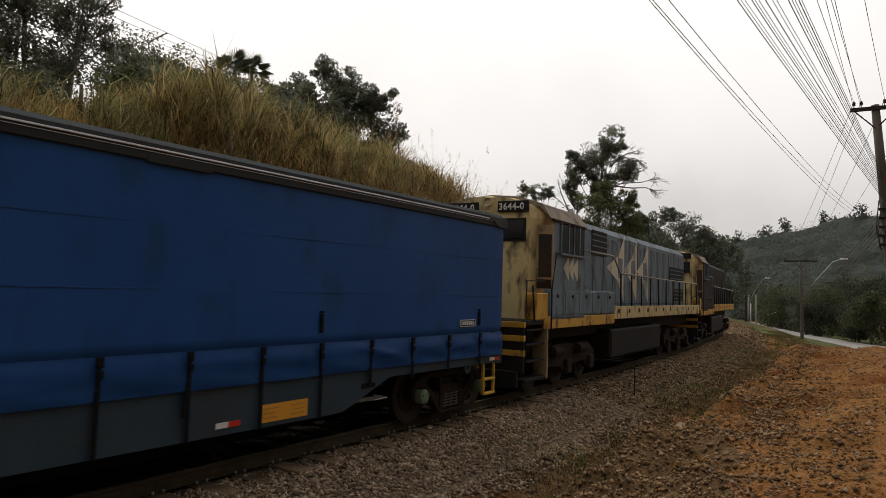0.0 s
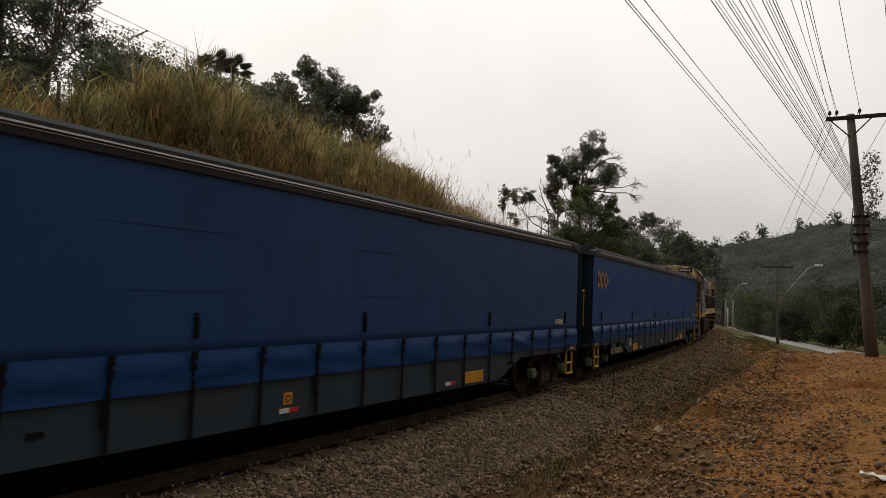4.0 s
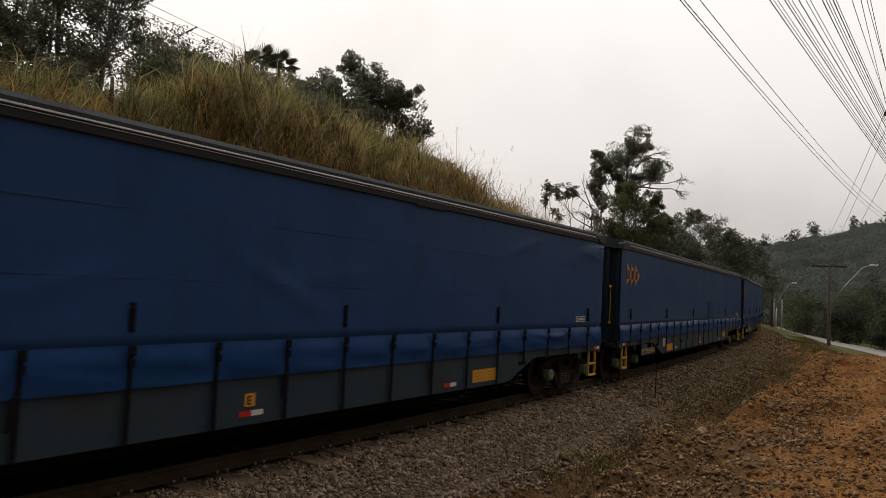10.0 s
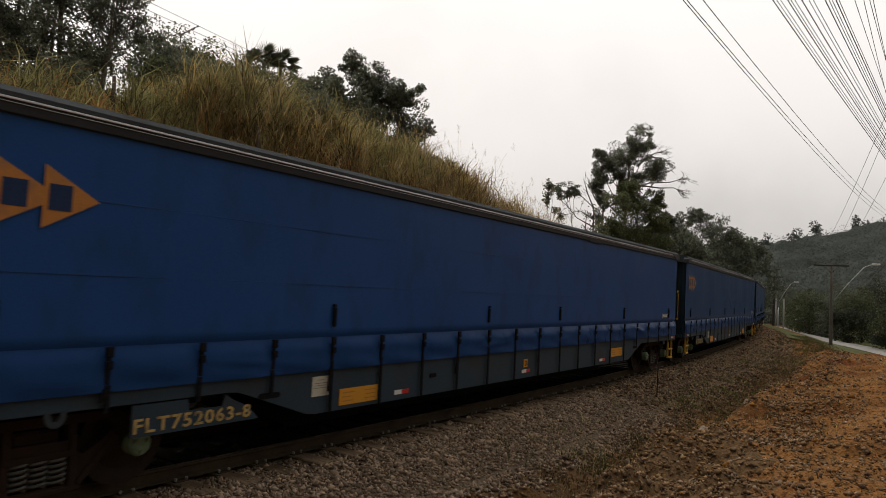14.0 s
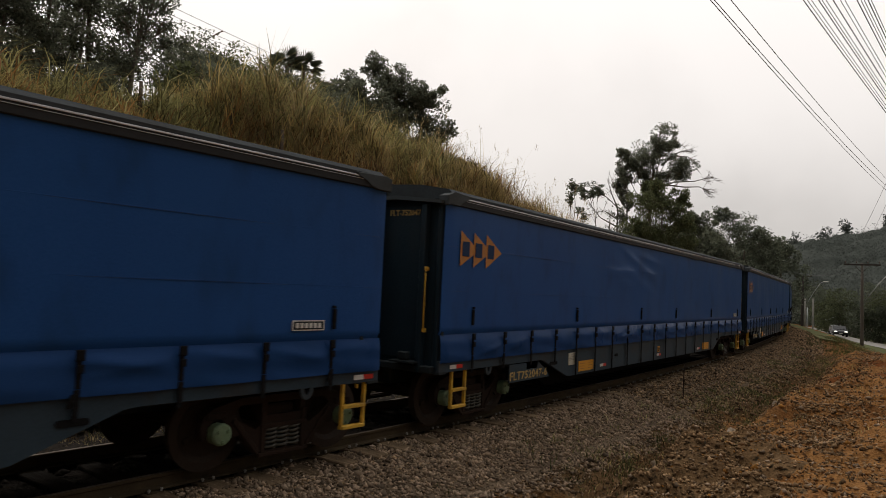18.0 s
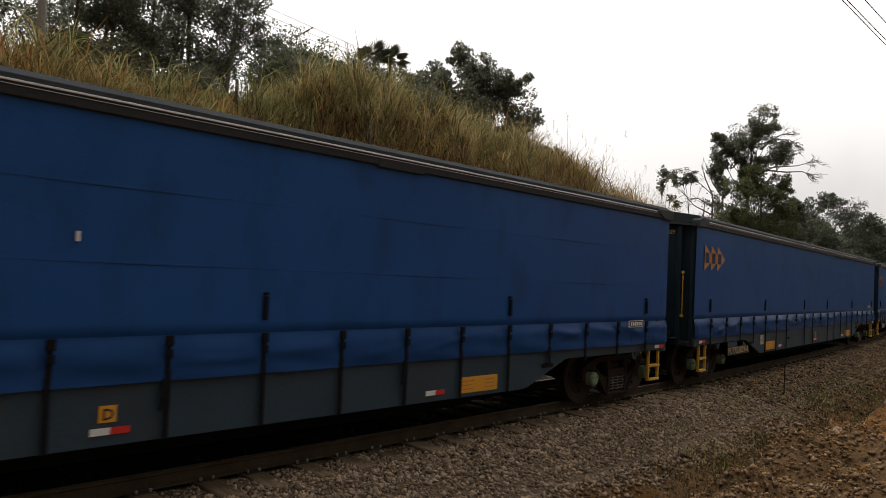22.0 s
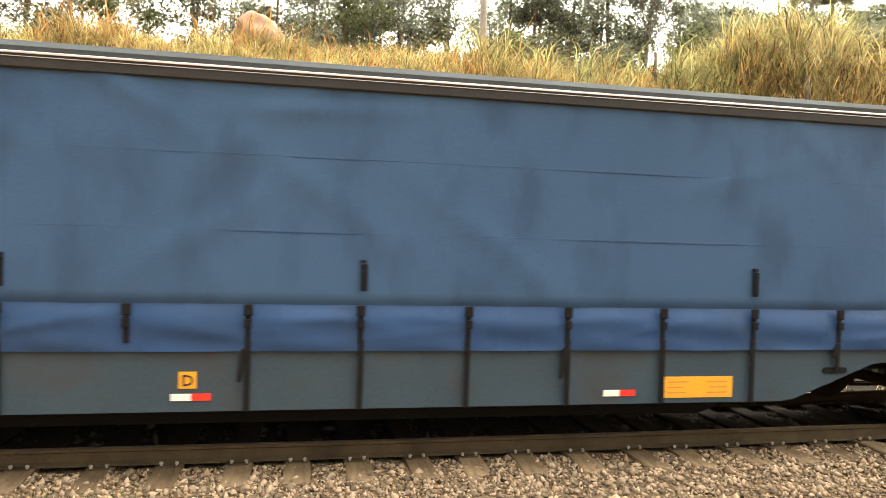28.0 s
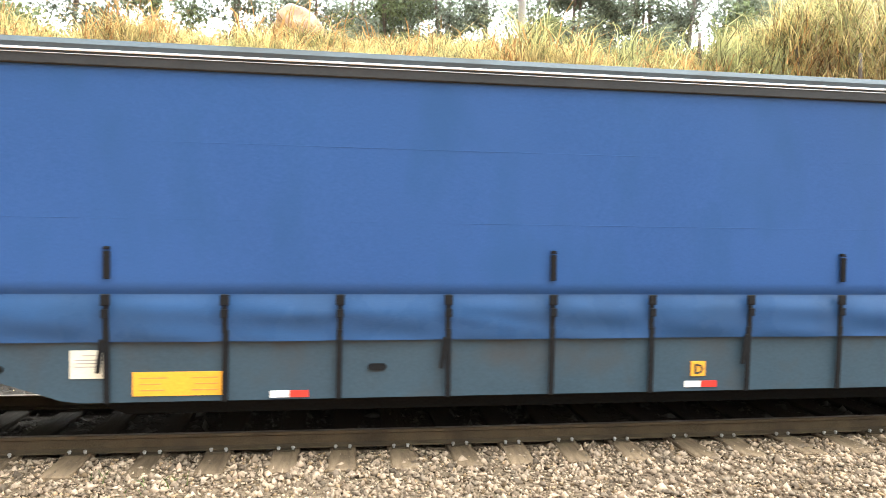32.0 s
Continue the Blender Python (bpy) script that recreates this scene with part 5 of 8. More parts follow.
    rail = part("handrail", tube("handrail", [(-4.9, -1.4, 3.3), (-2.35, -1.4, 3.3), (-1.66, -1.4, 2.84), (10.0, -1.4, 2.8), (10.2, -1.4, 1.7)], 0.026, M_LRAIL, 6), w, "tubular walkway rail")
    for k in range(11):
        part("stanchion", cached("stanchion", lambda: tube("stanchion", [(0, -1.41, 1.5), (0, -1.4, 2.83)], 0.024, M_LBLACK, 6)), rail, "", pose(-1.6 + 1.15 * k, 0, 0))
    part("fuel_tank", box("fuel_tank", -2.3, 3.6, -1.35, 1.35, 0.42, 1.25, M_LBLACK, 0.06), w, "black fuel tank")
    part("frame_beam", box("frame_beam", -8.3, 10.3, -0.9, 0.9, 1.1, 1.52, M_LBLACK, 0.02), w)
    axles = []
    for x in (-5.3, 7.2):
        tr = part("truck", cached("truck_bolster", lambda: box("truck", -1.7, 1.7, -0.6, 0.6, 0.55, 0.95, M_BROWN, 0.03)), w, "rusty three-axle truck", pose(x, 0, 0))
        o = [(-2.1, 0.75), (-2.1, 0.5), (-1.9, 0.32), (-1.5, 0.32), (-1.3, 0.5), (-0.4, 0.45), (-0.2, 0.3), (0.2, 0.3), (0.4, 0.45), (1.3, 0.5), (1.5, 0.32), (1.9, 0.32), (2.1, 0.5), (2.1, 0.75), (1.6, 0.98), (-1.6, 0.98)]
        part("truck_frame", cached("truck_frame", lambda: extrude_xz("truck_frame", o, -1.14, -1.02, M_BROWN, 0.02)), tr)
        part("truck_frame", cached("truck_frame2", lambda: extrude_xz("truck_frame", o, 1.02, 1.14, M_BROWN, 0.02)), tr)
        for dx in (-1.7, 0, 1.7):
            ws = part("wheelset", cached("wheelset", wheelset_mesh), tr, "", pose(dx, 0, WHEEL_R))
            axles.append((ws, dx))
            part("axle_box", cached("axle_box", lambda: box("axle_box", -0.17, 0.17, -1.24, -1.1, 0.27, 0.62, M_BROWN, 0.03)), tr, "", pose(dx, 0, 0))
        for dx in (-0.85, 0.85):
            part("brake_cylinder", cached("brake_cyl", lambda: lathe("brake_cylinder", [(0.03, -0.3), (0.13, -0.28), (0.13, 0.2), (0.06, 0.24), (0.03, 0.5)], M_BROWN, "x", 12)), tr, "", pose(dx, -1.2, 0.85))
    for sgn in (-1, 1):
        coupler(w, sgn, 8.55 if sgn < 0 else 10.55)
    AXLES.append((w, axles))
    return w


def bm_mesh_copy(me, mat):
    q = me.copy()
    q.materials.clear()
    q.materials.append(mat)
    return q


LOCOS = [(locomotive(False), 19.95), (locomotive(True), 38.8)]


# ---------------------------------------------------------------- grass and trees
M_DRY = leafy("dry_golden_grass", (0.21, 0.153, 0.06), (0.46, 0.36, 0.155), 0.85, 0.45, 0.7)
M_STRAW = leafy("bleached_straw", (0.3, 0.225, 0.11), (0.46, 0.365, 0.2), 0.45, 0.45, 0.7)
M_GRASS = leafy("olive_grass", (0.12, 0.122, 0.046), (0.32, 0.3, 0.13), 0.8, 0.45, 0.6)
M_HANG = leafy("hanging_dead_grass", (0.15, 0.095, 0.046), (0.31, 0.207, 0.104), 0.6, 0.35, 0.75)
M_RUSSET = leafy("russet_dead_grass", (0.2, 0.1, 0.035), (0.36, 0.2, 0.075), 0.6, 0.35, 0.75)
M_WEED = leafy("green_weed", (0.05, 0.065, 0.016), (0.09, 0.105, 0.03), 0.4, 0.25, 0.6)
M_LEAF_DARK = leafy("dark_tree_leaf", (0.088, 0.1, 0.072), (0.155, 0.17, 0.12), 0.45, 0.6, 0.5)
M_LEAF_MID = leafy("mid_green_leaf", (0.08, 0.096, 0.046), (0.135, 0.153, 0.072), 0.5, 0.45, 0.5)
M_BUSH = leafy("bush_leaf", (0.05, 0.06, 0.029), (0.088, 0.102, 0.048), 0.5, 0.4, 0.5)
M_BUSH_DARK = leafy("dark_bush_leaf", (0.028, 0.035, 0.02), (0.052, 0.062, 0.036), 0.5, 0.4, 0.5)
M_LEAF_GREY = leafy("grey_green_leaf", (0.085, 0.1, 0.072), (0.14, 0.158, 0.112), 0.4, 0.45, 0.6)
# greyed, low-contrast leaf colour: distance haze is painted in
M_LEAF_FAR = leafy("hazed_far_leaf", (0.06192, 0.07138, 0.0645), (0.07912, 0.08944, 0.07998), 0.05, 0.65, 0.95, 0.0)
M_TWIG = material("bare_grey_twig", (0.09, 0.075, 0.06), (0.15, 0.13, 0.11), 0.95, scale=3, fine=20, bump=0.2)


def blades(roots, height, width, lean, rng, seg=3):
    """Curved tapering blades, one at each root: vertices and triangles."""
    n = len(roots)
    a = rng.uniform(0, 2 * np.pi, n)
    lump = 0.74 + 0.5 * rough(roots[:, 0], roots[:, 1], 0.55, 11) + 0.55 * rough(roots[:, 0], roots[:, 1], 1.7, 12)
    h = height * rng.uniform(0.6, 1.3, n) * np.clip(lump, 0.25, 1.4)
    bend = lean * rng.uniform(0.2, 1.0, n) * h
    dx, dy = np.cos(a), np.sin(a)
    b = rng.uniform(0, 2 * np.pi, n)
    wx, wy = np.cos(b) * width, np.sin(b) * width
    co = np.zeros((n, 2 * seg + 1, 3))
    for k in range(seg + 1):
        f = k / seg
        cx, cy = roots[:, 0] + dx * bend * f * f, roots[:, 1] + dy * bend * f * f
        cz = roots[:, 2] + h * (f - 0.25 * lean * f * f * f)
        if k == seg:
            co[:, 2 * seg] = np.stack([cx, cy, cz], 1)
        else:
            t = 1 - 0.6 * f
            co[:, 2 * k] = np.stack([cx - wx * t, cy - wy * t, cz], 1)
            co[:, 2 * k + 1] = np.stack([cx + wx * t, cy + wy * t, cz], 1)
    pat = []
    for k in range(seg - 1):
        pat += [(2 * k, 2 * k + 1, 2 * k + 3), (2 * k, 2 * k + 3, 2 * k + 2)]
    pat.append((2 * seg - 2, 2 * seg - 1, 2 * seg))
    tri = (np.array(pat)[None] + (np.arange(n) * (2 * seg + 1))[:, None, None]).reshape(-1, 3)
    return co.reshape(-1, 3), tri


def sown(count, s0, s1, n0, n1, rng, per=1, spreadr=0.1):
    """Roots on the ground in tufts, between two stations and two distances from the track."""
    s, n = rng.uniform(s0, s1, count), rng.uniform(n0, n1, count)
    if per > 1:
        s = np.repeat(s, per) + rng.normal(0, spreadr, count * per)
        n = np.repeat(n, per) + rng.normal(0, spreadr, count * per)
    x, y = (R + n) * np.sin(s / R), D + R - (R + n) * np.cos(s / R)
    return np.stack([x, y, top_of(x, y) - 0.02], 1), s, n


def stuff(name, pieces, mat, label, category):
    off, cs, ts = 0, [], []
    for co, tri in pieces:
        cs.append(co)
        ts.append(tri + off)
        off += len(co)
    return tagged(new(name, fast_mesh(name, np.concatenate(cs), np.concatenate(ts), mat)), label, category, kind="stuff")


def grow_grass():
    rng = np.random.default_rng(5)
    dry, straw, olive, weed, brown, hang, russet = [], [], [], [], [], [], []
    # the slope itself, golden on top, bleached and hanging at its foot
    for s0, s1, n0, n1, cnt, h, w, out in (
            (-16, 45, -10.5, -5.5, 5600, 0.62, 0.011, dry), (-16, 45, -18, -10, 5600, 0.74, 0.012, dry), (-16, 45, -12, -6, 1500, 0.7, 0.012, olive),
            (-16, 45, -16, -10, 2500, 0.64, 0.012, olive), (-14, 30, -7.5, -2.75, 7600, 0.62, 0.011, hang), (-14, 14, -9.5, -4.0, 2800, 0.58, 0.012, dry), (-16, 30, -9.5, -4.5, 1900, 0.6, 0.011, russet), (-16, 30, -6.5, -2.75, 500, 0.6, 0.011, straw), (45, 90, -16, -3, 1500, 0.9, 0.03, dry)):
        r, _, _ = sown(cnt, s0, s1, n0, n1, rng, 11, 0.13)
        out.append(blades(r, h, w * 1.05, 1.35, rng, 2))
    # tall reed-like clumps along the crest
    for s0, s1, n0, n1, cnt, h, out in ((12, 29, -13.5, -8.5, 1100, 1.95, dry), (12.5, 25, -13, -9.0, 700, 2.4, olive), (12.5, 26, -13, -8.5, 300, 2.1, straw), (24, 38, -13, -8, 360, 1.7, straw), (27, 46, -13, -6, 420, 1.45, dry), (30, 48, -12, -6, 170, 1.75, straw), (20, 44, -12, -7, 220, 1.6, olive), (12, 34, -13, -8, 300, 1.8, brown), (12, 44, -13, -7, 520, 1.7, russet), (-14, 12, -13, -9, 160, 0.55, russet), (4, 12, -14, -10, 160, 0.8, olive), (10.5, 13, -14, -9, 120, 1.3, olive)):
        r, _, _ = sown(cnt, s0, s1, n0, n1, rng, 13, 0.16)
        out.append(blades(r[::3], h, 0.009, 0.35, rng, 4))
        lump = np.clip(0.77 + 0.5 * rough(r[:, 0], r[:, 1], 0.55, 11) + 0.55 * rough(r[:, 0], r[:, 1], 1.7, 12), 0.25, 1.4)
        lf = r + np.column_stack([rng.normal(0, 0.12, (len(r), 2)), rng.uniform(0.0, 0.72, len(r)) ** 0.8 * h * lump])
        out.append(blades(lf[rng.random(len(lf)) < 0.8], 0.95, 0.019, 1.5, rng, 2))
    # feathery flower stalks against the sky
    r, _, _ = sown(230, 22, 46, -12.5, -7, rng, 2, 0.3)
    co, tri = blades(r, 2.9, 0.01, 0.35, rng, 4)
    straw.append((co, tri))
    tips = co.reshape(-1, 9, 3)[:, 8]
    straw.append(blades(np.repeat(tips, 9, 0) - np.column_stack([rng.normal(0, 0.02, (len(tips) * 9, 2)), rng.uniform(0.05, 0.4, len(tips) * 9)]), 0.28, 0.006, 1.4, rng, 2))
    # weeds among the ballast and in the ditch
    for s0, s1, n0, n1, cnt, h, out in ((3, 30, 2.4, 5.2, 420, 0.12, weed), (3, 40, 3.0, 5.6, 460, 0.11, dry), (10, 44, 2.2, 4.4, 380, 0.16, olive), (3, 34, 3.2, 4.5, 700, 0.15, brown), (3, 34, 3.3, 4.6, 420, 0.14, weed), (4, 26, 4.4, 7, 160, 0.12, brown), (-12, 16, -2.4, -1.4, 260, 0.22, straw), (-12, 16, -2.4, -1.3, 260, 0.2, brown), (-12, 16, -2.4, -1.3, 120, 0.2, weed), (18, 44, 2.4, 4.6, 700, 0.15, weed), (16, 44, 2.5, 5.2, 420, 0.13, brown), (44, 74, 2.6, 7, 1000, 0.26, weed), (44, 74, 2.6, 8, 600, 0.22, brown), (-3, 12, 1.4, 3.4, 40, 0.1, weed), (10, 30, 4.5, 9, 120, 0.1, dry)):
        r, _, _ = sown(cnt, s0, s1, n0, n1, rng, 10, 0.09)
        out.append(blades(r, h, 0.007, 0.9, rng, 2))
    stuff("dry_grass", dry, M_DRY, "tall golden dry grass covering the slope", "grass")
    stuff("hanging_grass", hang, M_HANG, "matted dead grass hanging down the steep slope", "grass")
    stuff("russet_grass", russet, M_RUSSET, "russet dead stalks among the golden grass", "grass")
    stuff("straw", straw, M_STRAW, "bleached hanging straw and feathery stalks on the slope", "grass")
    stuff("olive_grass", olive, M_GRASS, "tall olive-green grass among the dry stalks", "grass")
    stuff("dead_weeds", brown, leafy("dead_brown_weed", (0.09, 0.058, 0.024), (0.17, 0.11, 0.05), 0.5, 0.2, 0.8), "withered brown weeds in the ditch and on the slope", "weeds")
    stuff("weeds", weed, M_WEED, "low green weeds in the ballast and ditch", "weeds")


grow_grass()


def leaf_cloud(centres, radii, count, size, rng, droop=0.3, flat=1.0):
    """Leaves round the centres, thickest near each clump's skin: folded four-sided leaves."""
    k = rng.integers(0, len(centres), count)
    d = rng.normal(0, 1, (count, 3))
    d /= np.linalg.norm(d, axis=1)[:, None]
    rad = radii[k] * rng.uniform(0.25, 1.0, count) ** 0.45
    p = centres[k] + d * rad[:, None] * np.array([1, 1, flat])
    u = rng.normal(0, 1, (count, 3))
    u[:, 2] -= droop
    u /= np.linalg.norm(u, axis=1)[:, None]
    v = np.cross(u, rng.normal(0, 1, (count, 3)))
    v /= np.linalg.norm(v, axis=1)[:, None] + 1e-9
    w = np.cross(u, v)
    sz = size * rng.uniform(0.6, 1.3, count)[:, None]
    co = np.stack([p, p + u * sz * 0.5 + v * sz * 0.28 + w * sz * 0.08, p + u * sz, p + u * sz * 0.5 - v * sz * 0.28 + w * sz * 0.08], 1)
    i = np.arange(count)[:, None] * 4
    tri = np.concatenate([i + np.array([[0, 1, 2]]), i + np.array([[0, 2, 3]])], 1).reshape(-1, 3)
    return co.reshape(-1, 3), tri


def tree(name, x, y, top, spread_, leaf, label, seed, leaves=5000, size=0.2, crown_from=0.35, clumps=26, trunk_r=None, lean=(0, 0), clump_r=0.2, twigs=0, base=None, flat=0.8, stems=1, bark=None):
    """A tapered trunk that forks into limbs, and a ragged crown of leaf clumps at the limbs' ends."""
    rng = np.random.default_rng(seed)
    z0 = ground_z(x, y) - 0.1 if base is None else base
    h = top - z0
    th = empty(name, pose(x, y, z0), label=label, category="tree")
    bm = bmesh.new()
    r0 = trunk_r or 0.018 * h
    ends = []
    for st in range(stems):
        sx, sy = (rng.normal(0, 0.12) * h * 0.25, rng.normal(0, 0.12) * h * 0.25) if stems > 1 else (0, 0)
        pts = [Vector((lean[0] * f * f * h + sx * f + 0.02 * h * math.sin(f * 5 + seed + st), lean[1] * f * f * h + sy * f + 0.02 * h * math.cos(f * 4 + seed), f * h * (0.92 - 0.08 * st))) for f in (0, 0.15, 0.3, 0.45, 0.6, 0.75, 0.9)]
        add_tube(bm, pts, [r0 * (1.15 - 0.95 * f) for f in (0, 0.15, 0.3, 0.45, 0.6, 0.75, 0.95)], 7)
        for k in range(clumps // stems):
            f = crown_from + (0.93 - crown_from) * rng.uniform(0, 1)
            i = min(int(f / 0.15), 5)
            a = pts[i].lerp(pts[i + 1], min(1, (f - i * 0.15) / 0.15))
            ang = rng.uniform(0, 2 * math.pi)
            prof = math.sin(math.pi * min(1, max(0.06, (f - crown_from) / (1.02 - crown_from))) ** 0.7) ** 0.6
            reach = spread_ * prof * rng.uniform(0.45, 1.0)
            b = a + Vector((math.cos(ang) * reach, math.sin(ang) * reach, reach * rng.uniform(0.05, 0.5)))
            mid = a.lerp(b, 0.5) + Vector((0, 0, -0.06 * reach))
            add_tube(bm, [a, mid, b], [r0 * 0.3 * (1.1 - f), r0 * 0.2 * (1.1 - f), r0 * 0.06], 4)
            ends.append(b)
            if rng.uniform() < 0.5:
                ends.append(mid + Vector((0, 0, 0.1 * reach)))
            for q in range(twigs):
                c = b + Vector((rng.normal(0, 1), rng.normal(0, 1), rng.normal(0.3, 0.7))) * spread_ * 0.16
                o = mid.lerp(b, rng.uniform(0.3, 1))
                add_tube(bm, [o, o.lerp(c, 0.5) + Vector((rng.normal(0, 0.05), rng.normal(0, 0.05), 0.06)) * spread_, c], [max(0.02, r0 * 0.12), max(0.016, r0 * 0.08), 0.01], 3, False)
    bmesh.ops.recalc_face_normals(bm, faces=bm.faces)
    part("trunk", bm_mesh("trunk", bm, bark or M_BARK, True), th, "grey-brown trunk and limbs")
    if leaves:
        c = np.array([tuple(e) for e in ends] + [(lean[0] * h, lean[1] * h, h * 0.93)])
        rad = spread_ * clump_r * 2 * rng.uniform(0.5, 1.2, len(c))
        rad = np.minimum(rad, np.maximum(0.25, (h - c[:, 2]) * 0.9 + 0.3))
        co, tri = leaf_cloud(c, rad, leaves, size, rng, flat=flat)
        part("crown", fast_mesh("crown", co, tri, leaf), th, "uneven leafy crown")
    return th


def formed_tree(name, az, d, base, clumps, limbs, leaf, label, seed, leaves, size, trunk_r, bark=None, flat=0.8, twigs=0):
    """A tree whose crown is a set of separate clumps: (sideways, height, radius) about its foot, each on a limb of its own.
    limbs: bare boughs, each a run of (sideways, height)."""
    rng = np.random.default_rng(seed)
    x, y = at_az(az, d)
    a = radians(az)
    right, away = Vector((math.cos(a), -math.sin(a), 0)), Vector((math.sin(a), math.cos(a), 0))
    th = empty(name, pose(x, y, base), label=label, category="tree")
    bm = bmesh.new()
    top = max(c[1] for c in clumps) - base
    cs = [(right * u + away * rng.normal(0, 0.6) * r + Vector((0, 0, z - base)), r) for u, z, r in clumps]
    mean = sum((c[0] * c[1] for c in cs), Vector()) / sum(c[1] for c in cs)
    spine = [Vector((mean.x * f * f, mean.y * f * f, top * f)) + right * 0.012 * top * math.sin(f * 6 + seed) for f in (0, 0.2, 0.4, 0.6, 0.78, 0.94)]
    add_tube(bm, spine, [trunk_r * (1.1 - 0.95 * f) for f in (0, 0.2, 0.4, 0.6, 0.8, 1)], 8)
    ends, rads = [], []
    for c, r in cs:
        f = min(0.9, max(0.15, (c.z / top) * 0.8 - 0.06))
        k = min(int(f / 0.2), 4)
        o = spine[k].lerp(spine[k + 1], (f - 0.2 * k) / 0.2 if k < 4 else min(1, (f - 0.8) / 0.14))
        mid = o.lerp(c, 0.55) + Vector((0, 0, -0.1 * (c - o).length))
        add_tube(bm, [o, mid, c], [trunk_r * 0.42 * (1.1 - f), trunk_r * 0.28 * (1.1 - f), 0.02], 5)
        for f_ in (0.6, 0.8, 0.95):
            ends.append(mid.lerp(c, f_) + Vector(rng.normal(0, 0.3, 3)) * r)
            rads.append(r * 0.55)
        for _ in range(9):
            e = c + Vector(np.clip(rng.normal(0, 0.5, 3), -0.8, 0.8)) * r
            add_tube(bm, [mid.lerp(c, rng.uniform(0.3, 1)), e], [0.03, 0.012], 3, False)
            ends.append(e)
            rads.append(r * rng.uniform(0.3, 0.7))
    for run in limbs:
        pts = [right * u + away * rng.normal(0, 0.4) + Vector((0, 0, z - base)) for u, z in run]
        add_tube(bm, pts, [0.09 - 0.07 * i / (len(pts) - 1) for i in range(len(pts))], 5)
        for _ in range(twigs):
            o = pts[-2].lerp(pts[-1], rng.uniform(0.1, 1))
            e = o + (pts[-1] - pts[-2]).normalized() * rng.uniform(0.3, 1.1) + Vector(rng.normal(0, 0.45, 3))
            m_ = o.lerp(e, 0.5) + Vector(rng.normal(0, 0.12, 3))
            add_tube(bm, [o, m_, e], [0.03, 0.022, 0.01], 3, False)
            for _ in range(2):
                add_tube(bm, [m_, m_ + (e - m_) * 0.8 + Vector(rng.normal(0, 0.25, 3))], [0.016, 0.009], 3, False)
    bmesh.ops.recalc_face_normals(bm, faces=bm.faces)
    part("trunk", bm_mesh("trunk", bm, bark or M_BARK, True), th, "grey-brown trunk and limbs")
    co, tri = leaf_cloud(np.array([tuple(e) for e in ends]), np.array(rads), leaves, size, rng, flat=flat)
    part("crown", fast_mesh("crown", co, tri, leaf), th, "ragged crown of separate leaf clumps")
    return th


def at_az(az, d):
    return d * math.sin(radians(az)), d * math.cos(radians(az))


def rise(el, d):
    return EYE + d * math.tan(radians(el))


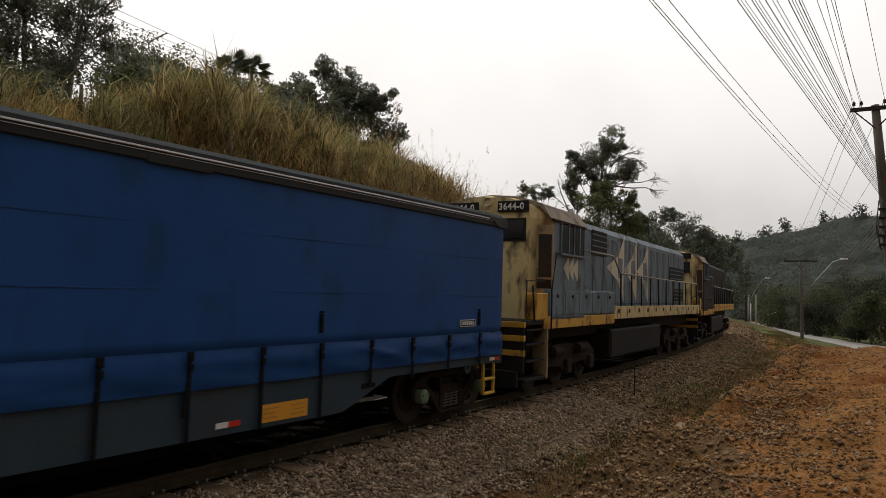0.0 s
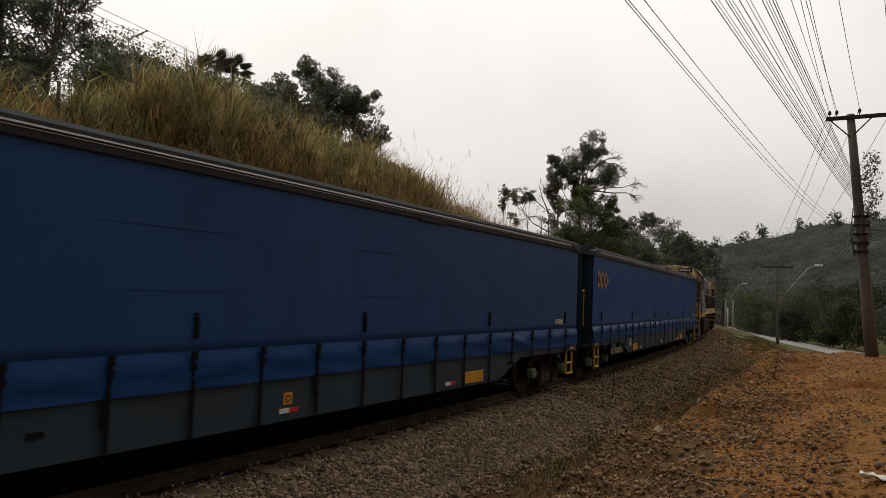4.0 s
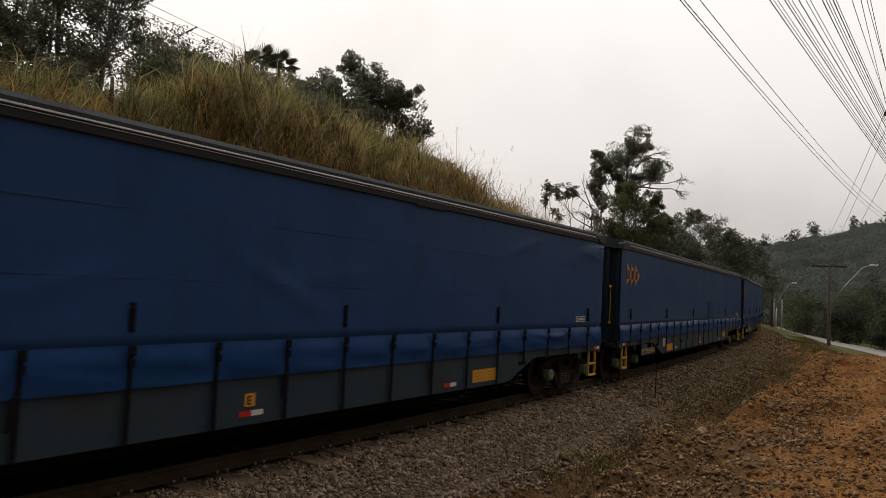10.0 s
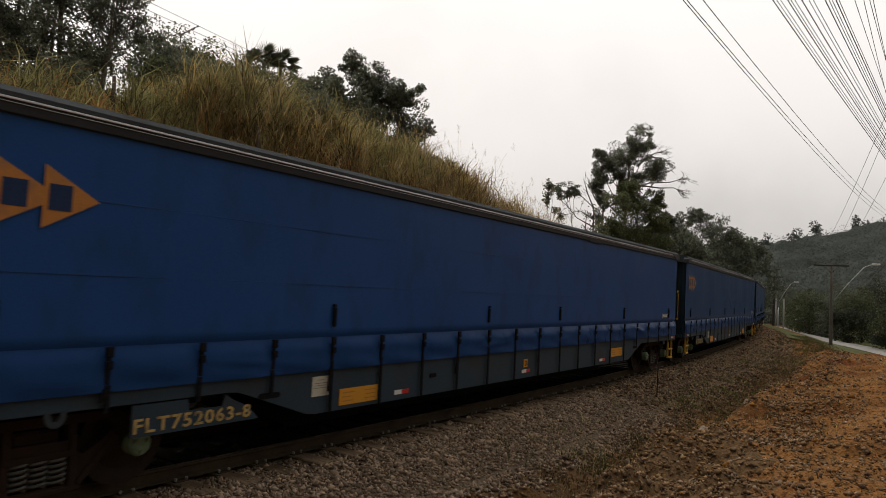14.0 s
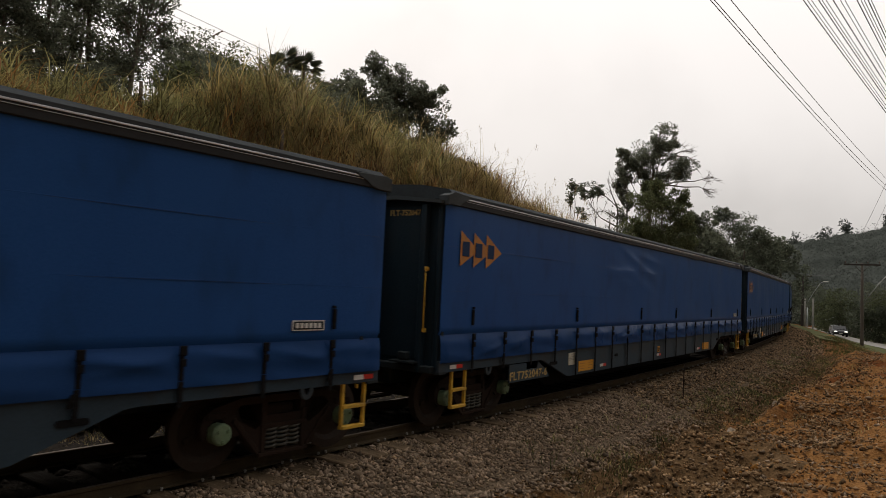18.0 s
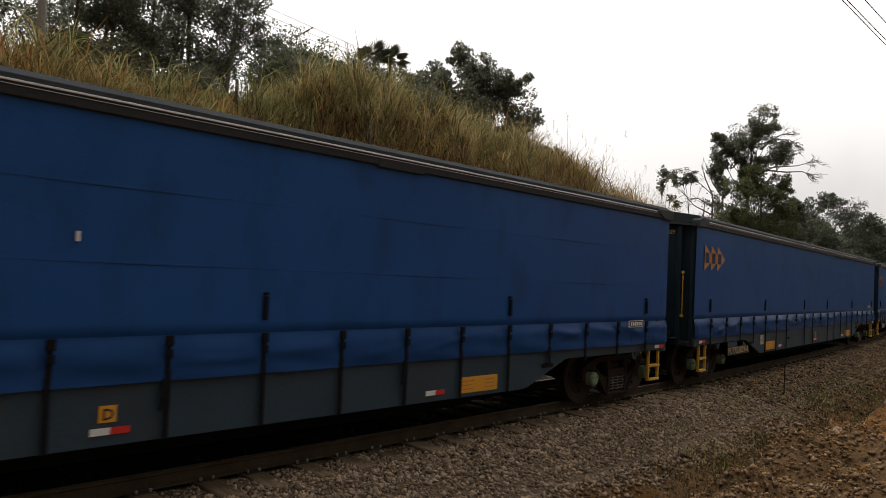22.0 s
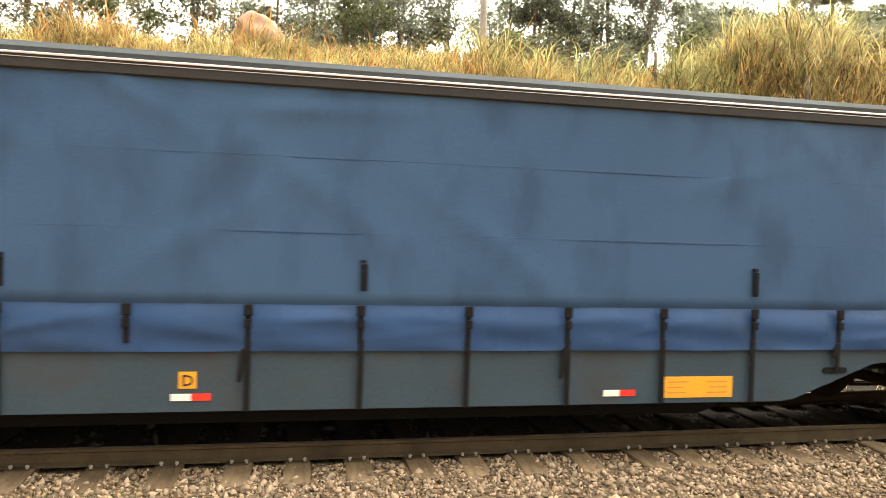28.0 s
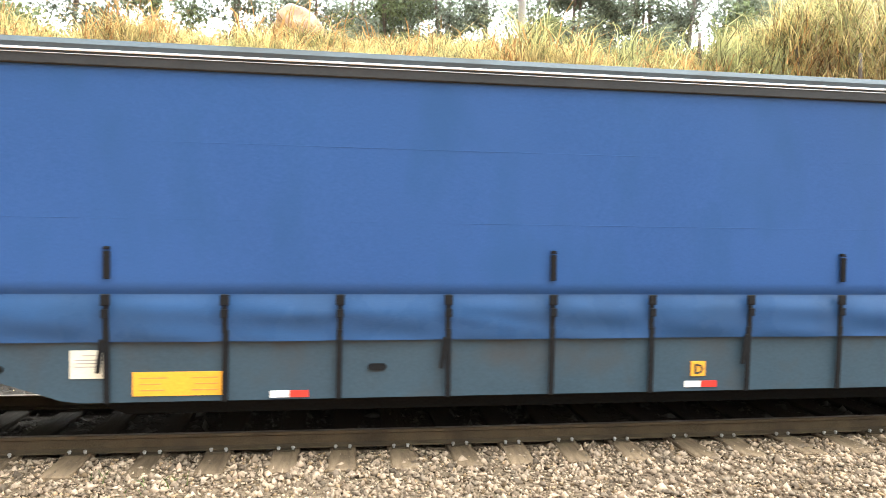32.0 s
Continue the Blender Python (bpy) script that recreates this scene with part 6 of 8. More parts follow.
def plant_trees():
    # the row behind the crest of the cutting
    dark = "dark evergreen tree on the crest of the cutting"
    west = ((-27, 31, 22, 2.6, M_LEAF_MID, 5200, 0.25), (-20, 29, 21, 2.4, M_LEAF_DARK, 5200, 0.3), (-14.5, 30, 23, 2.5, M_LEAF_MID, 5200, 0.25), (-9, 28, 22, 2.2, M_LEAF_DARK, 5000, 0.25),
            (-3, 30, 23, 2.4, M_LEAF_DARK, 5600, 0.2), (2.5, 28, 21, 2.1, M_LEAF_MID, 5000, 0.25), (7, 29, 23, 2.3, M_LEAF_DARK, 6400, 0.12), (11, 31, 24, 2.4, M_LEAF_DARK, 6400, 0.15))
    east = ((16.4, 31, 27, 2.3, M_LEAF_DARK, 6800, 0.2), (18.3, 29, 25, 2.3, M_LEAF_DARK, 6400, 0.12), (21, 30, 25, 2.4, M_LEAF_DARK, 6800, 0.1), (23.8, 28, 24, 1.7, M_LEAF_DARK, 4600, 0.1), (31, 29, 17.3, 1.5, M_LEAF_DARK, 3000, 0.1),
            (33.2, 31, 17.2, 1.6, M_LEAF_DARK, 3600, 0.1), (35.5, 30, 16.6, 1.4, M_LEAF_MID, 3000, 0.1), (-33, 30, 22, 2.6, M_LEAF_DARK, 4200, 0.25), (4.5, 36, 22, 2.4, M_LEAF_MID, 4200, 0.2), (-17, 36, 21, 2.6, M_LEAF_DARK, 4200, 0.2), (14.5, 36, 20, 2.0, M_LEAF_DARK, 2600, 0.4), (-6, 37, 21, 2.6, M_LEAF_MID, 4200, 0.2), (0.5, 34, 24, 2.6, M_LEAF_DARK, 6800, 0.1), (4, 33, 25, 2.6, M_LEAF_MID, 6800, 0.1), (7.8, 34, 25, 2.6, M_LEAF_DARK, 6800, 0.1), (22.8, 34, 26, 2.6, M_LEAF_DARK, 5200, 0.2))
    for k, (az, d, el, sp, lf, nl, cf) in enumerate(west + east):
        x, y = at_az(az, d)
        tree("tree", x, y, rise(el, d), sp, lf, dark if lf is M_LEAF_DARK else "leafy green tree on the crest of the cutting", 20 + k, int(nl * 1.4), 0.15, cf, 30, trunk_r=0.09, stems=1 + k % 2, clump_r=0.155)
    # lower trees that close the row behind the reeds
    for k, (az, d, el, sp) in enumerate(((21, 34, 18, 2.0), (25.2, 35, 17, 1.5), (30.2, 34, 18.9, 1.7), (32, 35, 18.7, 1.9), (34.5, 34, 18.1, 1.8), (36.8, 35, 17.5, 1.7), (38.2, 34, 17.0, 1.5), (40.4, 34, 16.5, 1.5), (41.6, 36, 16.1, 1.6), (43.2, 38, 15.4, 1.7))):
        x, y = at_az(az, d)
        tree("tree", x, y, rise(el, d), sp, (M_LEAF_DARK, M_LEAF_MID)[k % 3 == 1], "dense leafy tree behind the tall grass", 220 + k, 7000, 0.15, 0.08, 30, trunk_r=0.08, stems=2, clump_r=0.2)
    # slender light-leaved trees with visible stems
    formed_tree("slender_tree", 27.0, 28, 6.5, [(0.5, 12.2, 0.5), (1.0, 12.4, 0.4), (0.4, 11.4, 0.5), (0.9, 11.5, 0.45), (-0.3, 11.2, 0.45), (-0.7, 11.6, 0.45), (-0.3, 12.1, 0.5), (0.4, 12.8, 0.5), (0.7, 13.4, 0.5), (0.1, 13.8, 0.45), (0.5, 14.3, 0.4), (-0.5, 12.9, 0.4), (1.0, 11.0, 0.3)], [], M_LEAF_GREY, "slender pale-leaved tree with a thin leaning trunk", 60, 6000, 0.1, 0.09, M_TWIG)
    x, y = at_az(27, 29)
    tree("slender_tree", x, y, rise(22.5, 29), 1.0, M_LEAF_GREY, "slender pale-leaved tree with a thin trunk", 61, 2600, 0.11, 0.3, 34, trunk_r=0.07, twigs=2, clump_r=0.22)
    # shrubs under the row
    for k, az in enumerate((-24, -18, -12, 1, 5, 9.5, 16, 19, 22, 25, 30.5, 32, 34.5, 37, 40.5, 43)):
        d = 26 + (k % 3) * 1.3
        x, y = at_az(az, d)
        g = ground_z(x, y)
        tree("shrub", x, y, g + 1.7 + 0.5 * (k % 4), 1.2, M_LEAF_DARK if k % 2 else M_LEAF_MID, "dense dark shrub at the edge of the grass", 90 + k, 1700, 0.19, 0.05, 12, trunk_r=0.04, stems=2, clump_r=0.3)
    # the round-topped tree, and its lower neighbour
    formed_tree("broad_tree", 48.3, 46, 6, [(-2.2, 16.7, 0.82), (-0.6, 16.1, 1.13), (0.7, 15.3, 1.01), (1.7, 14.9, 0.7), (-0.9, 14.9, 0.78), (-1.8, 14.2, 0.97), (1.6, 13.3, 1.17), (0.0, 13.2, 1.36), (2.6, 12.3, 0.78), (-1.4, 13.1, 1.17), (1.4, 11.9, 0.97), (0, 11.2, 1.3), (-2, 11.4, 1.3), (0.4, 14.2, 1.0), (-1.2, 15.6, 0.8)],
                [], M_LEAF_DARK, "broad dark round-topped tree behind the slope", 130, 30000, 0.17, 0.2)
    formed_tree("broad_tree", 43.6, 44, 6, [(0.2, 14.6, 0.93), (-0.8, 14.3, 0.7), (0.3, 13.6, 0.97), (-1.8, 14.1, 0.58), (1.2, 13.2, 1.0), (-0.8, 12.8, 1.1)],
                [], M_LEAF_DARK, "broad dark low tree behind the slope", 131, 15000, 0.17, 0.14)
    for az, el, sd in ((42.8, 15.6, 132), (44.6, 14.8, 133), (46, 17.0, 135), (52.8, 10.6, 134)):
        x, y = at_az(az, 44)
        tree("broad_tree", x, y, rise(el, 44), 1.9, M_LEAF_DARK, "dark low tree behind the slope", sd, 6000, 0.24, 0.15, 26, clump_r=0.25)
    # the tall ragged tree beyond the bend, with its companions
    formed_tree("tall_tree", 68.7, 76, 0, [(0.5, 19.1, 1.5), (-1.5, 18.0, 1.35), (-3.0, 17.2, 0.77), (1.9, 18.9, 0.86), (-0.3, 16.8, 1.07), (0.8, 17.9, 1.2), (-2.9, 15.6, 0.9), (-1.8, 16.2, 0.9), (1.7, 15.5, 1.6), (3.3, 15.3, 1.1), (0.8, 14.9, 1.1), (-3.3, 14.2, 0.7), (-0.8, 15.1, 0.8)],
                [[(0.6, 13.6), (2.1, 14.3), (4.2, 14.4), (6.0, 14.9)], [(1.6, 14.0), (3.2, 13.7), (4.6, 13.7), (5.5, 13.3)], [(0.8, 16.2), (2.0, 17.0), (3.4, 16.9), (4.3, 16.4)], [(1.4, 16.8), (2.6, 17.4), (3.4, 17.6)]],
                M_LEAF_DARK, "tall ragged dark tree with open crown and bare twigs", 140, 22000, 0.2, 0.3, twigs=12)
    formed_tree("thin_tree", 66.7, 75, 0, [(-0.1, 14.6, 0.7), (-0.4, 13.2, 0.6), (0.3, 12.2, 0.7), (-0.3, 10.6, 0.7), (0.4, 9.2, 0.8)], [[(0, 11.5), (-0.8, 12.4), (-1.6, 14.4)]], M_LEAF_DARK, "thin ragged tree with sparse leaves", 141, 3200, 0.2, 0.14, M_TWIG, twigs=8)
    formed_tree("umbrella_tree", 64.9, 78, 0, [(-1.5, 13.5, 1.0), (-2.3, 13.6, 0.65), (-0.6, 13.7, 0.6)], [[(1.6, 8.9), (1.6, 11.7), (0.4, 12.8), (-0.6, 13.3)], [(1.6, 11.7), (0.9, 13.2), (0.4, 14.8)], [(1.6, 10.4), (0.2, 11.4), (-0.6, 11.3)], [(1.6, 9.6), (-0.2, 10.6), (-1.3, 11.9)]],
                M_LEAF_GREY, "slim half-bare tree with a small umbrella crown", 147, 3400, 0.16, 0.12, M_TWIG, 0.45, 8)
    formed_tree("leafy_tree", 69.4, 70, 0, [(-0.5, 12.5, 1.2), (-1.5, 11.1, 1.4), (0.9, 10.8, 1.5), (-0.1, 9.4, 1.8), (1.8, 11.7, 0.8), (-2.0, 9.1, 1.1), (2.2, 9.8, 1.1), (0.2, 7.5, 1.7), (-1.3, 13.1, 0.65), (-1.8, 7.4, 1.4), (2.0, 7.6, 1.4)],
                [], M_LEAF_MID, "dense mid-green tree below the tall one", 142, 26000, 0.2, 0.2)
    formed_tree("feathery_tree", 73.5, 86, -0.5, [(1.6, 11.3, 1.3), (3.0, 10.7, 1.3), (1.1, 12.2, 0.85), (-0.1, 12.1, 0.8), (4.4, 9.9, 0.85), (5.4, 9.1, 0.8), (2.6, 9.3, 1.3), (0.5, 9.4, 1.4)],
                [], M_LEAF_GREY, "pale feathery tree beyond the bend", 148, 8500, 0.2, 0.16, M_TWIG, 0.6)
    formed_tree("roadside_tree", 72.3, 84, -0.5, [(-0.2, 10.6, 1.6), (-0.9, 11.4, 1.0), (0.8, 9.6, 1.4), (-1.2, 9.0, 1.5), (1.8, 8.2, 1.5)],
                [], M_LEAF_DARK, "rounded dark tree beyond the bend", 149, 12000, 0.22, 0.16)
    for az, el, sd, sp in ((65.4, 8.0, 143, 2.0), (63.6, 6.6, 144, 2.0), (66.4, 7.9, 153, 2.2)):
        x, y = at_az(az, 74)
        tree("bare_tree", x, y, rise(el, 74), sp, M_LEAF_GREY, "nearly leafless grey tree", sd, 200, 0.26, 0.35, 20, twigs=5, trunk_r=0.17, base=0, bark=M_TWIG)
    formed_tree("young_tree", 62.7, 60, 1, [(-0.4, 11.5, 0.4), (0.3, 9.3, 0.42), (-0.5, 10.1, 0.3), (-0.1, 11.2, 0.25), (0.9, 8.7, 0.34), (-0.5, 10.6, 0.3)], [], M_LEAF_DARK, "thin young tree with sparse large leaves", 146, 700, 0.22, 0.05)
    for k, (az, d, el, sp, lf) in enumerate(((73.6, 90, 5.2, 3.0, M_LEAF_DARK), (75.6, 94, 5.4, 3.2, M_LEAF_GREY), (76.8, 96, 5.6, 3.2, M_LEAF_GREY), (78.0, 105, 5.0, 3.0, M_LEAF_GREY),
                                             (68, 84, 6.5, 3.6, M_LEAF_DARK), (71, 88, 6.3, 3.6, M_LEAF_DARK), (66, 84, 5.0, 3.0, M_LEAF_MID), (73.2, 80, 5.4, 3.0, M_LEAF_DARK), (76, 100, 4.8, 3.4, M_LEAF_DARK), (64, 82, 4.2, 2.6, M_LEAF_DARK))):
        x, y = at_az(az, d)
        tree("roadside_tree", x, y, rise(el, d), sp, lf, "rounded dark tree beyond the bend" if lf is M_LEAF_DARK else "pale feathery tree beyond the bend", 160 + k, 7000, 0.37, 0.15, 30, clump_r=0.2, base=-0.5)
    # bushes and trees across the road
    for k, (az, d, el, sp, lf) in enumerate(((87.6, 92, 0.9, 2.6, M_BUSH), (86.6, 96, 0.2, 2.2, M_BUSH_DARK), (85.2, 112, 1.6, 3.4, M_BUSH), (83.6, 118, 1.8, 3.6, M_LEAF_GREY), (82, 122, 1.3, 3.4, M_BUSH), (88.6, 110, 2.2, 3.6, M_BUSH_DARK),
                                             (90.5, 100, 2.4, 3.8, M_BUSH_DARK), (84.4, 104, 0.1, 2.6, M_BUSH_DARK), (80.6, 140, 1.4, 3.6, M_LEAF_GREY), (92, 90, 2.6, 4, M_BUSH_DARK), (81.3, 130, 0.6, 2.4, M_BUSH), (86, 128, 2.6, 4, M_BUSH_DARK), (87.2, 135, 2.9, 4, M_LEAF_GREY), (79.4, 150, 2.2, 4, M_BUSH_DARK))):
        x, y = at_az(az, d)
        tree("bush", x, y, rise(el, d), sp, lf, "rounded bush across the road", 190 + k, 6500, 0.27, 0.08, 24, clump_r=0.26, stems=2, base=-2.4)


plant_trees()


def palm(x, y, top):
    z0 = ground_z(x, y) - 0.1
    th = empty("palm_tree", pose(x, y, z0), label="fan palm rising behind the tall grass", category="palm")
    h = top - z0
    part("trunk", tube("trunk", [(0, 0, 0), (0.05, 0, h * 0.5), (0, 0.04, h - 0.5)], [0.14, 0.11, 0.1], M_BARK), th)
    rng = np.random.default_rng(9)

    def fan():
        vs, fs = [], []
        for i in range(13):
            a = radians(-75 + 12.5 * i)
            w = 0.04
            l = 0.72 - 0.2 * abs(i - 6) / 6
            b = len(vs)
            vs += [(0, 0, 0), (math.sin(a - w) * l * 0.6, 0.05, math.cos(a - w) * l * 0.6), (math.sin(a) * l, -0.12, math.cos(a) * l), (math.sin(a + w) * l * 0.6, 0.05, math.cos(a + w) * l * 0.6)]
            fs += [(b, b + 1, b + 2), (b, b + 2, b + 3)]
        return mesh_of("frond", vs, fs, M_LEAF_GREY)
    me = fan()
    for k in range(13):
        az, tilt = 27.7 * k * 5 + rng.uniform(-10, 10), rng.uniform(0, 85)
        ln = 0.42
        d = Matrix.Rotation(radians(az), 4, "Z") @ Matrix.Rotation(radians(tilt), 4, "X")
        part("frond", me, th, "", Matrix.Translation((0, 0, h - 0.5)) @ d @ Matrix.Translation((0, 0, ln)))
        part("stalk", cached("palm_stalk", lambda: tube("stalk", [(0, 0, 0), (0, 0, 0.37)], 0.012, M_BARK, 5)), th, "", Matrix.Translation((0, 0, h - 0.5)) @ d)


palm(*at_az(38.5, 35), rise(17.6, 35))
palm(*at_az(39.8, 36), rise(17.4, 36))


def canopy():
    """The closed canopy of the far woods, humped crown by crown."""
    azs, ds = np.radians(np.linspace(-62, 108, 380)), spread((152, 260, 40), (260, 520, 60), (520, 900, 12))
    A, Q = np.meshgrid(azs, ds, indexing="ij")
    X, Y = Q * np.sin(A), Q * np.cos(A)
    hump = 1.6 * fbm(X, Y, 0.33) + 2.2 * fbm(X, Y, 0.13, 3) + 0.9 * fbm(X, Y, 0.9, 5)
    front = lerp(Q, [165, 250, 300, 330], [0, 1, 1, 0]) * lerp(np.degrees(A), [50, 70, 78, 84, 92, 108], [4, 6, 8, 8.5, 11, 14])
    Z = land(X, Y) + lerp(Q, [152, 175], [0.05, 4.5]) + np.where(Q > 165, hump, 0) + front
    # canopy colour is greyed to carry the valley haze
    return grid_mesh("wooded_hills", np.stack([X, Y, Z], -1).reshape(-1, 3), len(azs), len(ds), material("hazed_wood_canopy", (0.05, 0.058, 0.052), (0.069, 0.077, 0.069), 0.95, scale=0.08, fine=0.6, bump=0.8, depth=1.0, spec=0.0))


tagged(new("wooded_hills", canopy()), "wooded hills across the valley with haze greyed into their colour", "hills", kind="structure")


def far_forest():
    """The wooded hills across the valley: thousands of crowns as leafy clumps."""
    rng = np.random.default_rng(3)
    az = np.concatenate([rng.uniform(56, 104, 2600), rng.uniform(76, 96, 1500), rng.uniform(-60, 56, 700)])
    d = np.concatenate([rng.uniform(150, 470, 2600), rng.uniform(165, 320, 1500), rng.uniform(190, 420, 700)])
    x, y = d * np.sin(np.radians(az)), d * np.cos(np.radians(az))
    z = land(x, y) + lerp(d, [165, 250, 300, 330], [0, 1, 1, 0]) * lerp(az, [50, 70, 78, 84, 92, 108], [4, 6, 8, 8.5, 11, 14])
    hgt = rng.uniform(4, 9, len(x))
    cs = np.stack([x, y, z + 2.5 + hgt * 0.45], 1)
    low = np.stack([x, y, z + 1.5 + hgt * 0.25], 1)
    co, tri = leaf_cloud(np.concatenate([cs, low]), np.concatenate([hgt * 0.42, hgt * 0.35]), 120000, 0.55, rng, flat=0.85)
    stuff("far_forest", [(co, tri)], M_LEAF_FAR, "far hill forest with haze put into its grey-green leaf colour", "forest")
    # thin emergent stems and crowns along the skyline
    cs = []
    for k in range(22):
        a = rng.uniform(78, 91)
        dd = rng.uniform(400, 450)
        xx, yy = at_az(a, dd)
        zz = ground_z(xx, yy)
        for q in range(3):
            cs.append((xx + rng.normal(0, 1.5), yy, zz + 6.5 + 1.8 * q + rng.normal(0, 0.8)))
    cs = np.array(cs)
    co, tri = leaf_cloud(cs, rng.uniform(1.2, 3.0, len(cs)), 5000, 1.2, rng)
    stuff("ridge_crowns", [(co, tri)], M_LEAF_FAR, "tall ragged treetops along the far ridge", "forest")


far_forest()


# ---------------------------------------------------------------- poles, wires, wall, boulder, car
def crossarm_pole(x, y, top, lean_x, lean_y, arm_az, arm_len, mat, label, shift=0.0, r=0.15, insul=4, base=None, pins=None):
    """A utility pole with a crossarm, braces and pin insulators. Returns it and the insulators' places."""
    z0 = (ground_z(x, y) if base is None else base) - 0.3
    h = top - z0
    th = empty("utility_pole", pose(x, y, z0), label=label, category="utility pole")
    tx, ty = lean_x, lean_y
    part("shaft", tube("shaft", [(tx * f, ty * f, h * f) for f in (0, 0.25, 0.5, 0.75, 1)], [r * (1.15 - 0.45 * f) for f in (0, 0.25, 0.5, 0.75, 1)], mat, 12), th)
    a = radians(arm_az)
    u = Vector((math.sin(a), math.cos(a), 0))
    c = Vector((tx, ty, h)) * 0.985
    m = Matrix.Translation(c + u * shift) @ Matrix.Rotation(math.atan2(u.y, u.x), 4, "Z")
    part("crossarm", box("crossarm", -arm_len / 2, arm_len / 2, -0.17, -0.06, -0.07, 0.07, M_POLEDARK, 0.01), th, "dark timber crossarm", m)
    ends = []
    for sgn in (-1, 1):
        part("brace", tube("brace", [(sgn * 0.65 - shift, -0.1, -0.07), (-shift, -0.1, -0.75)], 0.025, M_POLEDARK, 5), th, "", m)
    for k in range(insul):
        q = pins[k] if pins else -arm_len / 2 + 0.12 + (arm_len - 0.24) * k / (insul - 1)
        part("insulator", cached("insulator", lambda: lathe("insulator", [(0.015, 0), (0.015, 0.08), (0.06, 0.09), (0.05, 0.14), (0.065, 0.15), (0.04, 0.22), (0.03, 0.24)], M_INSUL, "z", 10, True)), th, "brown pin insulator", m @ pose(q, -0.115, 0.07))
        ends.append(Vector((x, y, z0)) + (m @ Vector((q, -0.115, 0.3))))
    return th, ends


def wire(a, b, r=0.006, sag=0.0, name="overhead_wire", label="dark overhead wire between poles", mat=None):
    a, b = Vector(a), Vector(b)
    pts = [a.lerp(b, f) - Vector((0, 0, 4 * sag * f * (1 - f))) for f in (i / 12 for i in range(13))]
    return tagged(new(name, tube(name, pts, r, mat or M_WIRE, 5)), label, "wire", "overhead wires")


def aim(az, el, d):
    """A place by bearing, elevation and distance from the eye."""
    e = radians(el)
    x, y = at_az(az, d * math.cos(e))
    return Vector((x, y, EYE + d * math.sin(e)))


M_POLEBROWN = material("weathered_brown_pole", (0.06, 0.05, 0.04), (0.115, 0.097, 0.08), 0.95, scale=2, fine=30, bump=0.4, stretch=(1, 1, 0.2), stain=(0.03, 0.024, 0.02), stain_scale=1.5)
near_pole, near_ends = crossarm_pole(29.5, 0.36, rise(13.9, 29.3), -0.1, 0.68, 176, 2.8, M_POLEBROWN, "leaning brown utility pole with crossarm and creeper", 0.6, r=0.19, pins=(-1.28, -1.05, -0.32, 0.75))
far_pole, far_ends = crossarm_pole(76.0, 8.9, rise(3.1, 76.3), 0.0, 0.1, 172, 3.0, M_POLEBROWN, "brown utility pole beside the road", r=0.15, base=-2.5)
third_pole, third_ends = crossarm_pole(122, 22.5, rise(2.1, 124), 0, 0, 165, 2.6, M_POLEDARK, "distant dark utility pole by the road", r=0.2, base=-2.5)

# cable rack and creeper on the near pole
hub = Vector((29.45, 0.72, rise(6.7, 29.3)))
rack = empty("cable_rack", pose(*hub), label="tangled black cable rack clamped to the pole", category="cable rack")
for k in range(5):
    part("clamp", cached("clamp", lambda: box("clamp", -0.24, 0.24, -0.26, 0.24, -0.03, 0.03, M_LBLACK, 0.01)), rack, "", pose(0, 0, -1.3 + 0.32 * k))
for k in range(7):
    a = k * 0.9
    part("cable_loop", tube("cable_loop", [(0.22 * math.cos(a), 0.22 * math.sin(a), -1.6 + 0.1 * k), (0.34 * math.cos(a + 0.4), 0.34 * math.sin(a + 0.4), -0.7), (0.24 * math.cos(a + 0.9), 0.24 * math.sin(a + 0.9), 0.3)], 0.02, M_WIRE, 5), rack)


def creeper():
    rng = np.random.default_rng(31)
    cs = np.array([(29.45 + rng.normal(0, 0.08), 0.6 - 0.25 * rng.random() + rng.normal(0, 0.1), rise(6.5, 29.3) + 2.3 * f) for f in np.linspace(0, 1, 22)])
    co, tri = leaf_cloud(cs, np.full(len(cs), 0.26), 900, 0.1, rng, 0.8)
    return tagged(new("creeper", fast_mesh("creeper", co, tri, M_LEAF_DARK)), "dry leafy creeper hanging on the pole", "plant", kind="stuff")


creeper()

# bundle of communication cables from the rack, passing overhead
for k, az in enumerate((78.89, 79.14, 79.39, 79.84, 80.05, 80.3, 80.74, 81.19, 81.47, 82.23, 82.47, 82.67, 82.91, 83.1)):
    q = aim(az, 22.6, 14)
    p = hub + Vector((0, 0.1, 0.35 + 0.07 * k))
    wire(p, p + (q - p) * 1.8, 0.006 + 0.003 * (k % 3 == 0), 0.12, "cable", "black communication cable passing overhead")
# conductors to the crossarm
for k, (az, e) in enumerate(((84.27, 0), (84.84, 0), (85.18, 1), (85.41, 1), (87.26, 2), (90.09, 3))):
    q, p = aim(az, 22.0, 17), near_ends[e] + Vector((0, 0.05 * (k % 2), 0))
    wire(p, p + (q - p) * 1.8, 0.007, 0.1)
for k in range(4):
    wire(near_ends[k], far_ends[k], 0.009, 0.5)
    wire(far_ends[k], third_ends[k], 0.012, 0.6)
for k in range(5):
    wire(hub + Vector((0, 0, -0.8 + 0.2 * k)), Vector((76.0, 8.9, 2.4 + 0.25 * k)), 0.012, 0.7, "cable", "black communication cable along the road")
    wire(hub + Vector((0, 0, -0.8 + 0.2 * k)), Vector((60.0, -22, 4.4 + 0.25 * k)), 0.01, 0.5, "cable", "black communication cable across the road")
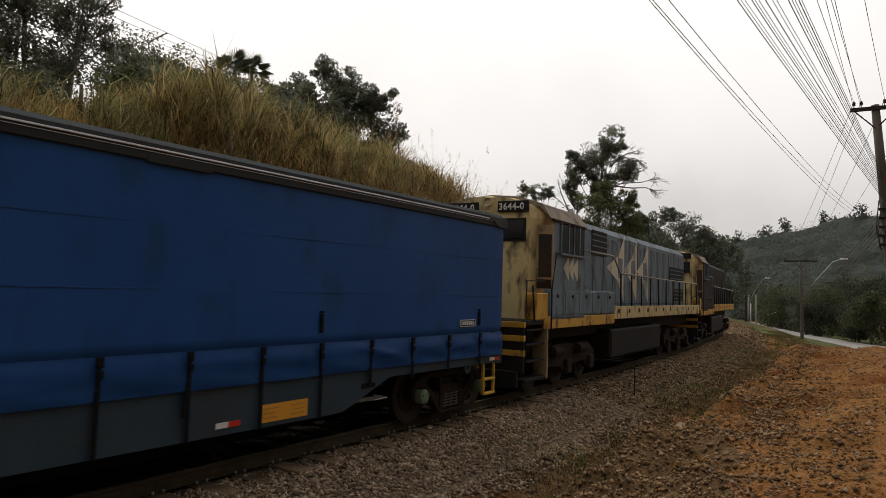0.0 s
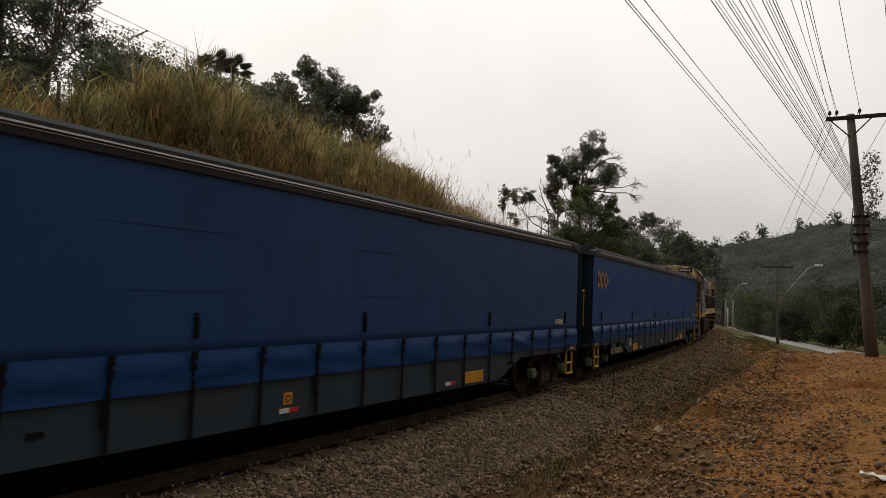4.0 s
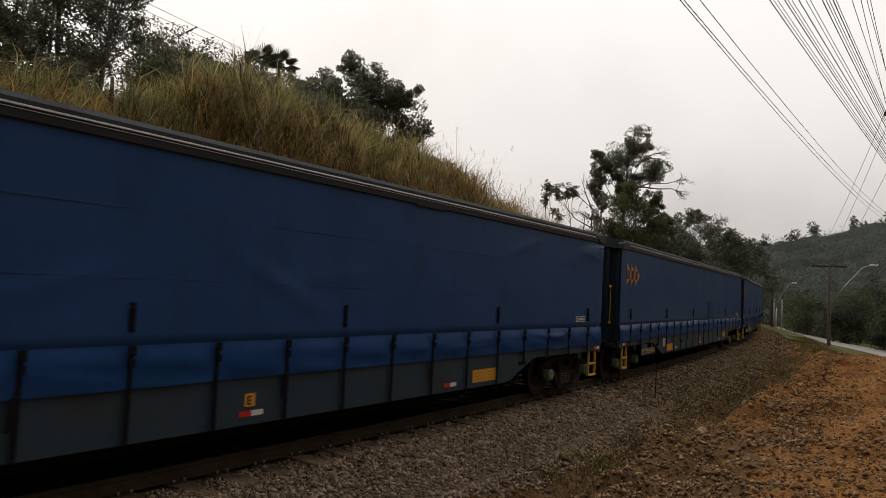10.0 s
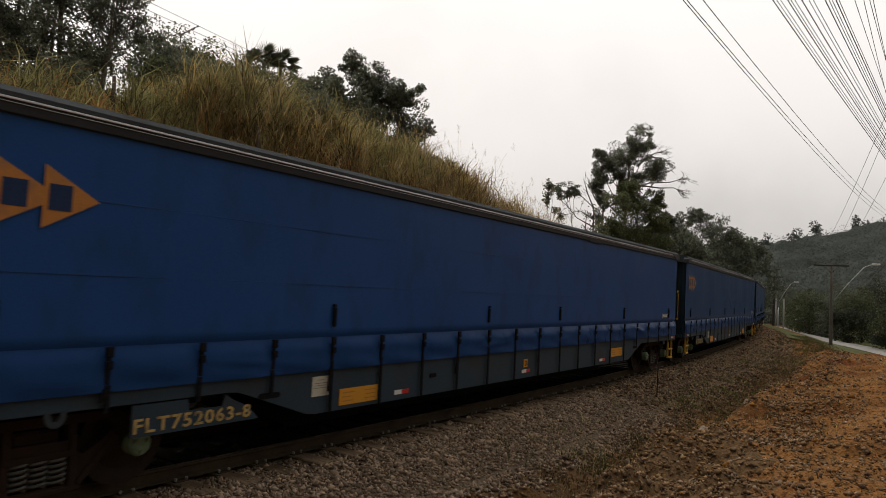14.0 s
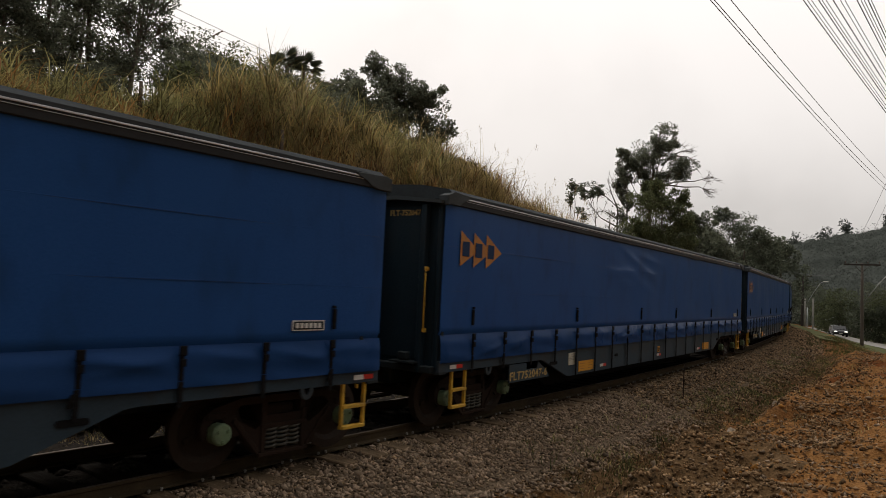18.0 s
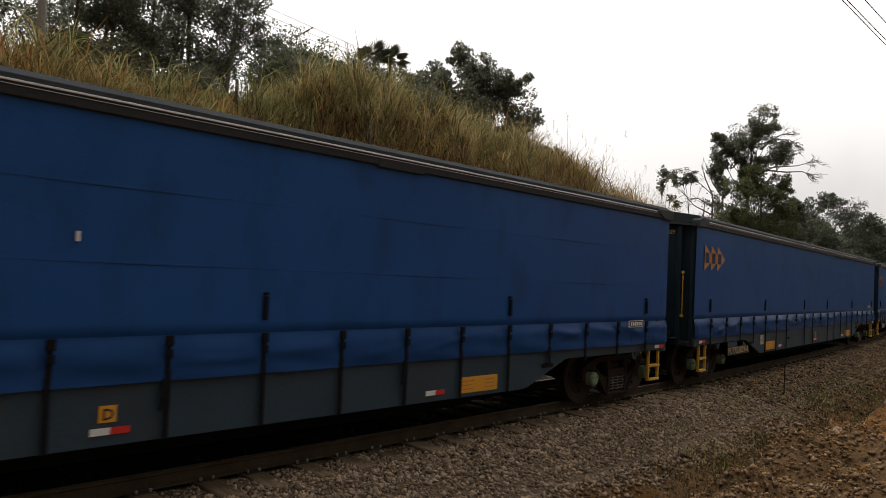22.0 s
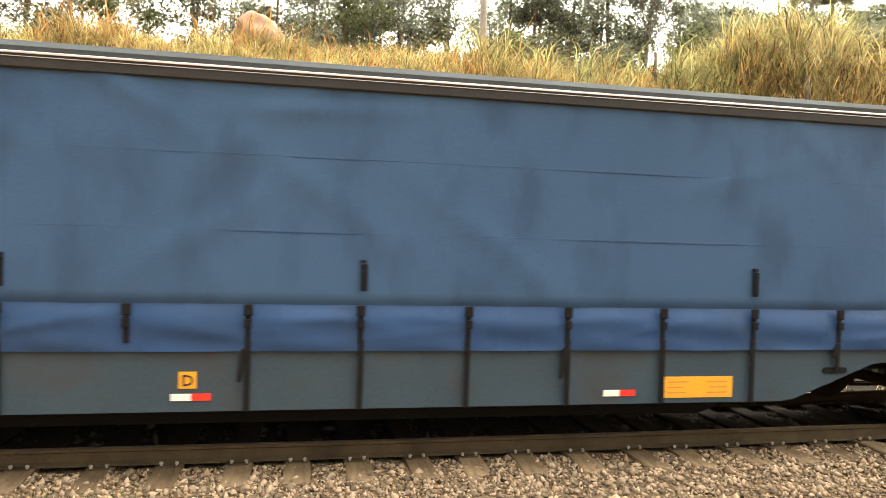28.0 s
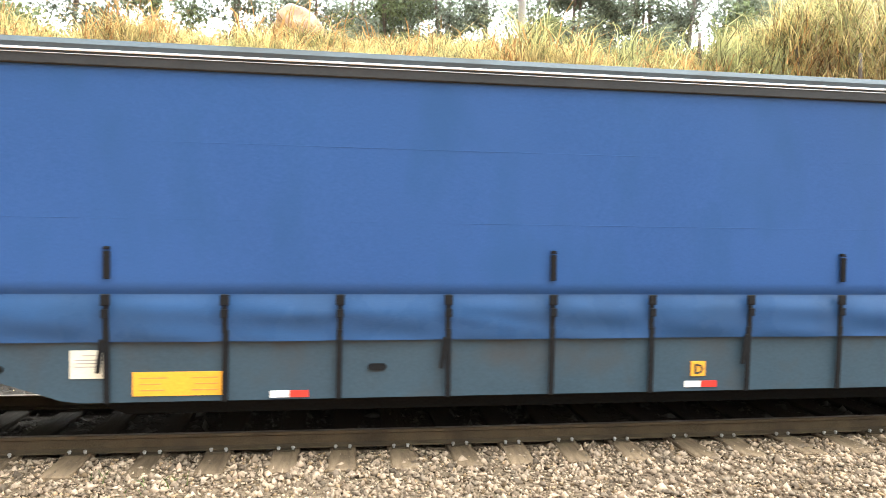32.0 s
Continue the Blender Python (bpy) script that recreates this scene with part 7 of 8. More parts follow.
# three wires that cross the track
for k, (az, el) in enumerate(((72.15, 24.9), (72.33, 25.0), (73.23, 25.3))):
    p, q = aim(86.36 + 0.18 * k, 6.52 + 0.12 * k, 62), aim(az, el, 15)
    wire(p, p + (q - p) * 1.35, 0.009, 0.72, "overhead_wire", "dark wire crossing over the railway")

# pole on the hill and its wires
hx, hy = at_az(13.9, 24)
hill_pole = empty("utility_pole", pose(hx, hy, ground_z(hx, hy) - 0.3), label="pale slender concrete pole on the crest", category="utility pole")
part("shaft", tube("shaft", [(0, 0, 0), (0, 0, 3), (-0.02, 0, 7.5)], [0.14, 0.125, 0.1], M_POLE, 10), hill_pole)
part("crossarm", box("crossarm", -0.9, 0.9, -0.15, -0.08, 6.9, 7.02, M_POLEDARK, 0.01), hill_pole)
for (a0, e0), (a1, e1) in (((29.9, 19.75), (38.6, 17.15)), ((29.4, 19.3), (37.9, 16.95)), ((29.4, 18.6), (36.2, 17.2))):
    p, q = aim(a0, e0, 36), aim(a1, e1, 47)
    wire(p + (p - q) * 0.6, q + (q - p) * 0.5, 0.012, 0)
p, q = aim(32.0, 17.9, 38), aim(33.25, 18.75, 38)
spacer = empty("line_spacer", pose(*p), label="insulated spacer between two overhead wires", category="insulator")
for k in (0, 1, 3, 4, 6):
    part("insulator_disc", cached("disc", lambda: lathe("insulator_disc", [(0.02, -0.06), (0.05, -0.02), (0.052, 0.02), (0.02, 0.06)], M_INSUL, "x", 8)), spacer, "", Matrix.Translation((q - p) * (k / 6)) @ (q - p).to_track_quat("X", "Z").to_matrix().to_4x4())
part("rod", tube("rod", [(0, 0, 0), tuple(q - p)], 0.025, M_WIRE, 5), spacer)


def fence_post(az, d, h):
    x, y = at_az(az, d)
    return tagged(new("fence_post", cached("fence_post", lambda: tube("fence_post", [(0, 0, -0.2), (0.02, 0, 0.6), (0.0, 0.01, 1.3)], [0.06, 0.055, 0.05], M_BARK, 7))), "grey weathered wooden fence post in the grass", "fence post", "fence posts on the crest"), x, y


for az in (27.65, 34.4, 38.4):
    ob, x, y = fence_post(az, 21.5, 1.3)
    ob.matrix_world = pose(x, y, ground_z(x, y))


def street_lamp(x, y, base, top, arm, label):
    th = empty("street_lamp", pose(x, y, base), label=label, category="street lamp")
    h = top - base
    part("arm", tube("arm", [(0, 0, h * 0.6), (arm * 0.05, -arm * 0.35, h * 0.78), (arm * 0.1, -arm * 0.8, h * 0.97), (arm * 0.1, -arm, h)], 0.04, M_GALV, 8), th, "galvanised lamp arm")
    part("lamp_head", box("lamp_head", arm * 0.1 - 0.12, arm * 0.1 + 0.12, -arm - 0.7, -arm, h - 0.05, h + 0.12, M_WHITE, 0.04), th, "pale lamp head")
    return th


street_lamp(76.0, 8.7, -2.5, rise(3.15, 76), 3.0, "street lamp arm reaching over the road from a pole")
sl = street_lamp(121, 21.6, -2.5, rise(1.7, 122), 2.1, "distant street lamp beside the road")
part("shaft", tube("shaft", [(0, 0, 0), (0, 0, 4.2)], 0.09, M_GALV, 8), sl)
for az, el in ((79.72, 0.42), (80.24, 0.44)):
    d = 112
    x, y = at_az(az, d)
    tagged(new("post", tube("post", [(x, y, -2.5), (x, y, rise(el, d))], 0.11, M_POLE, 8)), "pale slim post beside the road", "post", "posts beside the road")


def trackside_marker():
    x, y = 17.6, 5.9
    tagged(new("marker_rod", tube("marker_rod", [(x, y, -0.6), (x + 0.02, y, 0.55)], 0.012, M_BROWN, 6)), "thin rusty marker rod in the ballast", "rod")


trackside_marker()


def boulder(az, d, el_top, r):
    """A weathered rounded rock on the crest."""
    x, y = at_az(az, d)
    bm = bmesh.new()
    bmesh.ops.create_icosphere(bm, subdivisions=4, radius=r)
    for v in bm.verts:
        q = v.co.copy()
        v.co *= 1 + 0.34 * noise.noise(q * 1.5) + 0.12 * noise.noise(q * 4)
        v.co.z *= 0.95
    ob = new("boulder", bm_mesh("boulder", bm, material("pinkish_rock", (0.2, 0.125, 0.075), (0.3, 0.195, 0.125), 0.9, scale=2.5, fine=25, bump=0.6, stain=(0.2, 0.13, 0.09), stain_scale=1.5), True))
    ob.matrix_world = pose(x, y, rise(el_top, d) - r * 0.95)
    return tagged(ob, "rounded pinkish boulder among the dry grass", "boulder")


boulder(-4.0, 20.6, 16.15, 0.7)


def stone_wall():
    """A low dry-stone wall at the foot of the slope, stone by stone."""
    wall = empty("retaining_wall", None, label="low dark dry-stone wall at the foot of the slope", category="wall", kind="structure")
    part("core", strip_wall(-14, 24), wall)
    rnd = random.Random(8)
    kinds = []
    for k in range(6):
        bm = bmesh.new()
        bmesh.ops.create_icosphere(bm, subdivisions=2, radius=0.5)
        for v in bm.verts:
            q = v.co.copy()
            v.co = Vector([math.copysign(min(abs(c), 0.36), c) for c in q])
            v.co *= 1 + 0.22 * noise.noise(q * 2 + Vector((k * 7, 0, 0)))
        kinds.append(bm_mesh("stone", bm, M_FIELDSTONE))
    for row in range(3):
        s = -13.5 + 0.2 * row
        while s < 13 and len(wall.children) < 300:
            l = rnd.uniform(0.2, 0.42)
            p = along(s + l / 2, -2.36 - 0.03 * row + rnd.uniform(-0.03, 0.03), -0.2 + 0.2 * row + rnd.uniform(-0.02, 0.02))
            st = part("stone", kinds[rnd.randrange(6)], wall, "", pose(p.x, p.y, p.z, rnd.uniform(-8, 8), rnd.uniform(-8, 8), math.degrees(s / R)))
            st.scale = (l * 1.35, 0.38, rnd.uniform(0.26, 0.32))
            s += l


def strip_wall(s0, s1):
    vs, fs = [], []
    ss = np.linspace(s0, s1, 40)
    for s in ss:
        vs += [tuple(along(s, n, z)) for n, z in ((-2.45, -0.4), (-2.5, 0.26), (-2.95, 0.3), (-2.95, -0.4))]
    for i in range(39):
        for j in range(4):
            fs.append((i * 4 + j, (i + 1) * 4 + j, (i + 1) * 4 + (j + 1) % 4, i * 4 + (j + 1) % 4))
    return mesh_of("core", vs, fs, M_FIELDSTONE)


stone_wall()


# low house and wall across the road
def white_wall():
    th = empty("roadside_wall", pose(66, -9.5, -2.5, 0, 0, 20), label="low whitewashed wall across the road", category="wall")
    part("wall_body", box("wall_body", -0.1, 0.1, -6, 4, 0, 1.9, M_WHITE, 0.02), th)
    part("coping", box("coping", -0.15, 0.15, -6, 4, 1.9, 1.98, M_POLE, 0.01), th)
    hs = empty("shed", pose(*at_az(82.6, 128), -2.5, 0, 0, 10), label="small pale-roofed shed among the bushes", category="shed")
    part("shed_wall", box("shed_wall", -3, 3, -2.5, 2.5, 0, 2.4, M_POLE, 0.02), hs)
    part("shed_roof", extrude_yz("shed_roof", [(-3.6, 2.3), (0, 3.5), (3.6, 2.3), (3.6, 2.42), (0, 3.62), (-3.6, 2.42)], -3.4, 3.4, M_GALV), hs, "pale sheet-metal roof")


white_wall()


def car():
    lit = bpy.data.materials.new("lit_headlight")
    lit.use_nodes = True
    b = lit.node_tree.nodes["Principled BSDF"]
    b.inputs["Base Color"].default_value = (0.7, 0.7, 0.68, 1)
    b.inputs["Emission Color"].default_value = (1, 0.97, 0.9, 1)
    b.inputs["Emission Strength"].default_value = 1.3
    th = empty("car", None, label="dark compact car driving along the road", category="car")
    paint = material("dark_car_paint", (0.02, 0.022, 0.026), (0.03, 0.032, 0.036), 0.25, scale=2, fine=30, bump=0)
    o = [(-2.0, 0.3), (2.0, 0.3), (2.05, 0.62), (1.9, 0.82), (1.0, 0.95), (0.45, 1.4), (-1.1, 1.46), (-1.8, 1.0), (-2.02, 0.9)]
    part("body", extrude_xz("body", o, -0.82, 0.82, paint, 0.06), th)
    part("windscreen", extrude_xz("windscreen", [(1.03, 0.98), (1.05, 0.99), (0.5, 1.4), (0.48, 1.38)], -0.68, 0.68, M_GLASS), th, "dark windscreen")
    for y in (-0.845, 0.83):
        part("side_glass", extrude_xz("side_glass", [(-1.5, 1.0), (0.8, 1.0), (0.4, 1.34), (-1.0, 1.38)], y, y + 0.015, M_GLASS), th)
    for y in (-0.6, 0.6):
        part("headlight", box("headlight", 2.0, 2.07, y - 0.17, y + 0.17, 0.63, 0.76, lit, 0.02), th, "lit pale headlight")
    part("bumper", box("bumper", 1.98, 2.1, -0.78, 0.78, 0.35, 0.55, M_LBLACK, 0.03), th)
    part("plate", box("plate", 2.1, 2.11, -0.2, 0.2, 0.42, 0.52, M_WHITE), th)
    for x in (-1.25, 1.3):
        for y in (-0.78, 0.78):
            wl_ = part("wheel", cached("car_wheel", lambda: lathe("wheel", [(0.1, -0.09), (0.3, -0.1), (0.31, 0), (0.3, 0.1), (0.1, 0.09)], M_STRAP, "y", 18)), th, "", pose(x, y, 0.31))
            part("hub", cached("car_hub", lambda: lathe("hub", [(0.02, -0.11), (0.17, -0.1), (0.17, 0.1), (0.02, 0.11)], M_GALV, "y", 12)), wl_)
    return th


CAR = car()
CAR_WAY = [(0, 175, 40), (11, 172, 39), (15.5, 136, 25.3), (16.5, 123, 20.5), (17.2, 115, 17.95), (17.6, 110.5, 16.6), (18.0, 106, 15.2), (18.4, 101.5, 13.8), (18.8, 97, 12.45), (19.2, 92.5, 10.9), (20.5, 79, 3.6), (22.5, 68, -5.6), (32, 67, -6.3)]


def rock_mesh(seed, r):
    bm = bmesh.new()
    bmesh.ops.create_icosphere(bm, subdivisions=3, radius=r)
    for v in bm.verts:
        q = v.co / r
        f = 1 + 0.35 * noise.noise(q * 1.3 + Vector((seed * 5.1, 0, 0))) + 0.12 * noise.noise(q * 3.7)
        v.co = Vector((v.co.x * f * 1.25, v.co.y * f, v.co.z * f * 0.7))
    return bm_mesh("rock", bm, material("pale_broken_rock", (0.2, 0.15, 0.1), (0.36, 0.285, 0.2), 0.9, scale=6, fine=40, bump=0.5, stain=(0.1, 0.06, 0.035), stain_scale=4) if seed == 0 else bpy.data.materials["pale_broken_rock"])


for k, (s_, n_, r_) in enumerate(((14.06, 4.31, 0.11), (13.3, 4.5, 0.075), (14.8, 4.2, 0.08), (12.2, 4.7, 0.09), (16.4, 4.5, 0.1), (10.6, 5.1, 0.07), (18.3, 4.4, 0.09), (9.2, 5.5, 0.06), (20.5, 4.3, 0.1), (11.4, 3.7, 0.06))):
    p = along(s_, n_)
    ob = tagged(new("rock", rock_mesh(k, r_)), "pale broken rock lying along the ditch", "rock", "rocks along the ditch")
    ob.matrix_world = pose(p.x, p.y, float(top_of(p.x, p.y)) + r_ * 0.3, 6 * k, 9 * k, 40 * k)


def scrap(x, y, l, w, seed):
    """A crumpled scrap of white plastic on the soil."""
    vs, fs = [], []
    for i in range(9):
        for j in range(5):
            u, v = (i / 8 - 0.5) * l, (j / 4 - 0.5) * w
            vs.append((u, v + 0.2 * w * math.sin(i + seed), 0.02 + 0.035 * noise.noise(Vector((i * 0.7 + seed * 9, j * 0.9, 0))) + 0.02 * math.sin(j * 2 + i)))
    for i in range(8):
        for j in range(4):
            fs.append((i * 5 + j, i * 5 + j + 1, i * 5 + j + 6, i * 5 + j + 5))
    me = mesh_of("plastic_scrap", vs, fs, M_WHITE, True)
    ob = tagged(new("plastic_scrap", me), "crumpled white plastic scrap on the clay bank", "litter", "litter on the bank")
    ob.matrix_world = pose(x, y, float(top_of(x, y)) + 0.02, 0, 0, 70 * seed + 20)
    ob.modifiers.new("thickness", "SOLIDIFY").thickness = 0.004


scrap(16.05, 0.4, 0.42, 0.09, 0)
scrap(7.96, 0.06, 0.3, 0.13, 1)


# ---------------------------------------------------------------- track, stones and sleepers
def rail_mesh(n, s0, s1):
    """A flat-bottomed rail swept along the arc: foot, web and head."""
    prof = [(-0.07, -0.16), (0.07, -0.16), (0.07, -0.145), (0.012, -0.125), (0.01, -0.045), (0.034, -0.032), (0.034, -0.006), (0.026, 0), (-0.026, 0), (-0.034, -0.006), (-0.034, -0.032), (-0.01, -0.045), (-0.012, -0.125), (-0.07, -0.145)]
    vs, fs = [], []
    ss = np.linspace(s0, s1, int((s1 - s0) / 1.0) + 1)
    for s in ss:
        vs += [tuple(along(s, n + a, z)) for a, z in prof]
    k = len(prof)
    for i in range(len(ss) - 1):
        for j in range(k):
            fs.append((i * k + j, (i + 1) * k + j, (i + 1) * k + (j + 1) % k, i * k + (j + 1) % k))
    me = mesh_of("rail", vs, fs, [M_RAILSIDE, M_RAILTOP])
    for p in me.polygons:
        if p.index % k == 7:
            p.material_index = 1
    return me


# this bed colour holds the train's shade as well as oil
M_BED_SHADE = material("shaded_oily_bed", (0.013, 0.011, 0.009), (0.03, 0.024, 0.019), 0.95, scale=5, fine=28, bump=0.9, depth=0.03, spec=0.04)
bed_dark = tagged(new("stained_bed", strip("stained_bed", spread((-60, -12, 60), (-12, 40, 220), (40, 150, 80)), spread((-2.6, 0.76, 34)), M_BED_SHADE, 0.035)), "oily ballast between and beyond the rails, shade painted into its colour", "ballast", kind="structure")
track = empty("railway_track", None, label="broad-gauge railway track with timber sleepers in ballast", category="railway track", kind="structure")
for n in (-0.8, 0.8):
    part("rail", rail_mesh(n, -55, 150), track, "rust-brown steel rail with worn head")


SLEEPER_WAYS = []


def sleepers():
    rnd = random.Random(4)
    bm = bmesh.new()
    add_box(bm, -0.13, 0.13, -1.45, 1.45, -0.33, -0.158, 0.012)
    for v in bm.verts:
        v.co.z += 0.008 * math.sin(v.co.y * 5)
        v.co.x += 0.006 * math.sin(v.co.y * 3 + 1)
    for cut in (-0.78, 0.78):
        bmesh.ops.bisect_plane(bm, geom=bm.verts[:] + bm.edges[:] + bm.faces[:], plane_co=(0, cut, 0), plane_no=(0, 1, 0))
    # past the near end, oil and under-train shade are coloured into the timber
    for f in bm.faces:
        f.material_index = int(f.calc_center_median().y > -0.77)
    me = bm_mesh("sleeper", bm, [M_SLEEPER, material("shaded_oily_timber", (0.013, 0.011, 0.009), (0.026, 0.021, 0.017), 0.9, scale=3, fine=30, bump=0.4, stretch=(6, 1, 6), spec=0.05)])
    bm = bmesh.new()
    for dx in (-0.07, 0.07):
        add_lathe(bm, [(0.014, -0.16), (0.014, -0.135), (0.021, -0.133), (0.016, -0.118)], "z", 6, (dx, 0, 0))
    bolt = bm_mesh("rail_spikes", bm, M_POLE)
    plate = box("tie_plate", -0.09, 0.09, -0.14, 0.14, -0.165, -0.15, M_RAILSIDE, 0.004)
    s = -14.0
    while s < 62:
        p = along(s, 0)
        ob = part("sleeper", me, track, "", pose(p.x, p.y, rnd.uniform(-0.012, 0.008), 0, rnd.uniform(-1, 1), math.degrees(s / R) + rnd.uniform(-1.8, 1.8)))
        if s < 30:
            for n in ((0.8, -0.8) if s < 12 else (0.8,)):
                part("tie_plate", plate, ob, "", pose(0, -n, 0))
                for q in ((-0.11,) if n > 0 else ()):
                    part("rail_spikes", bolt, ob, "", pose(0, -n + q, 0))
        SLEEPER_WAYS.append(s)
        s += 0.61 + rnd.uniform(-0.06, 0.06)


sleepers()


def stones(name, s0, s1, n0, n1, count, size, mat, label, seed, sink=0.24, crowd=None):
    """Angular broken stones strewn over the ground."""
    rng = np.random.default_rng(seed)
    ico = np.array([(1, 0, 0), (-1, 0, 0), (0, 1, 0), (0, -1, 0), (0, 0, 1), (0, 0, -1)]) * 1.12
    f = np.array([(0, 2, 4), (2, 1, 4), (1, 3, 4), (3, 0, 4), (2, 0, 5), (1, 2, 5), (3, 1, 5), (0, 3, 5)])
    s, n = rng.uniform(s0, s1, count), rng.uniform(n0, n1, count)
    x, y = (R + n) * np.sin(s / R), D + R - (R + n) * np.cos(s / R)
    on_timber = (np.abs(s[:, None] - np.array(SLEEPER_WAYS)[None]).min(1) < 0.125) & (n > 0) & (n < 1.36 + 0.12 * rng.normal(0, 1, count)) & (rng.random(count) > 0.22)
    s, n, x, y, count = s[~on_timber], n[~on_timber], x[~on_timber], y[~on_timber], int((~on_timber).sum())
    if crowd:
        keep = rough(x, y, 0.7, seed) + 0.7 * rough(x, y, 2.1, seed + 1) > crowd - 0.4
        x, y, count = x[keep], y[keep], int(keep.sum())
    z = top_of(x, y) + 0.012
    sz = size * np.exp(np.clip(rng.normal(0, 0.38, count), -0.8, 0.7))
    v = ico[None] * (1 + rng.uniform(-0.3, 0.3, (count, 6, 1))) + rng.uniform(-0.32, 0.32, (count, 6, 3))
    v = v * rng.uniform(0.45, 1.35, (count, 1, 3)) * np.array([1, 1, 0.75])
    a = rng.uniform(0, 6.3, count)
    c, q = np.cos(a)[:, None], np.sin(a)[:, None]
    vx, vy = v[..., 0] * c - v[..., 1] * q, v[..., 0] * q + v[..., 1] * c
    co = np.stack([vx, vy, v[..., 2]], -1) * sz[:, None, None] + np.stack([x, y, z + sz * (0.5 - sink)], 1)[:, None]
    tri = (f[None] + (np.arange(count) * 6)[:, None, None]).reshape(-1, 3)
    return tagged(new(name, fast_mesh(name, co.reshape(-1, 3), tri, mat)), label, "stones", kind="stuff")


M_STONE_DIRTY = material("dirty_ballast_stone", (0.045, 0.029, 0.016), (0.225, 0.15, 0.084), 0.9, scale=4, fine=40, bump=0.4, per_island=0.9, spec=0.06)
M_STONE_GREY = material("grey_ballast_stone", (0.1, 0.074, 0.05), (0.26, 0.194, 0.135), 0.9, scale=4, fine=40, bump=0.4, per_island=0.65, spec=0.06)
stones("ballast_stones", -9, 16, 0.95, 3.4, 27000, 0.0205, M_STONE, "pale brown crushed ballast stones", 1)
stones("ballast_stones", -9, 16, 0.95, 3.4, 9000, 0.0235, M_STONE_GREY, "grey crushed ballast stones among the brown", 41)
stones("ballast_stones", -9, 16, 0.95, 3.4, 12000, 0.015, M_STONE_DIRTY, "small dirty stones between the ballast", 42)
stones("ballast_stones", 16, 45, 0.95, 3.5, 19000, 0.026, M_STONE_DIRTY, "dirty brown crushed ballast stones along the bend", 2)
stones("ballast_stones", 16, 45, 0.95, 3.5, 3000, 0.028, M_STONE_GREY, "grey ballast stones along the bend", 43)
stones("ballast_stones", 44, 80, 0.95, 3.6, 9000, 0.045, M_STONE_DIRTY, "dirty ballast stones far along the bend", 44)
# the next two carry painted shade besides oil and dirt
stones("ballast_stones", -9, 14, -0.72, 0.72, 4500, 0.035, M_STONE_SHADE, "oily ballast stones between the rails, darkened further with painted shade", 3)
stones("ballast_stones", -9, 14, -2.3, -0.9, 3500, 0.026, M_STONE_SHADE, "dirty ballast stones beyond the rails, with shade in their colour", 7)
stones("ballast_chips", -8, 10, 0.9, 2.6, 7000, 0.013, M_STONE, "small pale ballast chips between the stones", 18)
stones("ballast_stones", -9, 16, 1.4, 3.0, 1300, 0.028, M_STONE, "larger pale ballast stones on the shoulder", 8)
M_CLOD = material("broken_soil_clod", (0.075, 0.047, 0.024), (0.25, 0.157, 0.082), 0.95, scale=3, fine=30, bump=0.6, per_island=0.7, spec=0.06)
M_CRUMB = material("orange_clay_crumb", (0.15, 0.06, 0.012), (0.27, 0.122, 0.028), 0.95, scale=3, fine=30, bump=0.6, per_island=0.35, spec=0.06)
stones("soil_clods", 2, 14, 3.2, 6.6, 26000, 0.0155, M_CLOD, "crumbled brown soil clods beside the ballast", 14, 0.35, 0.3)
stones("soil_clods", 13, 44, 3.2, 6.2, 13000, 0.022, M_CLOD, "crumbled red-brown soil clods in the ditch", 4)
stones("soil_clods", 3, 38, 5.6, 12, 14000, 0.012, M_CRUMB, "small soil crumbs on the bank", 5, 0.35, 0.5)
stones("soil_clods", 3, 22, 5.4, 11, 16000, 0.009, M_CRUMB, "fine orange soil crumbs on the bank", 15, 0.35, 0.4)
stones("soil_clods", 3, 32, 4.3, 6.6, 3600, 0.024, M_CLOD, "lumps of brown clay along the lip of the ditch", 16, 0.45, 0.5)
stones("soil_clods", 3, 32, 4.4, 9, 1500, 0.026, M_CRUMB, "lumps of orange clay on the bank", 17, 0.55, 0.7)
stones("pale_stones", 3, 34, 3.0, 8, 2400, 0.021, M_STONE, "scattered pale stones on the bank", 6)
stones("pale_stones", 2, 16, 3.3, 7, 3600, 0.013, M_STONE, "small pale gravel trodden into the bank", 46)
stones("soil_clods", 2, 14, 4.2, 7.6, 9000, 0.016, M_CLOD, "brown crumbs of soil strewn over the bank", 47, 0.35, 0.3)

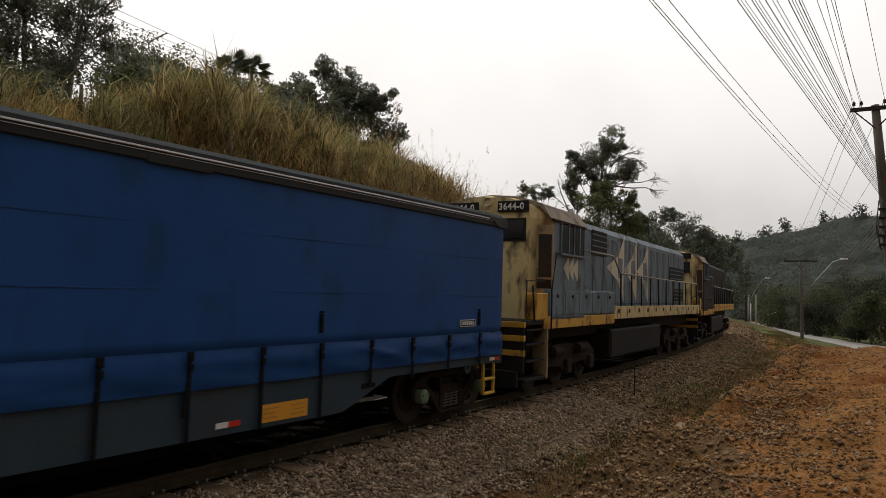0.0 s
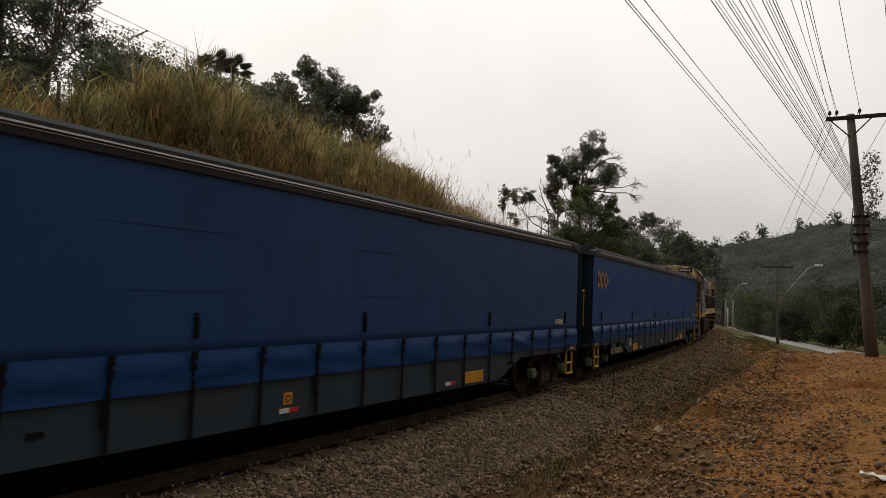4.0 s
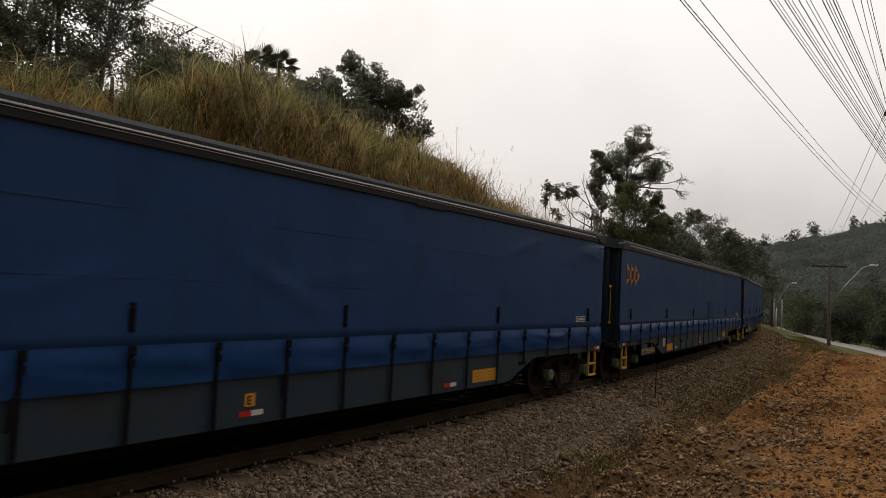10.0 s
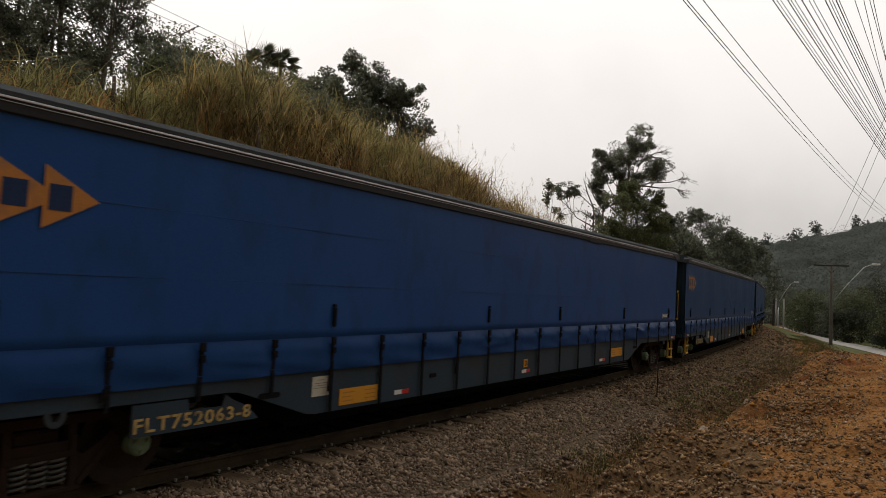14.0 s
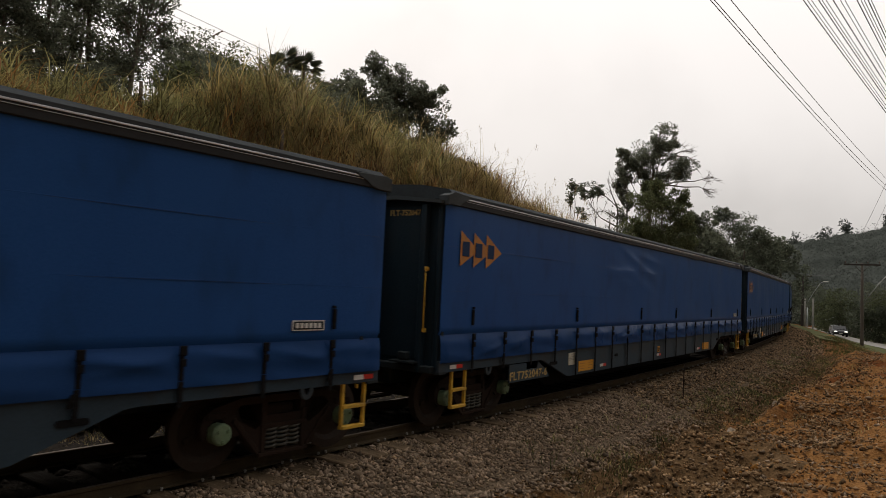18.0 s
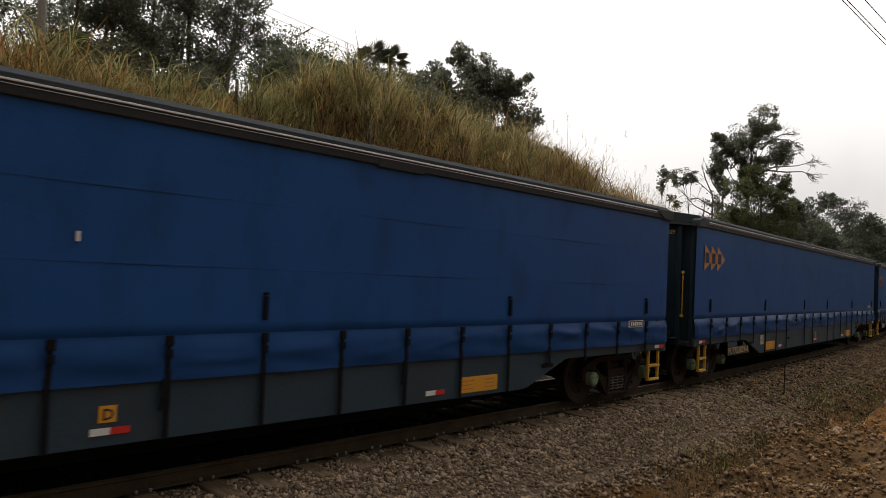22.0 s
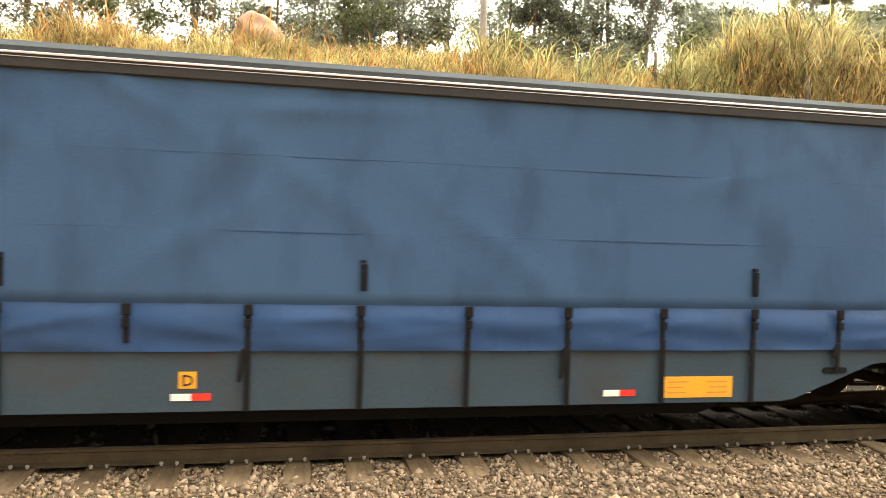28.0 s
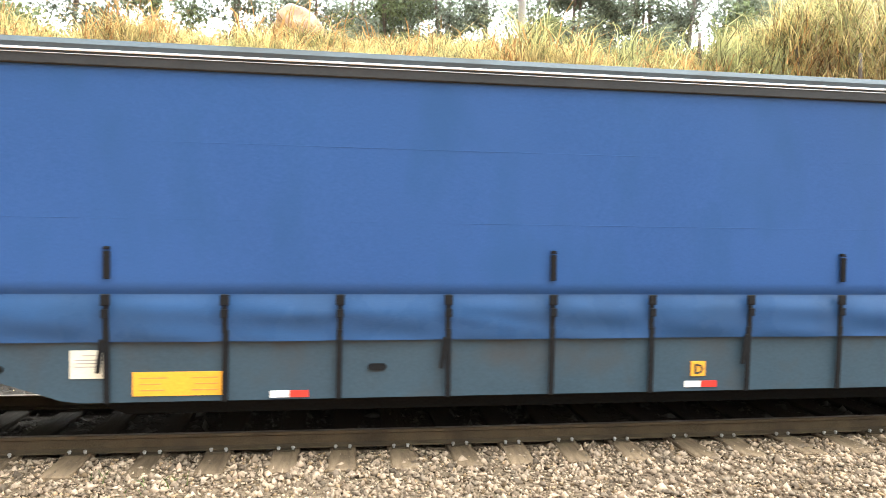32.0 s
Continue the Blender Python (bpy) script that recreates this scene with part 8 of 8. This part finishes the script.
M_LUMP = material("dark_wet_clay_lump", (0.05, 0.026, 0.012), (0.12, 0.06, 0.026), 0.95, scale=3, fine=30, bump=0.6, per_island=0.4, spec=0.06)
stones("soil_clods", 3, 40, 4.3, 6.3, 6000, 0.022, M_LUMP, "dark red-brown clay lumps turned up along the bank", 27, 0.4, 0.7)
stones("soil_clods", 3, 24, 5.5, 11.5, 5000, 0.008, M_LUMP, "fine dark crumbs trodden into the bank", 28, 0.35, 0.6)


# ---------------------------------------------------------------- what moves
def progress(t):
    """How far the first wagon's middle has come along the track."""
    spurt = 0.08 * math.exp(-((t - 25.7) / 0.9) ** 2)
    lag = 0.1 * math.exp(-((t - 28.75) / 0.55) ** 2) + 0.13 * math.exp(-((t - 20.7) / 1.2) ** 4)
    spurt += 0.22 * math.exp(-((t - 10.8) / 1.2) ** 4) + 0.28 * math.exp(-((t - 5.1) / 1.6) ** 2) + 0.12 * math.exp(-((t - 15.8) / 1.2) ** 2)
    return spurt - lag + 1.1431 + t * (6.690772 + t * (0.0462972 + t * (-0.00002532 + t * (-0.000128191 + t * (0.00000441401 + t * -0.000000046362)))))


def on_track(s):
    p = along(s, 0)
    return pose(p.x, p.y, 0, 0, 0, math.degrees(s / R))


def motions():
    steps = [k * 0.5 for k in range(65)]
    for i, w in enumerate(WAGONS):
        walk(w, [(t, on_track(progress(t) - i * PITCH)) for t in steps])
    turns = [k / 15 for k in range(481)]
    for i, axles in AXLES:
        for wheel, dx in axles:
            walk(wheel, [(t, pose(dx, 0, WHEEL_R, 0, math.degrees(progress(t) / WHEEL_R) % 360, 0)) for t in turns])
    for w, ahead in LOCOS:
        walk(w, [(t, on_track(progress(t) + ahead)) for t in steps])
    rows = []
    for k, (t, x, y) in enumerate(CAR_WAY):
        a, b = CAR_WAY[max(0, k - 1)], CAR_WAY[min(len(CAR_WAY) - 1, k + 1)]
        rows.append((t, pose(x, y, max(-2.37, ground_z(x, y) + 0.09), 0, 0, math.degrees(math.atan2(b[2] - a[2], b[1] - a[1])))))
    walk(CAR, rows)


motions()
